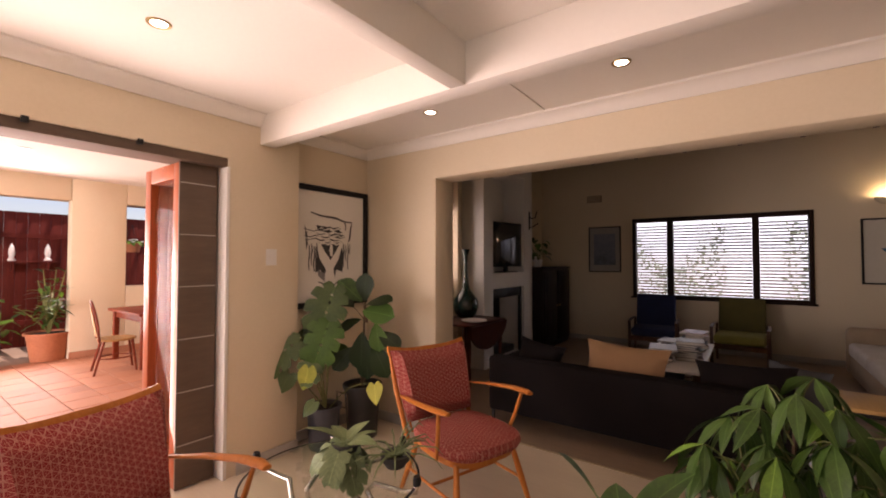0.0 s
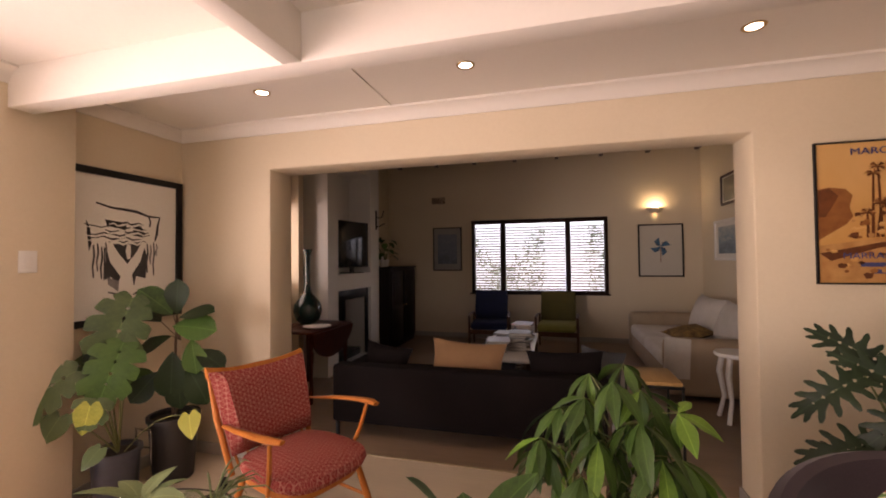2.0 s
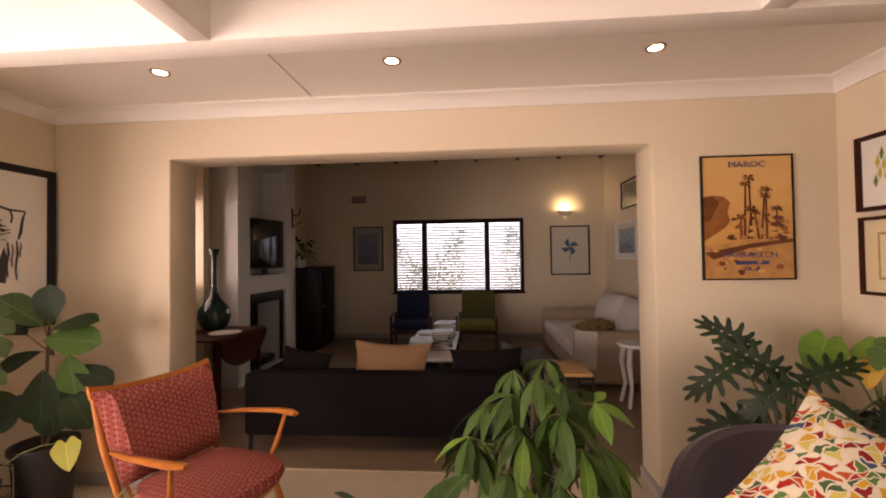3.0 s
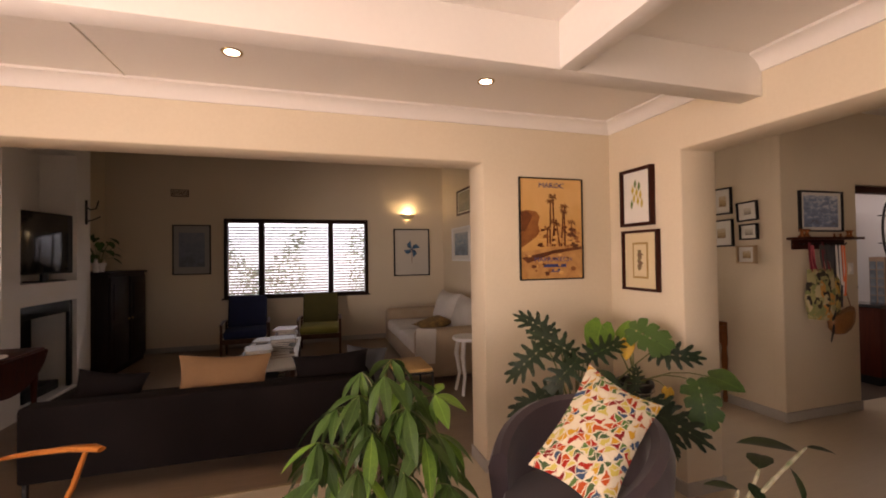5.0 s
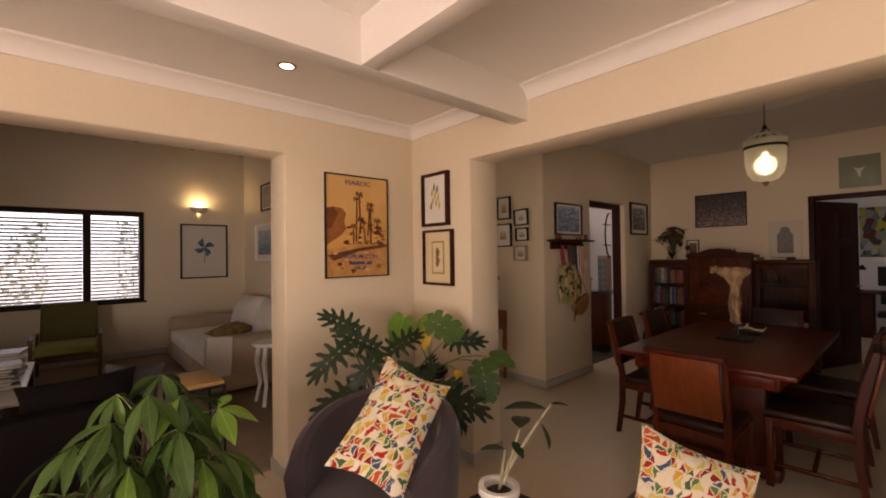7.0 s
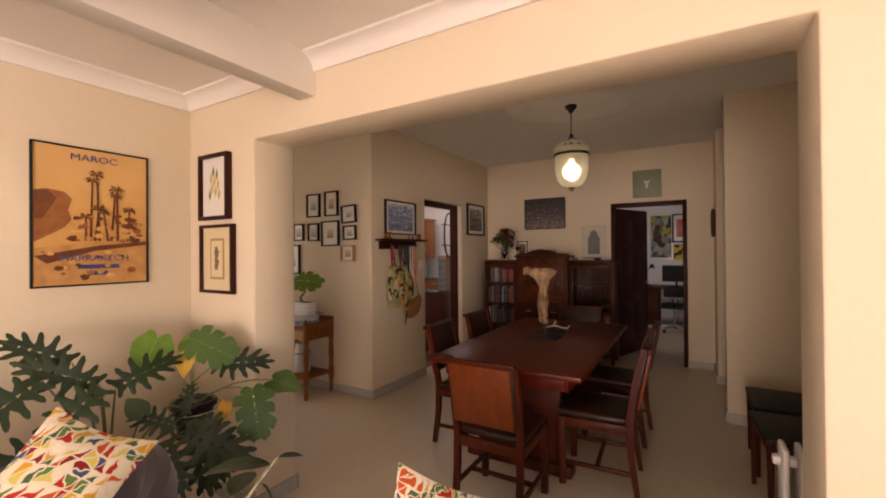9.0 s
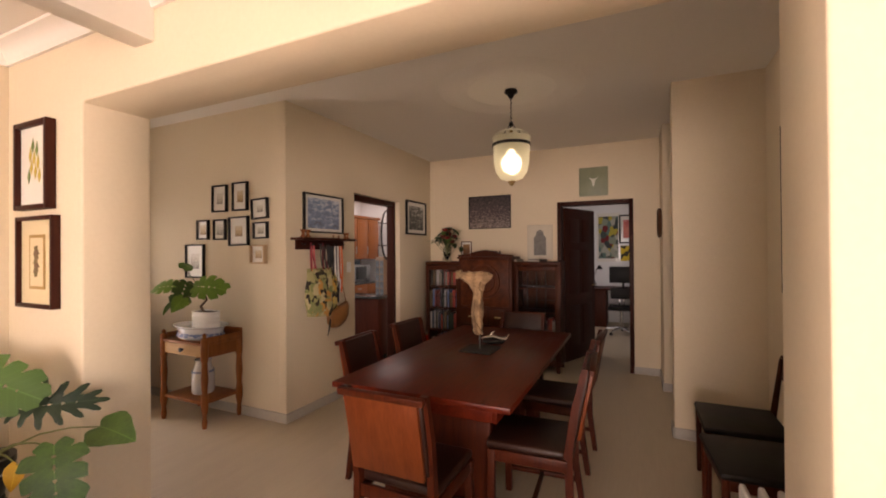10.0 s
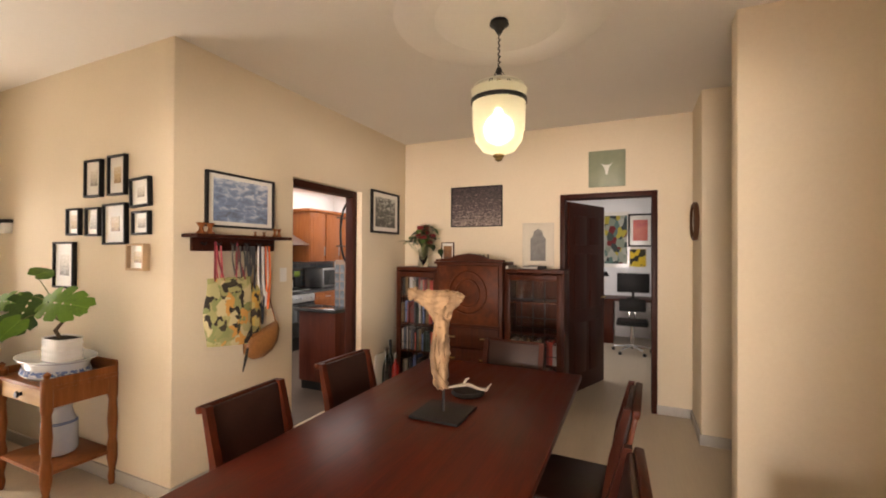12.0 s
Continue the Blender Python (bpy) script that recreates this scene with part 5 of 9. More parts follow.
bm_lathe(bm, [(0, 0.548), (0.09, 0.548), (0.09, 0.558), (0, 0.558)], n=20)
part("stand_plate", bm, CHROME, ph)
leafy(ph, (0, 0, 0.68), (((-0.08, 0.20, 1.03), "heart_fresh", -150, -49, 0.23, -30), ((0.0, 0.02, 1.03), "monstera", -69, -17, 0.21, 54), ((-0.02, 0.03, 0.95), "yellow", -138, -53, 0.11, -7), ((0.26, -0.30, 0.79), "heart", -89, 1, 0.19, 32),
                         ((0.08, -0.38, 0.80), "monstera", -114, -52, 0.20, 11), ((0.04, -0.22, 0.72), "yellow", -136, -49, 0.08, -12), ((0.03, 0.12, 0.96), "heart_fresh", 40, 47, 0.15, -21)), 0.005, 0.05)
se = thing("potted_plant", pose(1.94, 2.75, 0), "dark lacy-leaved philodendron in a dark pot behind the tub chair", "plant")
pot(se, (0, 0, 0), 0.15, 0.42, DARKPOT)
leafy(se, (0.03, -0.05, 0.4), (((-0.11, -0.06, 1.0), "fern", 160, 32, 0.25, -72), ((-0.05, -0.17, 0.90), "fern", 172, 32, 0.27, -78), ((-0.24, -0.16, 0.97), "fern", -176, -28, 0.27, -45), ((-0.06, -0.22, 0.90), "fern", -169, -32, 0.27, -42), ((-0.19, -0.19, 0.72), "fern", -172, -12, 0.28, -48),
                              ((0.44, -0.22, 0.88), "fern", -55, 5, 0.26, 70), ((0.22, -0.46, 0.71), "fern", -104, -71, 0.33, 26), ((0.02, -0.15, 0.86), "fern", -22, 30, 0.26, 61), ((0.15, -0.47, 0.66), "fern", -71, -4, 0.30, 39)), 0.007, 0.04)
leafy(se, (0.06, -0.1, 0.4), (((0.24, -0.52, 0.72), "fern", -109, -59, 0.27, 10), ((0.13, -0.45, 0.71), "fern", 146, 29, 0.18, -58), ((0.03, -0.38, 0.78), "heart_deep", 121, 49, 0.11, -45), ((0.24, -0.33, 0.70), "fern", 47, 66, 0.15, 2), ((0.08, -0.46, 0.66), "fern", -96, -39, 0.22, 17),
                             ((0.26, -0.38, 0.62), "fern", -60, -40, 0.26, 20), ((-0.2, -0.02, 0.62), "fern", 190, -20, 0.22, -30)), 0.006, 0.03)

# cane orchid in a white pot on a small black table
tab = thing("side_table", pose(1.72, 1.46, 0), "small round black side table", "side table")
bm = bmesh.new()
bm_lathe(bm, [(0, 0.455), (0.17, 0.455), (0.175, 0.463), (0.17, 0.47), (0, 0.47)], n=36)
part("tabletop", bm, BLACK, tab)
for k in range(3):
    a = radians(120 * k)
    bm = bmesh.new()
    bm_tube(bm, [(0.1 * math.cos(a), 0.1 * math.sin(a), 0.456), (0.17 * math.cos(a), 0.17 * math.sin(a), 0)], 0.009, 8)
    part("leg", bm, BLACK, tab)
orc = thing("potted_plant", pose(1.70, 1.46, 0.472), "cane orchid with pale canes in a white ceramic pot", "plant")
pot(orc, (0, 0, 0), 0.066, 0.12, WHITE)
CANE = surface("papery_cane", (0.55, 0.48, 0.36), (0.07, 0.10, 0.025), 0.7, grain=12, stain=34)
for tip, bow in (((0.07, -0.05, 0.33), 0.01), ((0.16, -0.13, 0.42), -0.03), ((0.03, -0.01, 0.25), 0.0)):
    bm = bmesh.new()
    pts, rad = [], []
    for k in range(13):
        t = k / 12
        pts.append((tip[0] * t + bow * math.sin(math.pi * t), tip[1] * t, 0.1 + (tip[2] - 0.1) * t))
        rad.append((0.0045 + 0.0025 * math.sin(math.pi * t)) * (0.7 if k % 3 == 0 else 1.0))
    bm_tube(bm, pts, rad, 8)
    part("cane", bm, CANE, orc)
for base, az, p, s in (((0.07, -0.05, 0.33), 35, 12, 0.15), ((0.15, -0.12, 0.40), 150, 22, 0.17), ((0.16, -0.13, 0.42), 320, 10, 0.07), ((0.13, -0.10, 0.35), 330, -55, 0.11), ((0.05, -0.03, 0.28), 250, -10, 0.08), ((0.03, -0.01, 0.25), 150, 20, 0.10)):
    add_leaf(orc, "oval_deep", base, az, p, s, 0, 0.85)

# ---- living room ----
SOFA = surface("charcoal_sofa_wool", (0.013, 0.0095, 0.009), (0.008, 0.006, 0.006), 0.95, grain=150, stain=4, bump=0.2, depth=0.003, spec=0.08)
TAN = surface("tan_linen", (0.27, 0.15, 0.07), (0.21, 0.115, 0.052), 0.9, grain=160, stain=5, bump=0.25, depth=0.002)
CREAM = surface("cream_sofa_canvas", (0.44, 0.34, 0.23), (0.36, 0.27, 0.18), 0.9, grain=120, stain=4, bump=0.2, depth=0.003)
THROW = surface("white_sofa_throw", (0.66, 0.61, 0.54), (0.56, 0.51, 0.44), 0.9, grain=60, stain=6, bump=0.4)
NAVY = surface("navy_wool", (0.016, 0.026, 0.085), (0.010, 0.016, 0.055), 0.9, grain=150, stain=5, bump=0.2)
OLIVE = surface("olive_wool", (0.10, 0.085, 0.022), (0.07, 0.06, 0.015), 0.9, grain=150, stain=5, bump=0.2)
TEAK = wood("dark_teak_wood", (0.11, 0.05, 0.025), (0.06, 0.026, 0.014), 2, 0.4)

sofa = thing("sofa", pose(-0.26, 4.05, 0), "low charcoal sofa on thin black legs, seen from behind", "sofa")
part("back", boxes(((-1.09, -0.45, 0.13), (1.09, -0.29, 0.605), 0.03)), SOFA, sofa)
part("base", boxes(((-1.08, -0.30, 0.13), (1.08, 0.45, 0.30), 0.025)), SOFA, sofa)
for s in (-1, 1):
    part("arm", boxes(((s * 1.09, -0.29, 0.13), (s * 0.95, 0.45, 0.56), 0.03)), SOFA, sofa)
    part("seat_cushion", boxes(((s * 0.94, -0.28, 0.295), (s * 0.01, 0.44, 0.43), 0.04, 3)), SOFA, sofa)
    for y in (-0.42, 0.4):
        part("leg", boxes(((s * 1.05 - 0.012, y - 0.012, 0), (s * 1.05 + 0.012, y + 0.012, 0.135))), BLACKMETAL, sofa)
scatter_cushion((-0.56, 3.98, 0.77), (0.03, 3.98, 0.74), (-0.56, 3.86, 0.43), 0.16, TAN, "tan linen cushion standing against the sofa back")
scatter_cushion((-1.22, 4.02, 0.72), (-0.82, 4.02, 0.66), (-1.22, 3.90, 0.42), 0.14, SOFA, "charcoal cushion slumped against the sofa back")
scatter_cushion((0.25, 3.98, 0.70), (0.80, 3.98, 0.72), (0.25, 3.86, 0.42), 0.14, SOFA, "charcoal cushion standing against the sofa back")
GREYCLOTH = surface("slate_linen", (0.10, 0.105, 0.115), (0.065, 0.07, 0.08), 0.9, grain=160, stain=5, bump=0.25, depth=0.002)
scatter_cushion((0.66, 4.30, 0.70), (0.98, 4.20, 0.67), (0.64, 4.16, 0.44), 0.15, GREYCLOTH, "slate grey cushion in the corner of the sofa")


def easy_chair(m, cloth, seat_cloth, label):
    """A mid-century easy chair with wooden arms; it faces -y."""
    th = thing("easy_chair", m, label, "armchair", "easy chairs under the window")
    for s in (-1, 1):
        part("front_leg", boxes(((s * 0.31 - 0.018, -0.30, 0), (s * 0.31 + 0.018, -0.262, 0.54), 0.004)), TEAK, th)
        bm = bmesh.new()
        bm_tube(bm, [(s * 0.31, 0.34, 0), (s * 0.31, 0.27, 0.3), (s * 0.30, 0.27, 0.55)], [0.016, 0.02, 0.016], 8)
        part("back_leg", bm, TEAK, th)
        bm = bmesh.new()
        bm_tube(bm, [(s * 0.31, -0.32, 0.545), (s * 0.315, 0.0, 0.555), (s * 0.31, 0.29, 0.545)], [0.022, 0.028, 0.02], 8, flat=0.5)
        part("armrest", bm, TEAK, th)
    part("seat_rail", boxes(((-0.31, -0.29, 0.26), (0.31, -0.265, 0.33), 0.004)), TEAK, th)
    part("seat_cushion", boxes(((-0.29, -0.31, 0.33), (0.29, 0.24, 0.45), 0.04, 3)), seat_cloth, th)
    bm = bmesh.new()
    bm_box(bm, (-0.28, -0.05, 0.0), (0.28, 0.05, 0.50), 0.035, 3)
    for v in bm.verts:
        v.co = pose(0, 0.25, 0.42, -16) @ v.co
    part("back_cushion", bm, cloth, th)
    return th


easy_chair(pose(-0.62, 7.42, 0, 0, 0, 4), NAVY, NAVY, "wooden easy chair with navy blue cushions below the window")
easy_chair(pose(0.46, 7.42, 0, 0, 0, -3), OLIVE, surface("lime_wool", (0.30, 0.29, 0.07), (0.22, 0.21, 0.05), 0.9, grain=150, stain=5, bump=0.2), "wooden easy chair with olive cushions below the window")

tb = thing("coffee_table", pose(-0.10, 5.75, 0), "long white coffee table with a slatted lower shelf", "coffee table")
part("tabletop", boxes(((-0.30, -0.85, 0.375), (0.30, 0.85, 0.405), 0.006)), WHITE, tb)
part("shelf", boxes(((-0.27, -0.8, 0.13), (0.27, 0.8, 0.15), 0.004)), TEAK, tb)
for x in (-0.27, 0.27):
    for y in (-0.8, 0.8):
        part("leg", boxes(((x - 0.02, y - 0.02, 0), (x + 0.02, y + 0.02, 0.376))), TEAK, tb)
rnd = random.Random(4)
COVERS = [surface("book_cover", c, None, 0.4, grain=40, stain=9, bump=0.02) for c in ((0.42, 0.4, 0.38), (0.03, 0.035, 0.05), (0.16, 0.02, 0.016), (0.05, 0.08, 0.13), (0.2, 0.18, 0.14), (0.02, 0.02, 0.02), (0.16, 0.1, 0.04), (0.03, 0.06, 0.045))]
PAGES = surface("book_pages", (0.62, 0.58, 0.5), (0.45, 0.41, 0.35), 0.8, grain=90, stain=5)


def book(m, w, d, h, cover, parent_group):
    """A closed book w wide, d deep, h thick, lying at m."""
    bm = bmesh.new()
    bm_box(bm, (-w / 2, -d / 2, 0), (w / 2, d / 2, h * 0.12))
    bm_box(bm, (-w / 2, -d / 2, h * 0.88), (w / 2, d / 2, h))
    bm_box(bm, (-w / 2, -d / 2, h * 0.12), (-w / 2 + h * 0.12, d / 2, h * 0.88))
    th = tagged(part("book", bm, cover, None, "closed hardcover book among others", m=m), category="book", group=parent_group)
    part("page_block", boxes(((-w / 2 + h * 0.12, -d / 2 + 0.004, h * 0.12), (w / 2 - 0.005, d / 2 - 0.004, h * 0.88))), PAGES, th)
    return th


for x, y, count in ((-0.2, 5.25, 6), (0.02, 5.5, 8), (-0.16, 5.85, 5), (0.04, 6.15, 7)):
    z = 0.406
    for k in range(count):
        h = rnd.uniform(0.018, 0.035)
        book(pose(x + rnd.uniform(-0.02, 0.02), y, z, 0, 0, rnd.uniform(-14, 14)), rnd.uniform(0.2, 0.26), rnd.uniform(0.26, 0.32), h, COVERS[rnd.randrange(8)], "stacked books on the coffee table")
        z += h + 0.0005
for k in range(5):
    z = 0.151
    for j in range(4):
        book(pose(-0.1 + 0.04 * (k % 2), 5.1 + 0.33 * k, z, 0, 0, rnd.uniform(-6, 6)), 0.24, 0.3, 0.035, COVERS[(j * 3 + k) % 8], "books on the coffee table shelf")
        z += 0.0355

cs = thing("sofa", pose(2.13, 6.4, 0), "cream canvas sofa with a white throw along the wall", "sofa")
part("base", boxes(((-0.58, -1.18, 0.06), (0.58, 1.18, 0.30), 0.03)), CREAM, cs)
part("back", boxes(((0.34, -1.18, 0.28), (0.60, 1.18, 0.78), 0.07, 3)), CREAM, cs)
for y in (-1.2, 0.98):
    part("arm", boxes(((-0.60, y, 0.05), (0.6, y + 0.22, 0.63), 0.07, 3)), CREAM, cs)
for y in (-0.97, 0.01):
    part("seat_cushion", boxes(((-0.60, y, 0.29), (0.34, y + 0.96, 0.46), 0.05, 3)), THROW, cs, "white covered seat cushion")
    bm = bmesh.new()
    bm_cushion(bm, 0.96, 0.55, 0.26, pose(0.28, y + 0.48, 0.66, 0, -72, 0) @ pose(0, 0, 0, 0, 0, 90))
    part("back_cushion", bm, THROW, cs, "plump white covered back cushion")
bm = bmesh.new()
bm_cushion(bm, 0.5, 0.4, 0.13)
tagged(part("cushion", bm, surface("mustard_print", (0.36, 0.22, 0.06), (0.12, 0.07, 0.03), 0.9, grain=24, stain=12), None, "mustard patterned cushion lying on the cream sofa", m=pose(2.05, 6.35, 0.52, 8, -10, 20)), category="cushion")
bm = bmesh.new()
bm_plate(bm, [(-0.12, 0), (0.12, 0), (0.14, 0.4), (-0.1, 0.42)], 0.012, pose(1.62, 5.19, 0.24, 90, 0, 0))
tagged(part("blanket", bm, THROW, None, "pale blanket hanging over the sofa arm"), category="blanket")

st = thing("side_table", pose(1.14, 3.85, 0), "bamboo-topped side table on thin black metal legs", "side table")
BAMBOO = wood("bamboo_wood", (0.50, 0.32, 0.13), (0.40, 0.24, 0.09), 1, 0.45)
part("tabletop", boxes(((-0.15, -0.21, 0.585), (0.15, 0.21, 0.61), 0.003)), BAMBOO, st)
part("top_frame", boxes(((-0.16, -0.22, 0.565), (0.16, 0.22, 0.585), 0.002)), BLACKMETAL, st)
for x in (-0.15, 0.15):
    for y in (-0.21, 0.21):
        part("leg", boxes(((x - 0.008, y - 0.008, 0), (x + 0.008, y + 0.008, 0.57))), BLACKMETAL, st)
so = thing("stool", pose(2.02, 4.78, 0), "round white painted stool with curved legs", "stool")
bm = bmesh.new()
bm_lathe(bm, [(0, 0.575), (0.17, 0.575), (0.185, 0.59), (0.18, 0.61), (0, 0.615)], n=32)
part("seat", bm, WHITE, so)
for k in range(4):
    a = radians(45 + 90 * k)
    d = Vector((math.cos(a), math.sin(a), 0))
    bm = bmesh.new()
    bm_tube(bm, [d * 0.13 + Vector((0, 0, 0.58)), d * 0.16 + Vector((0, 0, 0.42)), d * 0.12 + Vector((0, 0, 0.2)), d * 0.17], [0.024, 0.026, 0.018, 0.02], 8)
    part("leg", bm, WHITE, so)

# chimney breast, television and dark cupboard
structure("chimney_breast", boxes(((-2.75, 5.15, 0), (-2.3, 5.41, LZ)), ((-2.75, 6.40, 0), (-2.3, 6.71, LZ)), ((-2.75, 5.41, 1.06), (-2.3, 6.40, 1.28)), ((-2.75, 5.41, 1.28), (-2.66, 6.40, LZ)), ((-2.75, 5.41, 2.75), (-2.3, 6.40, LZ)), ((-2.75, 5.41, 0), (-2.3, 6.40, 0.06))), surface("white_chimney_plaster", (0.84, 0.82, 0.78), (0.79, 0.77, 0.73), 0.7, grain=40, stain=2, bump=0.1), "white plastered chimney breast with a niche over the fireplace")
structure("firebox", boxes(((-2.745, 5.42, 0.06), (-2.73, 6.39, 1.055))), surface("sooty_brick", (0.03, 0.026, 0.024), (0.015, 0.013, 0.012), 0.95, grain=14, stain=5, bump=0.5), "soot-blackened fireplace back")
part_fire = thing("fireplace_insert", pose(-2.36, 5.905, 0.06), "black steel fireplace insert", "fireplace")
part("surround", boxes(((-0.02, -0.49, 0.0), (0.02, -0.43, 0.99), 0.004), ((-0.02, 0.43, 0.0), (0.02, 0.49, 0.99), 0.004), ((-0.02, -0.43, 0.86), (0.02, 0.43, 0.99), 0.004)), BLACKMETAL, part_fire)
part("grate", boxes(((-0.3, -0.3, 0.02), (-0.02, 0.3, 0.12), 0.01)), BLACKMETAL, part_fire)
tv = thing("television", pose(-2.42, 6.03, 1.28, 0, 0, 80), "flat black television standing in the chimney niche", "television")
part("screen", boxes(((-0.36, -0.025, 0.10), (0.36, 0.0, 0.74), 0.006)), surface("dark_screen", (0.012, 0.013, 0.016), (0.01, 0.011, 0.013), 0.08, bump=0), tv)
part("bezel", boxes(((-0.375, -0.018, 0.085), (0.375, 0.03, 0.755), 0.008)), BLACK, tv)
part("foot", boxes(((-0.16, -0.1, 0.0), (0.16, 0.1, 0.014), 0.004), ((-0.04, -0.005, 0.01), (0.04, 0.025, 0.1))), BLACK, tv)
EBONY = wood("near_black_wood", (0.02, 0.010, 0.007), (0.010, 0.005, 0.004), 2, 0.45)
cup = thing("cupboard", pose(-2.43, 7.34, 0), "dark carved wooden cupboard beside the chimney", "cupboard")
part("body", boxes(((-0.31, -0.6, 0.06), (0.30, 0.6, 1.32), 0.006), ((-0.31, -0.62, 1.32), (0.33, 0.62, 1.35), 0.006)), EBONY, cup)
part("plinth", boxes(((-0.29, -0.58, 0.0), (0.29, 0.58, 0.06), 0.004)), EBONY, cup)
for s in (-1, 1):
    d = part("door", boxes(((0.301, min(s * 0.03, s * 0.57), 0.1), (0.322, max(s * 0.03, s * 0.57), 1.28), 0.005), ((0.322, min(s * 0.1, s * 0.5), 0.2), (0.335, max(s * 0.1, s * 0.5), 0.66), 0.01), ((0.322, min(s * 0.1, s * 0.5), 0.72), (0.335, max(s * 0.1, s * 0.5), 1.2), 0.01)), EBONY, cup)
    part("knob", boxes(((0.322, s * 0.06 - 0.012, 0.68), (0.35, s * 0.06 + 0.012, 0.705), 0.008)), BRASS, d)
cp = thing("potted_plant", pose(-2.35, 7.05, 1.351), "trailing leafy plant in a white pot on the cupboard", "plant")
pot(cp, (0, 0, 0), 0.07, 0.12, WHITE)
rnd = random.Random(9)
for k in range(16):
    a = 137.5 * k
    tip = (0.16 * math.cos(radians(a)), 0.16 * math.sin(radians(a)), 0.18 + 0.02 * k)
    add_stem(cp, (0, 0, 0.1), tip, 0.004, 0.03)
    add_leaf(cp, "heart", tip, a, rnd.uniform(-50, 0), 0.12)
or2 = thing("figurine", pose(-2.3, 6.85, 1.351), "small pale figurine on the cupboard", "ornament")
bm = bmesh.new()
bm_lathe(bm, [(0, 0), (0.03, 0), (0.035, 0.02), (0.02, 0.07), (0.028, 0.1), (0.015, 0.13), (0.022, 0.16), (0, 0.18)], n=16)
part("body", bm, WHITE, or2)
br = thing("wall_bracket", pose(-2.30, 6.60, 2.05), "dark wrought bracket on the chimney breast", "bracket")
bm = bmesh.new()
bm_tube(bm, [(0.0, 0, 0.12), (0.05, 0, 0.08), (0.1, 0.02, 0.1), (0.12, 0.03, 0.2)], 0.008, 8)
bm_tube(bm, [(0.0, 0, -0.06), (0.06, 0.0, -0.05), (0.13, 0.05, 0.0)], 0.008, 8)
bm_box(bm, (0.0, -0.02, -0.1), (0.012, 0.02, 0.2), 0.003)
part("scroll", bm, BLACKMETAL, br)

dl = thing("drop_leaf_table", pose(-2.22, 4.62, 0), "mahogany drop-leaf table with its rounded leaf hanging", "table")
part("tabletop", boxes(((-0.30, -0.42, 0.715), (0.30, 0.42, 0.74), 0.006)), MAHOG, dl)
bm = bmesh.new()
bm_plate(bm, [(0.42 * math.cos(a), -0.30 * math.sin(a)) for a in (math.pi * k / 16 for k in range(17))], 0.022, pose(0.30, 0, 0.72, 90, 0, 90) @ pose(0, 0, 0, 6, 0, 0))
part("drop_leaf", bm, MAHOG, dl, "rounded hanging table leaf")
for x in (-0.25, 0.25):
    for y in (-0.36, 0.36):
        bm = bmesh.new()
        bm_lathe(bm, [(0, 0), (0.018, 0), (0.024, 0.08), (0.02, 0.3), (0.028, 0.5), (0.022, 0.55), (0.03, 0.6), (0.03, 0.716), (0, 0.716)], (x, y, 0), 12)
        part("leg", bm, MAHOG, dl)
va = thing("vase", pose(-2.36, 4.80, 0.741), "tall dark green glass bottle vase with a flared neck", "vase")
bm = bmesh.new()
bm_lathe(bm, [(0, 0), (0.09, 0), (0.14, 0.05), (0.165, 0.14), (0.15, 0.22), (0.10, 0.29), (0.05, 0.35), (0.03, 0.45), (0.027, 0.65), (0.03, 0.78), (0.055, 0.86), (0.045, 0.86), (0.022, 0.78), (0.02, 0.5), (0.03, 0.36), (0, 0.33)], n=32)
part("body", bm, surface("dark_green_glass", (0.012, 0.045, 0.042), (0.008, 0.03, 0.03), 0.12, grain=9, stain=3, bump=0.03, coat=0.8), va)
pl = thing("plate", pose(-2.05, 4.5, 0.741), "pale oval plate on the drop-leaf table", "plate")
bm = bmesh.new()
bm_lathe(bm, [(0, 0), (0.08, 0), (0.15, 0.018), (0.15, 0.022), (0.08, 0.006), (0, 0.006)], n=28)
part("body", bm, WHITE, pl)

# living room window with slatted blinds
FRAMEWOOD = wood("dark_window_wood", (0.035, 0.017, 0.012), (0.02, 0.01, 0.007), 0, 0.5)
win = tagged(thing("window_1", pose(0, 8.2, 0), "dark wooden window in three lights with dark wooden slatted blinds", "window"), kind="structure")
part("window_frame", boxes(((-1.07, -0.03, 0.84), (-1.015, 0.10, 2.18), 0.004), ((1.265, -0.03, 0.84), (1.32, 0.10, 2.18), 0.004), ((-1.015, -0.03, 2.11), (1.265, 0.10, 2.18), 0.004), ((-1.015, -0.03, 0.84), (1.265, 0.10, 0.885), 0.004), ((-0.535, -0.03, 0.885), (-0.445, 0.09, 2.11), 0.004), ((0.615, -0.03, 0.885), (0.705, 0.09, 2.11), 0.004)), FRAMEWOOD, win)
part("window_sill", boxes(((-1.10, -0.07, 0.815), (1.35, 0.1, 0.84), 0.004)), FRAMEWOOD, win)
for x0, x1 in ((-1.015, -0.515), (-0.465, 0.635), (0.685, 1.265)):
    part("pane", boxes(((x0, 0.05, 0.885), (x1, 0.056, 2.11))), PANE, win).visible_shadow = False
SLAT = surface("brown_blind_slat", (0.26, 0.17, 0.115), (0.18, 0.11, 0.07), 0.5, bump=0.02)
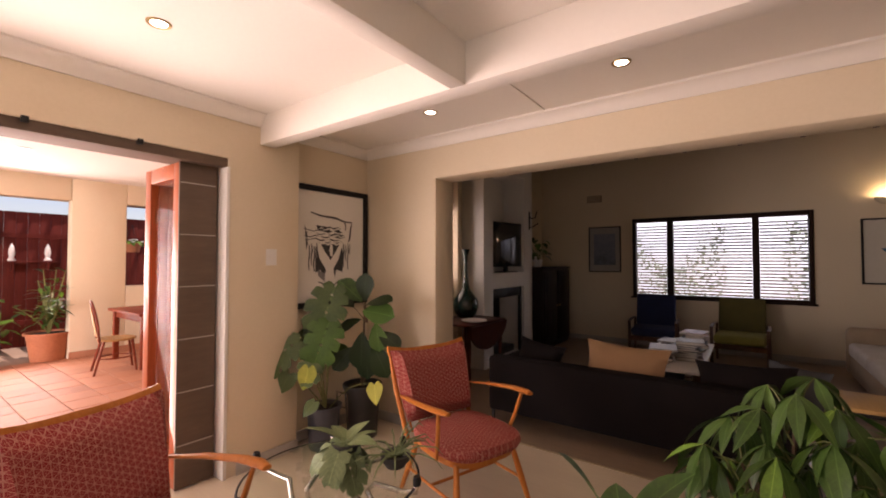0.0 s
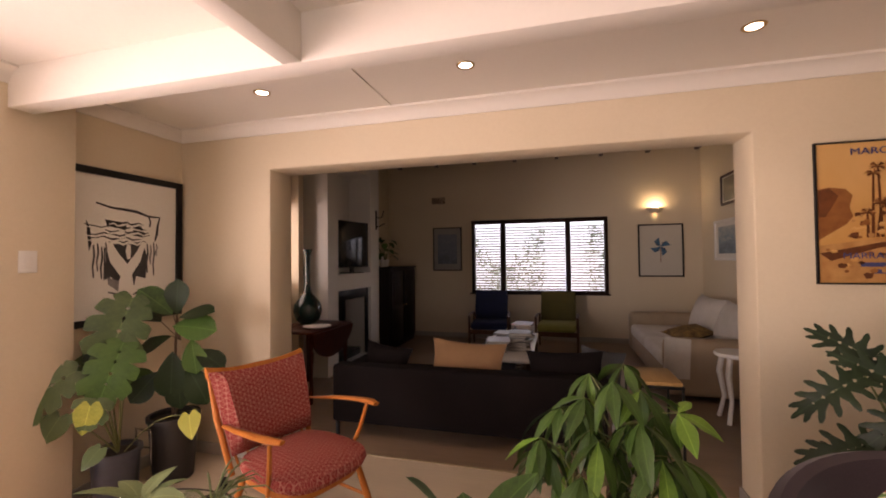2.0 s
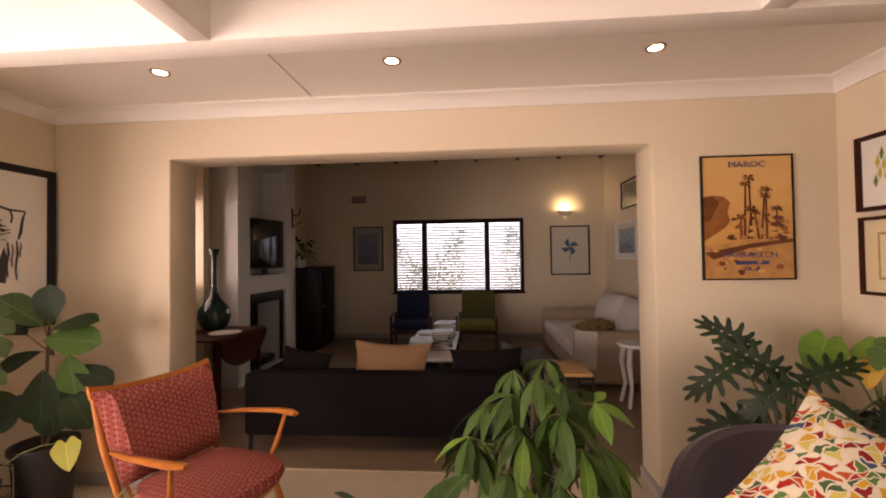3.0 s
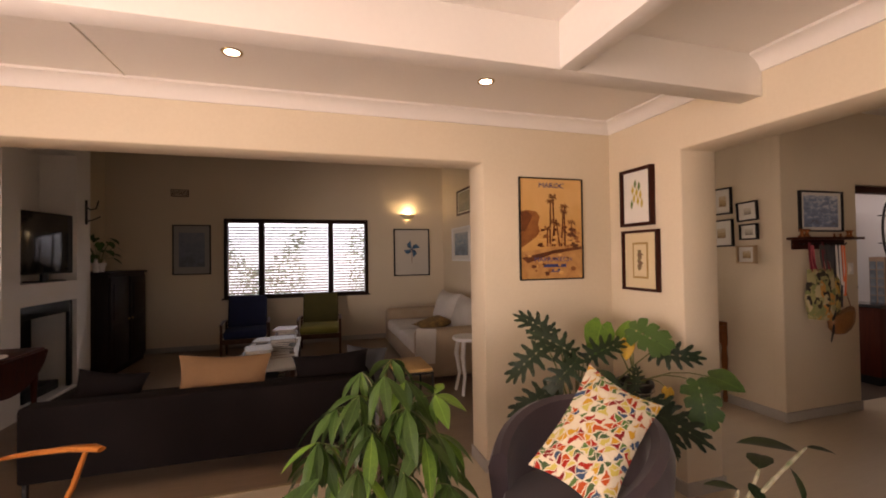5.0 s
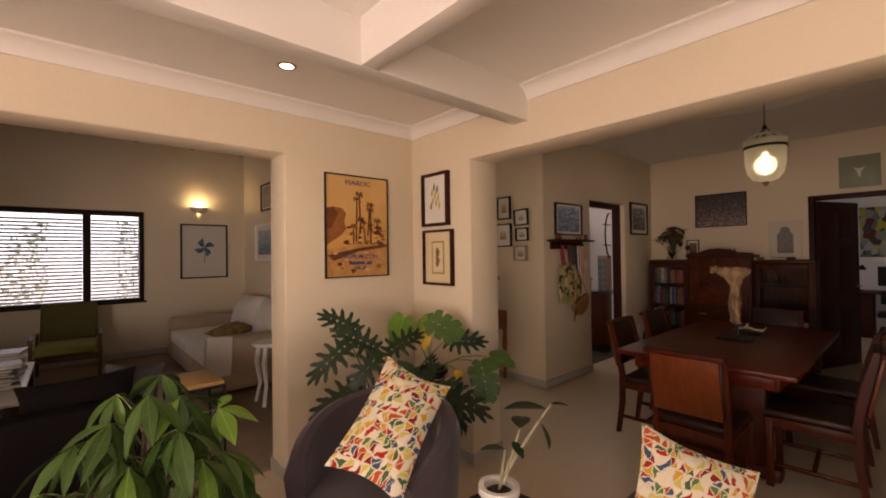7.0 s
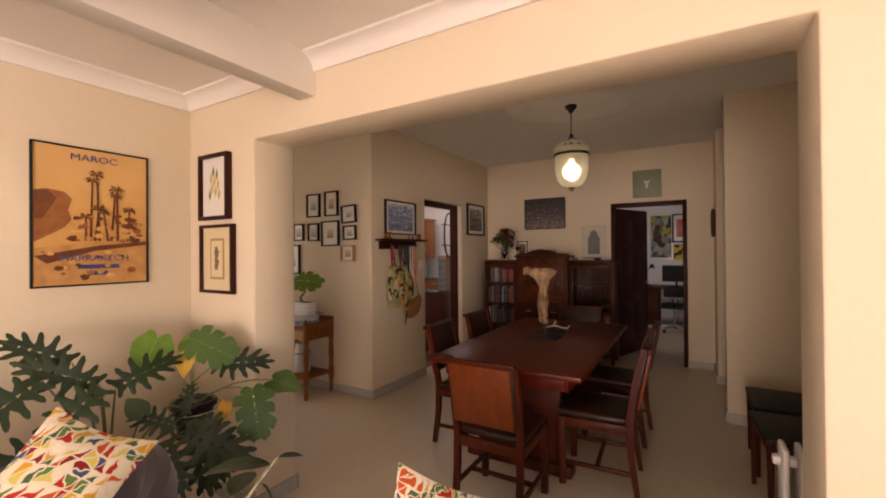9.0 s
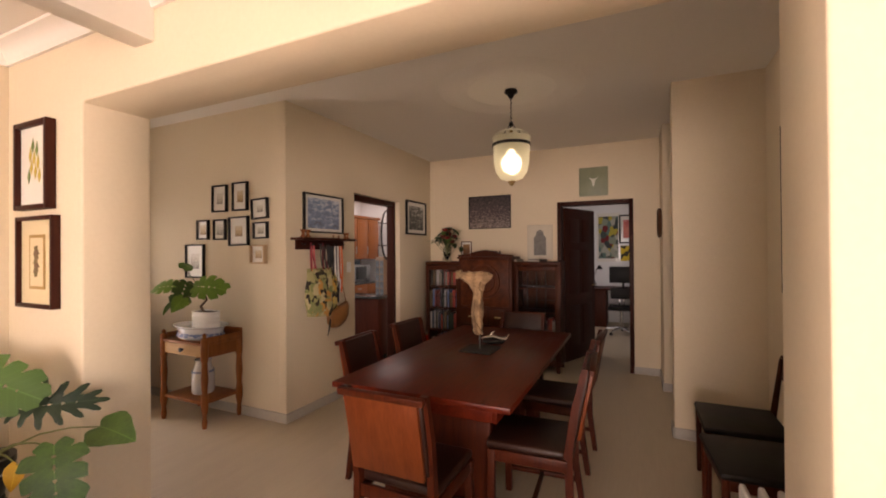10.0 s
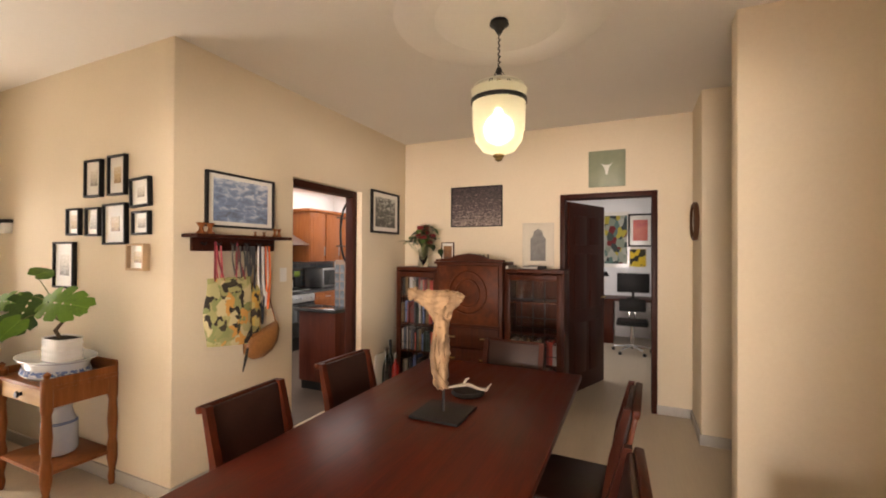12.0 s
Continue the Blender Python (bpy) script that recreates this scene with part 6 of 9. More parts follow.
for x0, x1 in ((-1.01, -0.54), (-0.44, 0.61), (0.71, 1.26)):
    me = None
    for k in range(24):
        z = 0.915 + 0.0485 * k
        if me is None:
            bm = bmesh.new()
            bm_box(bm, (x0, -0.024, -0.0014), (x1, 0.024, 0.0014))
            ob = part("slat", bm, SLAT, win)
            me = ob.data
        else:
            ob = new("slat", me)
            ob.parent = win
        ob.matrix_basis = pose(0, 0.015, z, 30, 0, 0)
sw = tagged(thing("window_2", pose(-2.8, 4.4, 0), "varnished wooden side window", "window"), kind="structure")
part("window_frame", boxes(((0.0, -0.55, 1.15), (0.07, -0.48, 2.2), 0.004), ((0.0, 0.48, 1.15), (0.07, 0.55, 2.2), 0.004), ((0.0, -0.48, 2.13), (0.07, 0.48, 2.2), 0.004), ((0.0, -0.48, 1.15), (0.07, 0.48, 1.22), 0.004)), ORANGEWOOD, sw)
part("pane", boxes(((0.02, -0.48, 1.22), (0.026, 0.48, 2.13))), PANE, sw).visible_shadow = False
part("window_sill", boxes(((0.0, -0.58, 1.12), (0.12, 0.58, 1.15), 0.004)), ORANGEWOOD, sw)

# wall lamp and pictures
wl = thing("wall_lamp", pose(2.07, 8.2, 2.2), "plaster half-bowl wall lamp, lit", "wall lamp")
bm = bmesh.new()
rows = []
for z, r in ((0.0, 0.03), (0.02, 0.08), (0.06, 0.12), (0.10, 0.14), (0.10, 0.13), (0.06, 0.11), (0.03, 0.07)):
    rows.append([bm.verts.new((r * math.cos(math.pi * k / 14), -r * math.sin(math.pi * k / 14) * 0.8, z)) for k in range(15)])
for a, b in zip(rows, rows[1:]):
    for k in range(14):
        bm.faces.new((a[k], a[k + 1], b[k + 1], b[k]))
part("shade", bm, surface("plaster_shade", (0.75, 0.66, 0.5), None, 0.8), wl)
bm = bmesh.new()
bm_lathe(bm, [(0, 0.05), (0.03, 0.06), (0.042, 0.10), (0.034, 0.14), (0, 0.155)], (0, -0.05, 0), 16)
part("bulb", bm, glow("warm_bulb", (1.0, 0.82, 0.45), 40), wl)
lamp("wall_lamp_light", "POINT", 0.9, (1.0, 0.8, 0.5), pose(2.07, 8.06, 2.40), (0.04, 0))
GREYP = landscape("grey_blue_print", (0.10, 0.12, 0.16), (0.16, 0.19, 0.25), (0.2, 0.23, 0.28), 4)
framed("picture", (-1.545, 8.2, 1.66), "-y", 0.56, 0.82, 0.018, 0.03, BLACK, "framed grey-blue abstract print", GREYP, surface("grey_mount", (0.36, 0.35, 0.33), None, 0.6), 0.28)
pw = framed("picture", (2.145, 8.2, 1.58), "-y", 0.69, 0.885, 0.022, 0.03, BLACK, "framed print of a blue paper pinwheel", None, surface("pale_mount", (0.60, 0.56, 0.48), (0.56, 0.52, 0.44), 0.5))
for k in range(4):
    a = math.pi / 2 * k
    q = lambda r, b: (r * math.cos(a + b), 0.06 + r * math.sin(a + b))
    mark(pw, "pinwheel_sail", [(0, 0.06), q(0.16, 0.15), q(0.13, 0.85)], -0.0155, surface("pinwheel_blue", (0.03, 0.09, 0.17), (0.06, 0.16, 0.26), 0.5, bump=0))
    mark(pw, "pinwheel_fold", [(0, 0.06), q(0.13, 0.85), q(0.07, 1.2)], -0.017, surface("pinwheel_navy", (0.02, 0.05, 0.1), (0.02, 0.04, 0.08), 0.5, bump=0))
mark(pw, "pinwheel_stick", [(-0.006, 0.05), (0.006, 0.05), (0.006, -0.2), (-0.006, -0.2)], -0.0145, surface("pinwheel_stick", (0.3, 0.14, 0.08), None, 0.5))
framed("picture", (2.77, 7.10, 1.70), "-x", 0.95, 0.58, 0.035, 0.03, WHITE, "seascape print in a pale frame", landscape("seascape_print", (0.08, 0.13, 0.17), (0.18, 0.26, 0.32), (0.4, 0.42, 0.4), 3))
framed("picture", (2.77, 6.80, 2.40), "-x", 0.95, 0.42, 0.03, 0.03, DARKWOOD, "dark landscape print high on the wall", landscape("dark_landscape_print", (0.05, 0.05, 0.03), (0.12, 0.11, 0.07), (0.2, 0.18, 0.12), 3), border=0.1)
ve = thing("wall_vent", pose(-1.72, 8.2, 2.59), "slatted air brick in the wall", "vent")
part("backing", boxes(((-0.13, -0.008, -0.06), (0.13, -0.001, 0.06), 0.002)), TEAK, ve)
for k in range(5):
    part("slat", boxes(((-0.12, -0.02, -0.05 + 0.022 * k), (0.12, -0.008, -0.04 + 0.022 * k), 0.002)), WALL, ve)
wr = thing("wire_conduit", pose(0, 8.2, 2.55), "thin cable run along the wall", "cable")
bm = bmesh.new()
bm_tube(bm, [(-2.4, -0.006, 0.0), (-1.85, -0.006, 0.01)], 0.005, 6)
part("cable", bm, WALL, wr)

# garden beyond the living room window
# Emissive wall added in place of the blown-out daylight past the shrubs.
structure("backdrop", boxes(((-12, 15, -0.1), (14, 15.1, 7))), glow("garden_backdrop_glow", (0.90, 0.96, 1.0), 1.25), "pale glowing backdrop standing in for the bright distance beyond the garden")
rnd = random.Random(31)
vs, fs = [], []
for k in range(6500):
    x, y = rnd.uniform(-5.5, 5.5), rnd.uniform(11.0, 12.4)
    z = rnd.uniform(-0.1, 2.1 + 0.5 * math.sin(1.3 * x) + 0.4 * math.sin(3.1 * x + 1))
    if 0.15 < x < 1.2 and z > 0.4:
        continue
    c, d, e = Vector((x, y, z)), Vector((rnd.gauss(0, 1), rnd.gauss(0, 1), rnd.gauss(0, 1))).normalized() * 0.075, Vector((rnd.gauss(0, 1), rnd.gauss(0, 1), rnd.gauss(0, 1))).normalized() * 0.03
    i = len(vs)
    vs += [c - d, c + e, c + d, c - e]
    fs.append((i, i + 1, i + 2, i + 3))
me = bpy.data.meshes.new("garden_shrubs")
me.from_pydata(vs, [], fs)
# Leaf colour is paled far past green: the daylight glare is painted in.
me.materials.append(leaf_colour("light_washed_shrub_leaf", (0.55, 0.66, 0.50), (0.34, 0.44, 0.30)))
tagged(new("garden_shrubs", me), "garden shrubs beyond the window, leaf colour paled as if sunlit", "shrub", kind="stuff")

# ---- dining room ----
LEATHER = surface("brown_leather", (0.034, 0.010, 0.005), (0.016, 0.005, 0.003), 0.42, grain=90, stain=5, bump=0.25, spec=0.35)
tbl = thing("dining_table", pose(4.455, 1.345, 0), "long polished mahogany dining table on panelled pedestals", "dining table")
part("tabletop", boxes(((-0.975, -0.515, 0.73), (0.975, 0.515, 0.765), 0.008)), MAHOGX, tbl)
part("apron", boxes(((-0.88, -0.42, 0.64), (0.88, -0.395, 0.73), 0.003), ((-0.88, 0.395, 0.64), (0.88, 0.42, 0.73), 0.003), ((-0.88, -0.395, 0.64), (-0.855, 0.395, 0.73), 0.003), ((0.855, -0.395, 0.64), (0.88, 0.395, 0.73), 0.003)), MAHOGX, tbl)
for s in (-1, 1):
    part("pedestal", boxes(((s * 0.6 - 0.03, -0.30, 0.08), (s * 0.6 + 0.03, 0.30, 0.66), 0.01)), MAHOG, tbl)
    part("foot", boxes(((s * 0.6 - 0.06, -0.38, 0.0), (s * 0.6 + 0.06, 0.38, 0.085), 0.02)), MAHOG, tbl)
part("stretcher", boxes(((-0.58, -0.05, 0.1), (0.58, 0.05, 0.15), 0.01)), MAHOG, tbl)


def dining_chair(m, label):
    """A mahogany chair with a panelled back and leather seat; it faces -y."""
    th = thing("dining_chair", m, label, "chair", "chairs round the dining table")
    for s in (-1, 1):
        bm = bmesh.new()
        pts = [(s * 0.19, 0.24, 0), (s * 0.19, 0.205, 0.25), (s * 0.19, 0.20, 0.46), (s * 0.195, 0.235, 0.7), (s * 0.195, 0.285, 0.90)]
        rows = []
        for (x, y, z), w in zip(pts, (0.015, 0.019, 0.021, 0.018, 0.013)):
            rows.append([bm.verts.new((x + dx * 0.016, y + dy * w, z)) for dx, dy in ((-1, -1), (1, -1), (1, 1), (-1, 1))])
        for a, b in zip(rows, rows[1:]):
            for k in range(4):
                bm.faces.new((a[k], a[(k + 1) % 4], b[(k + 1) % 4], b[k]))
        bm.faces.new(rows[0][::-1]), bm.faces.new(rows[-1])
        part("back_leg", bm, MAHOG, th)
        part("front_leg", boxes(((s * 0.2 - 0.019, -0.215, 0), (s * 0.2 + 0.019, -0.177, 0.43), 0.004)), MAHOG, th)
        part("side_rail", boxes(((s * 0.2 - 0.012, -0.18, 0.37), (s * 0.2 + 0.012, 0.195, 0.43), 0.003)), MAHOG, th)
        part("stretcher", boxes(((s * 0.2 - 0.01, -0.18, 0.13), (s * 0.2 + 0.01, 0.205, 0.155), 0.003)), MAHOG, th)
    part("front_rail", boxes(((-0.182, -0.21, 0.37), (0.182, -0.188, 0.43), 0.003)), MAHOG, th)
    part("back_rail", boxes(((-0.176, 0.19, 0.37), (0.176, 0.212, 0.43), 0.003)), MAHOG, th)
    part("cross_stretcher", boxes(((-0.19, 0.0, 0.13), (0.19, 0.022, 0.155), 0.003)), MAHOG, th)
    bm = bmesh.new()
    bm_box(bm, (-0.21, -0.225, 0.43), (0.21, 0.185, 0.475), 0.018, 3)
    part("seat", bm, LEATHER, th, "dark brown leather seat")
    lean = pose(0, 0.247, 0.53, -11, 0, 0)
    for name, a, b, mt, bev in (("back_panel", (-0.18, -0.008, 0.0), (0.18, 0.012, 0.36), HEADPANEL, 0.004), ("back_pad", (-0.192, -0.034, 0.01), (0.192, -0.008, 0.362), LEATHER, 0.01), ("top_rail", (-0.212, -0.014, 0.345), (0.212, 0.016, 0.375), MAHOG, 0.006)):
        bm = bmesh.new()
        bm_box(bm, a, b, bev)
        for v in bm.verts:
            v.co = lean @ v.co
        part(name, bm, mt, th)
    return th


HEADPANEL = wood("reddish_back_panel_wood", (0.17, 0.042, 0.012), (0.11, 0.024, 0.007), 2, 0.38, coat=0.08)
ch = dining_chair(pose(3.40, 1.28, 0, 0, 0, 90), "mahogany dining chair with leather seat at the table head")
for x, y, r, tx in ((3.97, 0.83, 183, "mahogany dining chair with leather seat, pulled out from the table"), (4.74, 0.84, 178, "mahogany dining chair with leather seat beside the table"), (4.05, 1.80, 2, "mahogany dining chair with leather seat tucked at the table"), (4.72, 1.80, -3, "mahogany dining chair with leather seat tucked at the table"), (5.30, 1.30, -90, "mahogany dining chair with leather seat at the far table end")):
    tagged(copy_thing(ch, pose(x, y, 0, 0, 0, r)), tx)

# driftwood sculpture and a small horn piece on the table
DRIFT = surface("weathered_driftwood", (0.46, 0.29, 0.15), (0.09, 0.05, 0.024), 0.85, grain=26, stain=14, bump=1.0, stretch=(1, 1, 0.3), depth=0.01)
sc = thing("driftwood_sculpture", pose(4.50, 1.345, 0.766), "pale driftwood piece standing on a black square base", "sculpture")
part("base", boxes(((-0.12, -0.12, 0), (0.12, 0.12, 0.012), 0.002)), BLACK, sc)
bm = bmesh.new()
bm_tube(bm, [(0, 0, 0.01), (0, 0, 0.13)], 0.006, 8)
part("rod", bm, BLACKMETAL, sc)
bm = bmesh.new()
stations = ((0.115, 0.026, 0.022, 0.0), (0.15, 0.036, 0.034, 0.004), (0.24, 0.033, 0.032, -0.006), (0.33, 0.037, 0.036, 0.004), (0.40, 0.036, 0.036, 0.0), (0.45, 0.045, 0.042, 0.004), (0.485, 0.064, 0.05, 0.01), (0.515, 0.105, 0.052, 0.02), (0.542, 0.124, 0.046, 0.026), (0.560, 0.112, 0.036, 0.024), (0.566, 0.06, 0.02, 0.02))
rows = []
for k in range(64):
    t = k / 63 * (len(stations) - 1)
    i = min(int(t), len(stations) - 2)
    z, w, d, c = (p + (q - p) * (t - i) for p, q in zip(stations[i], stations[i + 1]))
    ring = []
    for n in range(36):
        a = 2 * math.pi * n / 36
        # ropy ribs that wind up the trunk, and knots
        rib = 1 + 0.28 * math.sin(3 * a + 9 * z) * math.sin(2 * a - 14 * z) + 0.5 * noise.noise(Vector((math.cos(a) * 2.2, math.sin(a) * 2.2, z * 14)))
        p = Vector((0.88 * d * rib * math.cos(a), c + 0.012 + 0.9 * w * rib * math.sin(a), z + 0.016 * noise.noise(Vector((math.cos(a) * 2, math.sin(a) * 2.5, z * 6 + 4)))))
        ring.append(bm.verts.new(p + noise.noise_vector(p * 55) * 0.011))
    rows.append(ring)
for a, b in zip(rows, rows[1:]):
    for k in range(36):
        bm.faces.new((a[k], a[(k + 1) % 36], b[(k + 1) % 36], b[k]))
bm.faces.new(rows[0][::-1]), bm.faces.new(rows[-1])
bm_tube(bm, [(0.0, 0.10, 0.53), (-0.006, 0.135, 0.545), (-0.01, 0.165, 0.555), (0.0, 0.178, 0.52)], [0.034, 0.026, 0.028, 0.012], 9)
bm_tube(bm, [(-0.01, 0.14, 0.55), (-0.012, 0.145, 0.585)], [0.016, 0.008], 7)
bm_tube(bm, [(-0.02, -0.02, 0.13), (-0.04, 0.03, 0.20), (-0.03, 0.045, 0.28), (-0.02, 0.03, 0.40)], [0.014, 0.016, 0.013, 0.012], 7)
part("driftwood", bm, DRIFT, sc, smooth=70)
ho = thing("horn_piece", pose(4.80, 1.34, 0.766, 0, 0, 100), "pale curved horn on a small round dark stand", "ornament")
bm = bmesh.new()
bm_tube(bm, [(0.12, 0, 0.022), (0.06, 0.01, 0.04), (0.0, 0, 0.05), (-0.05, -0.01, 0.03), (-0.10, 0.0, 0.03), (-0.125, 0.0, 0.065)], [0.005, 0.013, 0.018, 0.014, 0.016, 0.004], 9, flat=0.6)
bm_tube(bm, [(0.02, 0, 0.05), (0.01, 0.0, 0.075), (-0.01, 0.0, 0.085)], [0.010, 0.007, 0.003], 8)
part("horn", bm, surface("pale_horn", (0.6, 0.55, 0.46), (0.4, 0.34, 0.26), 0.4), ho)
bm = bmesh.new()
bm_lathe(bm, [(0, 0), (0.085, 0), (0.09, 0.008), (0.08, 0.022), (0, 0.024)], (0, 0, 0), 28)
part("stand", bm, BLACK, ho)

# pendant lantern and ceiling rose
FROST = frosted("etched_pendant_glass", (0.95, 0.94, 0.80))
pen = thing("pendant_lamp", pose(4.99, 1.234, DZ), "etched glass bell pendant lamp on a dark chain, lit", "pendant lamp")
bm = bmesh.new()
bm_lathe(bm, [(0, 0), (0.05, 0), (0.055, -0.02), (0.03, -0.04), (0.012, -0.07), (0, -0.07)], n=20)
part("ceiling_cup", bm, BLACKMETAL, pen)
bm = bmesh.new()
bm_tube(bm, [(0.006 * math.sin(2.3 * k), 0.007 * math.cos(2.3 * k), -0.06 - 0.0115 * k) for k in range(19)], 0.004, 6)
part("twisted_cable", bm, BLACKMETAL, pen)
bm = bmesh.new()
bm_lathe(bm, [(0, -0.262), (0.012, -0.264), (0.02, -0.285), (0.012, -0.30), (0, -0.302)], n=16)
part("hub", bm, BLACKMETAL, pen)
for k in range(3):
    a = radians(120 * k + 30)
    for j in range(7):
        t = (j + 0.5) / 7
        c = Vector(((0.012 + 0.136 * t) * math.cos(a), (0.012 + 0.136 * t) * math.sin(a), -0.29 - 0.155 * t))
        d, e = Vector((math.cos(a) * 0.66, math.sin(a) * 0.66, -0.75)), Vector((-math.sin(a), math.cos(a), 0)) if j % 2 else Vector((math.cos(a) * 0.75, math.sin(a) * 0.75, 0.66))
        bm = bmesh.new()
        bm_tube(bm, [c + d * 0.017 * math.cos(q) + e * 0.006 * math.sin(q) for q in (2 * math.pi * n / 10 for n in range(11))], 0.0022, 5)
        part("chain_link", bm, BLACKMETAL, pen)
bm = bmesh.new()
bm_lathe(bm, [(0.012, -0.325), (0.07, -0.333), (0.135, -0.362), (0.142, -0.368), (0.138, -0.37), (0.07, -0.338), (0.012, -0.329)], n=36, closed=True)
part("smoke_bell", bm, FROST, pen, "clear glass smoke bell above the lamp").visible_shadow = False
bm = bmesh.new()
bm_lathe(bm, [(0.148, -0.45), (0.158, -0.445), (0.158, -0.465), (0.148, -0.468)], n=36, closed=True)
part("ring", bm, BLACKMETAL, pen)
bm = bmesh.new()
bm_lathe(bm, [(0.158, -0.395), (0.152, -0.42), (0.15, -0.455), (0.148, -0.52), (0.146, -0.60), (0.13, -0.68), (0.09, -0.735), (0.03, -0.755), (0.03, -0.751), (0.087, -0.731), (0.126, -0.678), (0.142, -0.60), (0.144, -0.52), (0.146, -0.455), (0.148, -0.42), (0.154, -0.395)], n=40, closed=True)
part("glass_bell", bm, FROST, pen).visible_shadow = False
bm = bmesh.new()
bm_lathe(bm, [(0, -0.75), (0.03, -0.752), (0.032, -0.765), (0.018, -0.775), (0.02, -0.785), (0, -0.795)], n=18)
part("finial", bm, BRASS, pen)
bm = bmesh.new()
bm_lathe(bm, [(0, -0.50), (0.018, -0.50), (0.026, -0.54), (0.028, -0.59), (0.024, -0.65), (0.012, -0.69), (0, -0.70)], n=18)
part("bulb", bm, glow("pendant_bulb", (1.0, 0.88, 0.62), 3.5), pen)
part("bulb_holder", boxes(((-0.012, -0.012, -0.49), (0.012, 0.012, -0.33), 0.003)), BRASS, pen)
lamp("pendant_light", "POINT", 0.75, (1.0, 0.86, 0.62), pose(4.99, 1.234, DZ - 0.61), (0.1, 0))
bm = bmesh.new()
for r, w, h in ((0.48, 0.12, 0.02),):
    bm_lathe(bm, [(r - w, 0.002), (r - w * 0.6, -h * 0.7), (r, -h), (r + w * 0.6, -h * 0.7), (r + w, 0.002)], (4.99, 1.234, DZ), 64)
structure("ceiling_rose", bm, CEIL, "white plaster ceiling rose of one broad soft ring")

# bookcase bureau
BUREAU = wood("figured_walnut_wood", (0.09, 0.02, 0.006), (0.034, 0.008, 0.003), 2, 0.42, scale=0.7)
BURR = surface("burr_walnut_panel", (0.14, 0.036, 0.010), (0.045, 0.010, 0.004), 0.4, grain=22, stain=7, bump=0.05, spec=0.15)
bu = thing("bureau_bookcase", pose(6.97, 2.055, 0), "antique walnut bureau with a bookcase on either side", "bookcase")
for q in (((-0.17, -0.915, 0.08), (0.18, -0.335, 0.12), 0.003), ((-0.17, -0.915, 1.31), (0.19, -0.335, 1.35), 0.004), ((-0.17, -0.915, 0.12), (0.18, -0.885, 1.31), 0.003), ((-0.17, -0.365, 0.12), (0.18, -0.335, 1.31), 0.003), ((0.165, -0.885, 0.12), (0.18, -0.365, 1.31)),
                   ((-0.17, 0.385, 0.08), (0.18, 0.915, 0.12), 0.003), ((-0.17, 0.385, 1.31), (0.19, 0.915, 1.35), 0.004), ((-0.17, 0.885, 0.12), (0.18, 0.915, 1.31), 0.003), ((-0.17, 0.385, 0.12), (0.18, 0.415, 1.31), 0.003), ((0.165, 0.415, 0.12), (0.18, 0.885, 1.31))):
    part("panel", boxes(q), BUREAU, bu)
part("bureau_body", boxes(((-0.24, -0.335, 0.08), (0.18, 0.385, 1.418), 0.006)), BUREAU, bu)
bm = bmesh.new()
bm_plate(bm, [(-0.345, 0), (0.395, 0), (0.395, 0.022), (0.24, 0.03), (0.16, 0.065), (0.025, 0.085), (-0.11, 0.065), (-0.19, 0.03), (-0.345, 0.022)], 0.05, Matrix(((0, 0, 1, -0.24), (1, 0, 0, 0), (0, 1, 0, 1.42), (0, 0, 0, 1))))
part("pediment", bm, BUREAU, bu)
part("fall_front", boxes(((-0.262, -0.30, 0.78), (-0.241, 0.35, 1.38), 0.006)), BURR, bu)
bm = bmesh.new()  # raised oval moulding on the fall front
for ry, rz in ((0.20, 0.20), (0.13, 0.13)):
    bm_tube(bm, [(-0.264, 0.025 + ry * math.cos(q), 1.09 + rz * math.sin(q) * (1.15 if math.sin(q) > 0 else 1.0)) for q in (2 * math.pi * k / 28 for k in range(29))], 0.009, 6)
part("carved_moulding", bm, BURR, bu)
part("cornice", boxes(((-0.275, -0.35, 1.39), (-0.241, 0.40, 1.418), 0.006)), BUREAU, bu)
for k in range(3):
    d = part("drawer", boxes(((-0.258, -0.30, 0.12 + 0.215 * k), (-0.241, 0.35, 0.32 + 0.215 * k), 0.005)), BUREAU, bu)
    for y in (-0.15, 0.2):
        part("pull", boxes(((-0.275, y - 0.04, 0.21 + 0.215 * k), (-0.258, y + 0.04, 0.225 + 0.215 * k), 0.004)), BRASS, d)
for y0, y1 in ((-0.90, -0.35), (0.40, 0.90)):
    d = part("glazed_door", boxes(((-0.19, y0, 0.10), (-0.171, y0 + 0.05, 1.30), 0.004), ((-0.19, y1 - 0.05, 0.10), (-0.171, y1, 1.30), 0.004), ((-0.19, y0 + 0.05, 0.10), (-0.171, y1 - 0.05, 0.16), 0.004), ((-0.19, y0 + 0.05, 1.24), (-0.171, y1 - 0.05, 1.30), 0.004)), BUREAU, bu)
    part("pane", boxes(((-0.182, y0 + 0.05, 0.16), (-0.179, y1 - 0.05, 1.24))), PANE, d).visible_shadow = False
    for k in range(1, 4):
        y = y0 + 0.05 + (y1 - y0 - 0.1) * k / 4
        part("lead_bar", boxes(((-0.188, y - 0.003, 0.16), (-0.176, y + 0.003, 1.24))), BLACKMETAL, d)
    for k in range(1, 6):
        z = 0.16 + 1.08 * k / 6
        part("lead_bar", boxes(((-0.187, y0 + 0.05, z - 0.003), (-0.177, y1 - 0.05, z + 0.003))), BLACKMETAL, d)
    for z in (0.42, 0.72, 1.02):
        part("shelf", boxes(((-0.16, y0 + 0.02, z - 0.01), (0.165, y1 - 0.02, z + 0.01), 0.002)), BUREAU, bu)
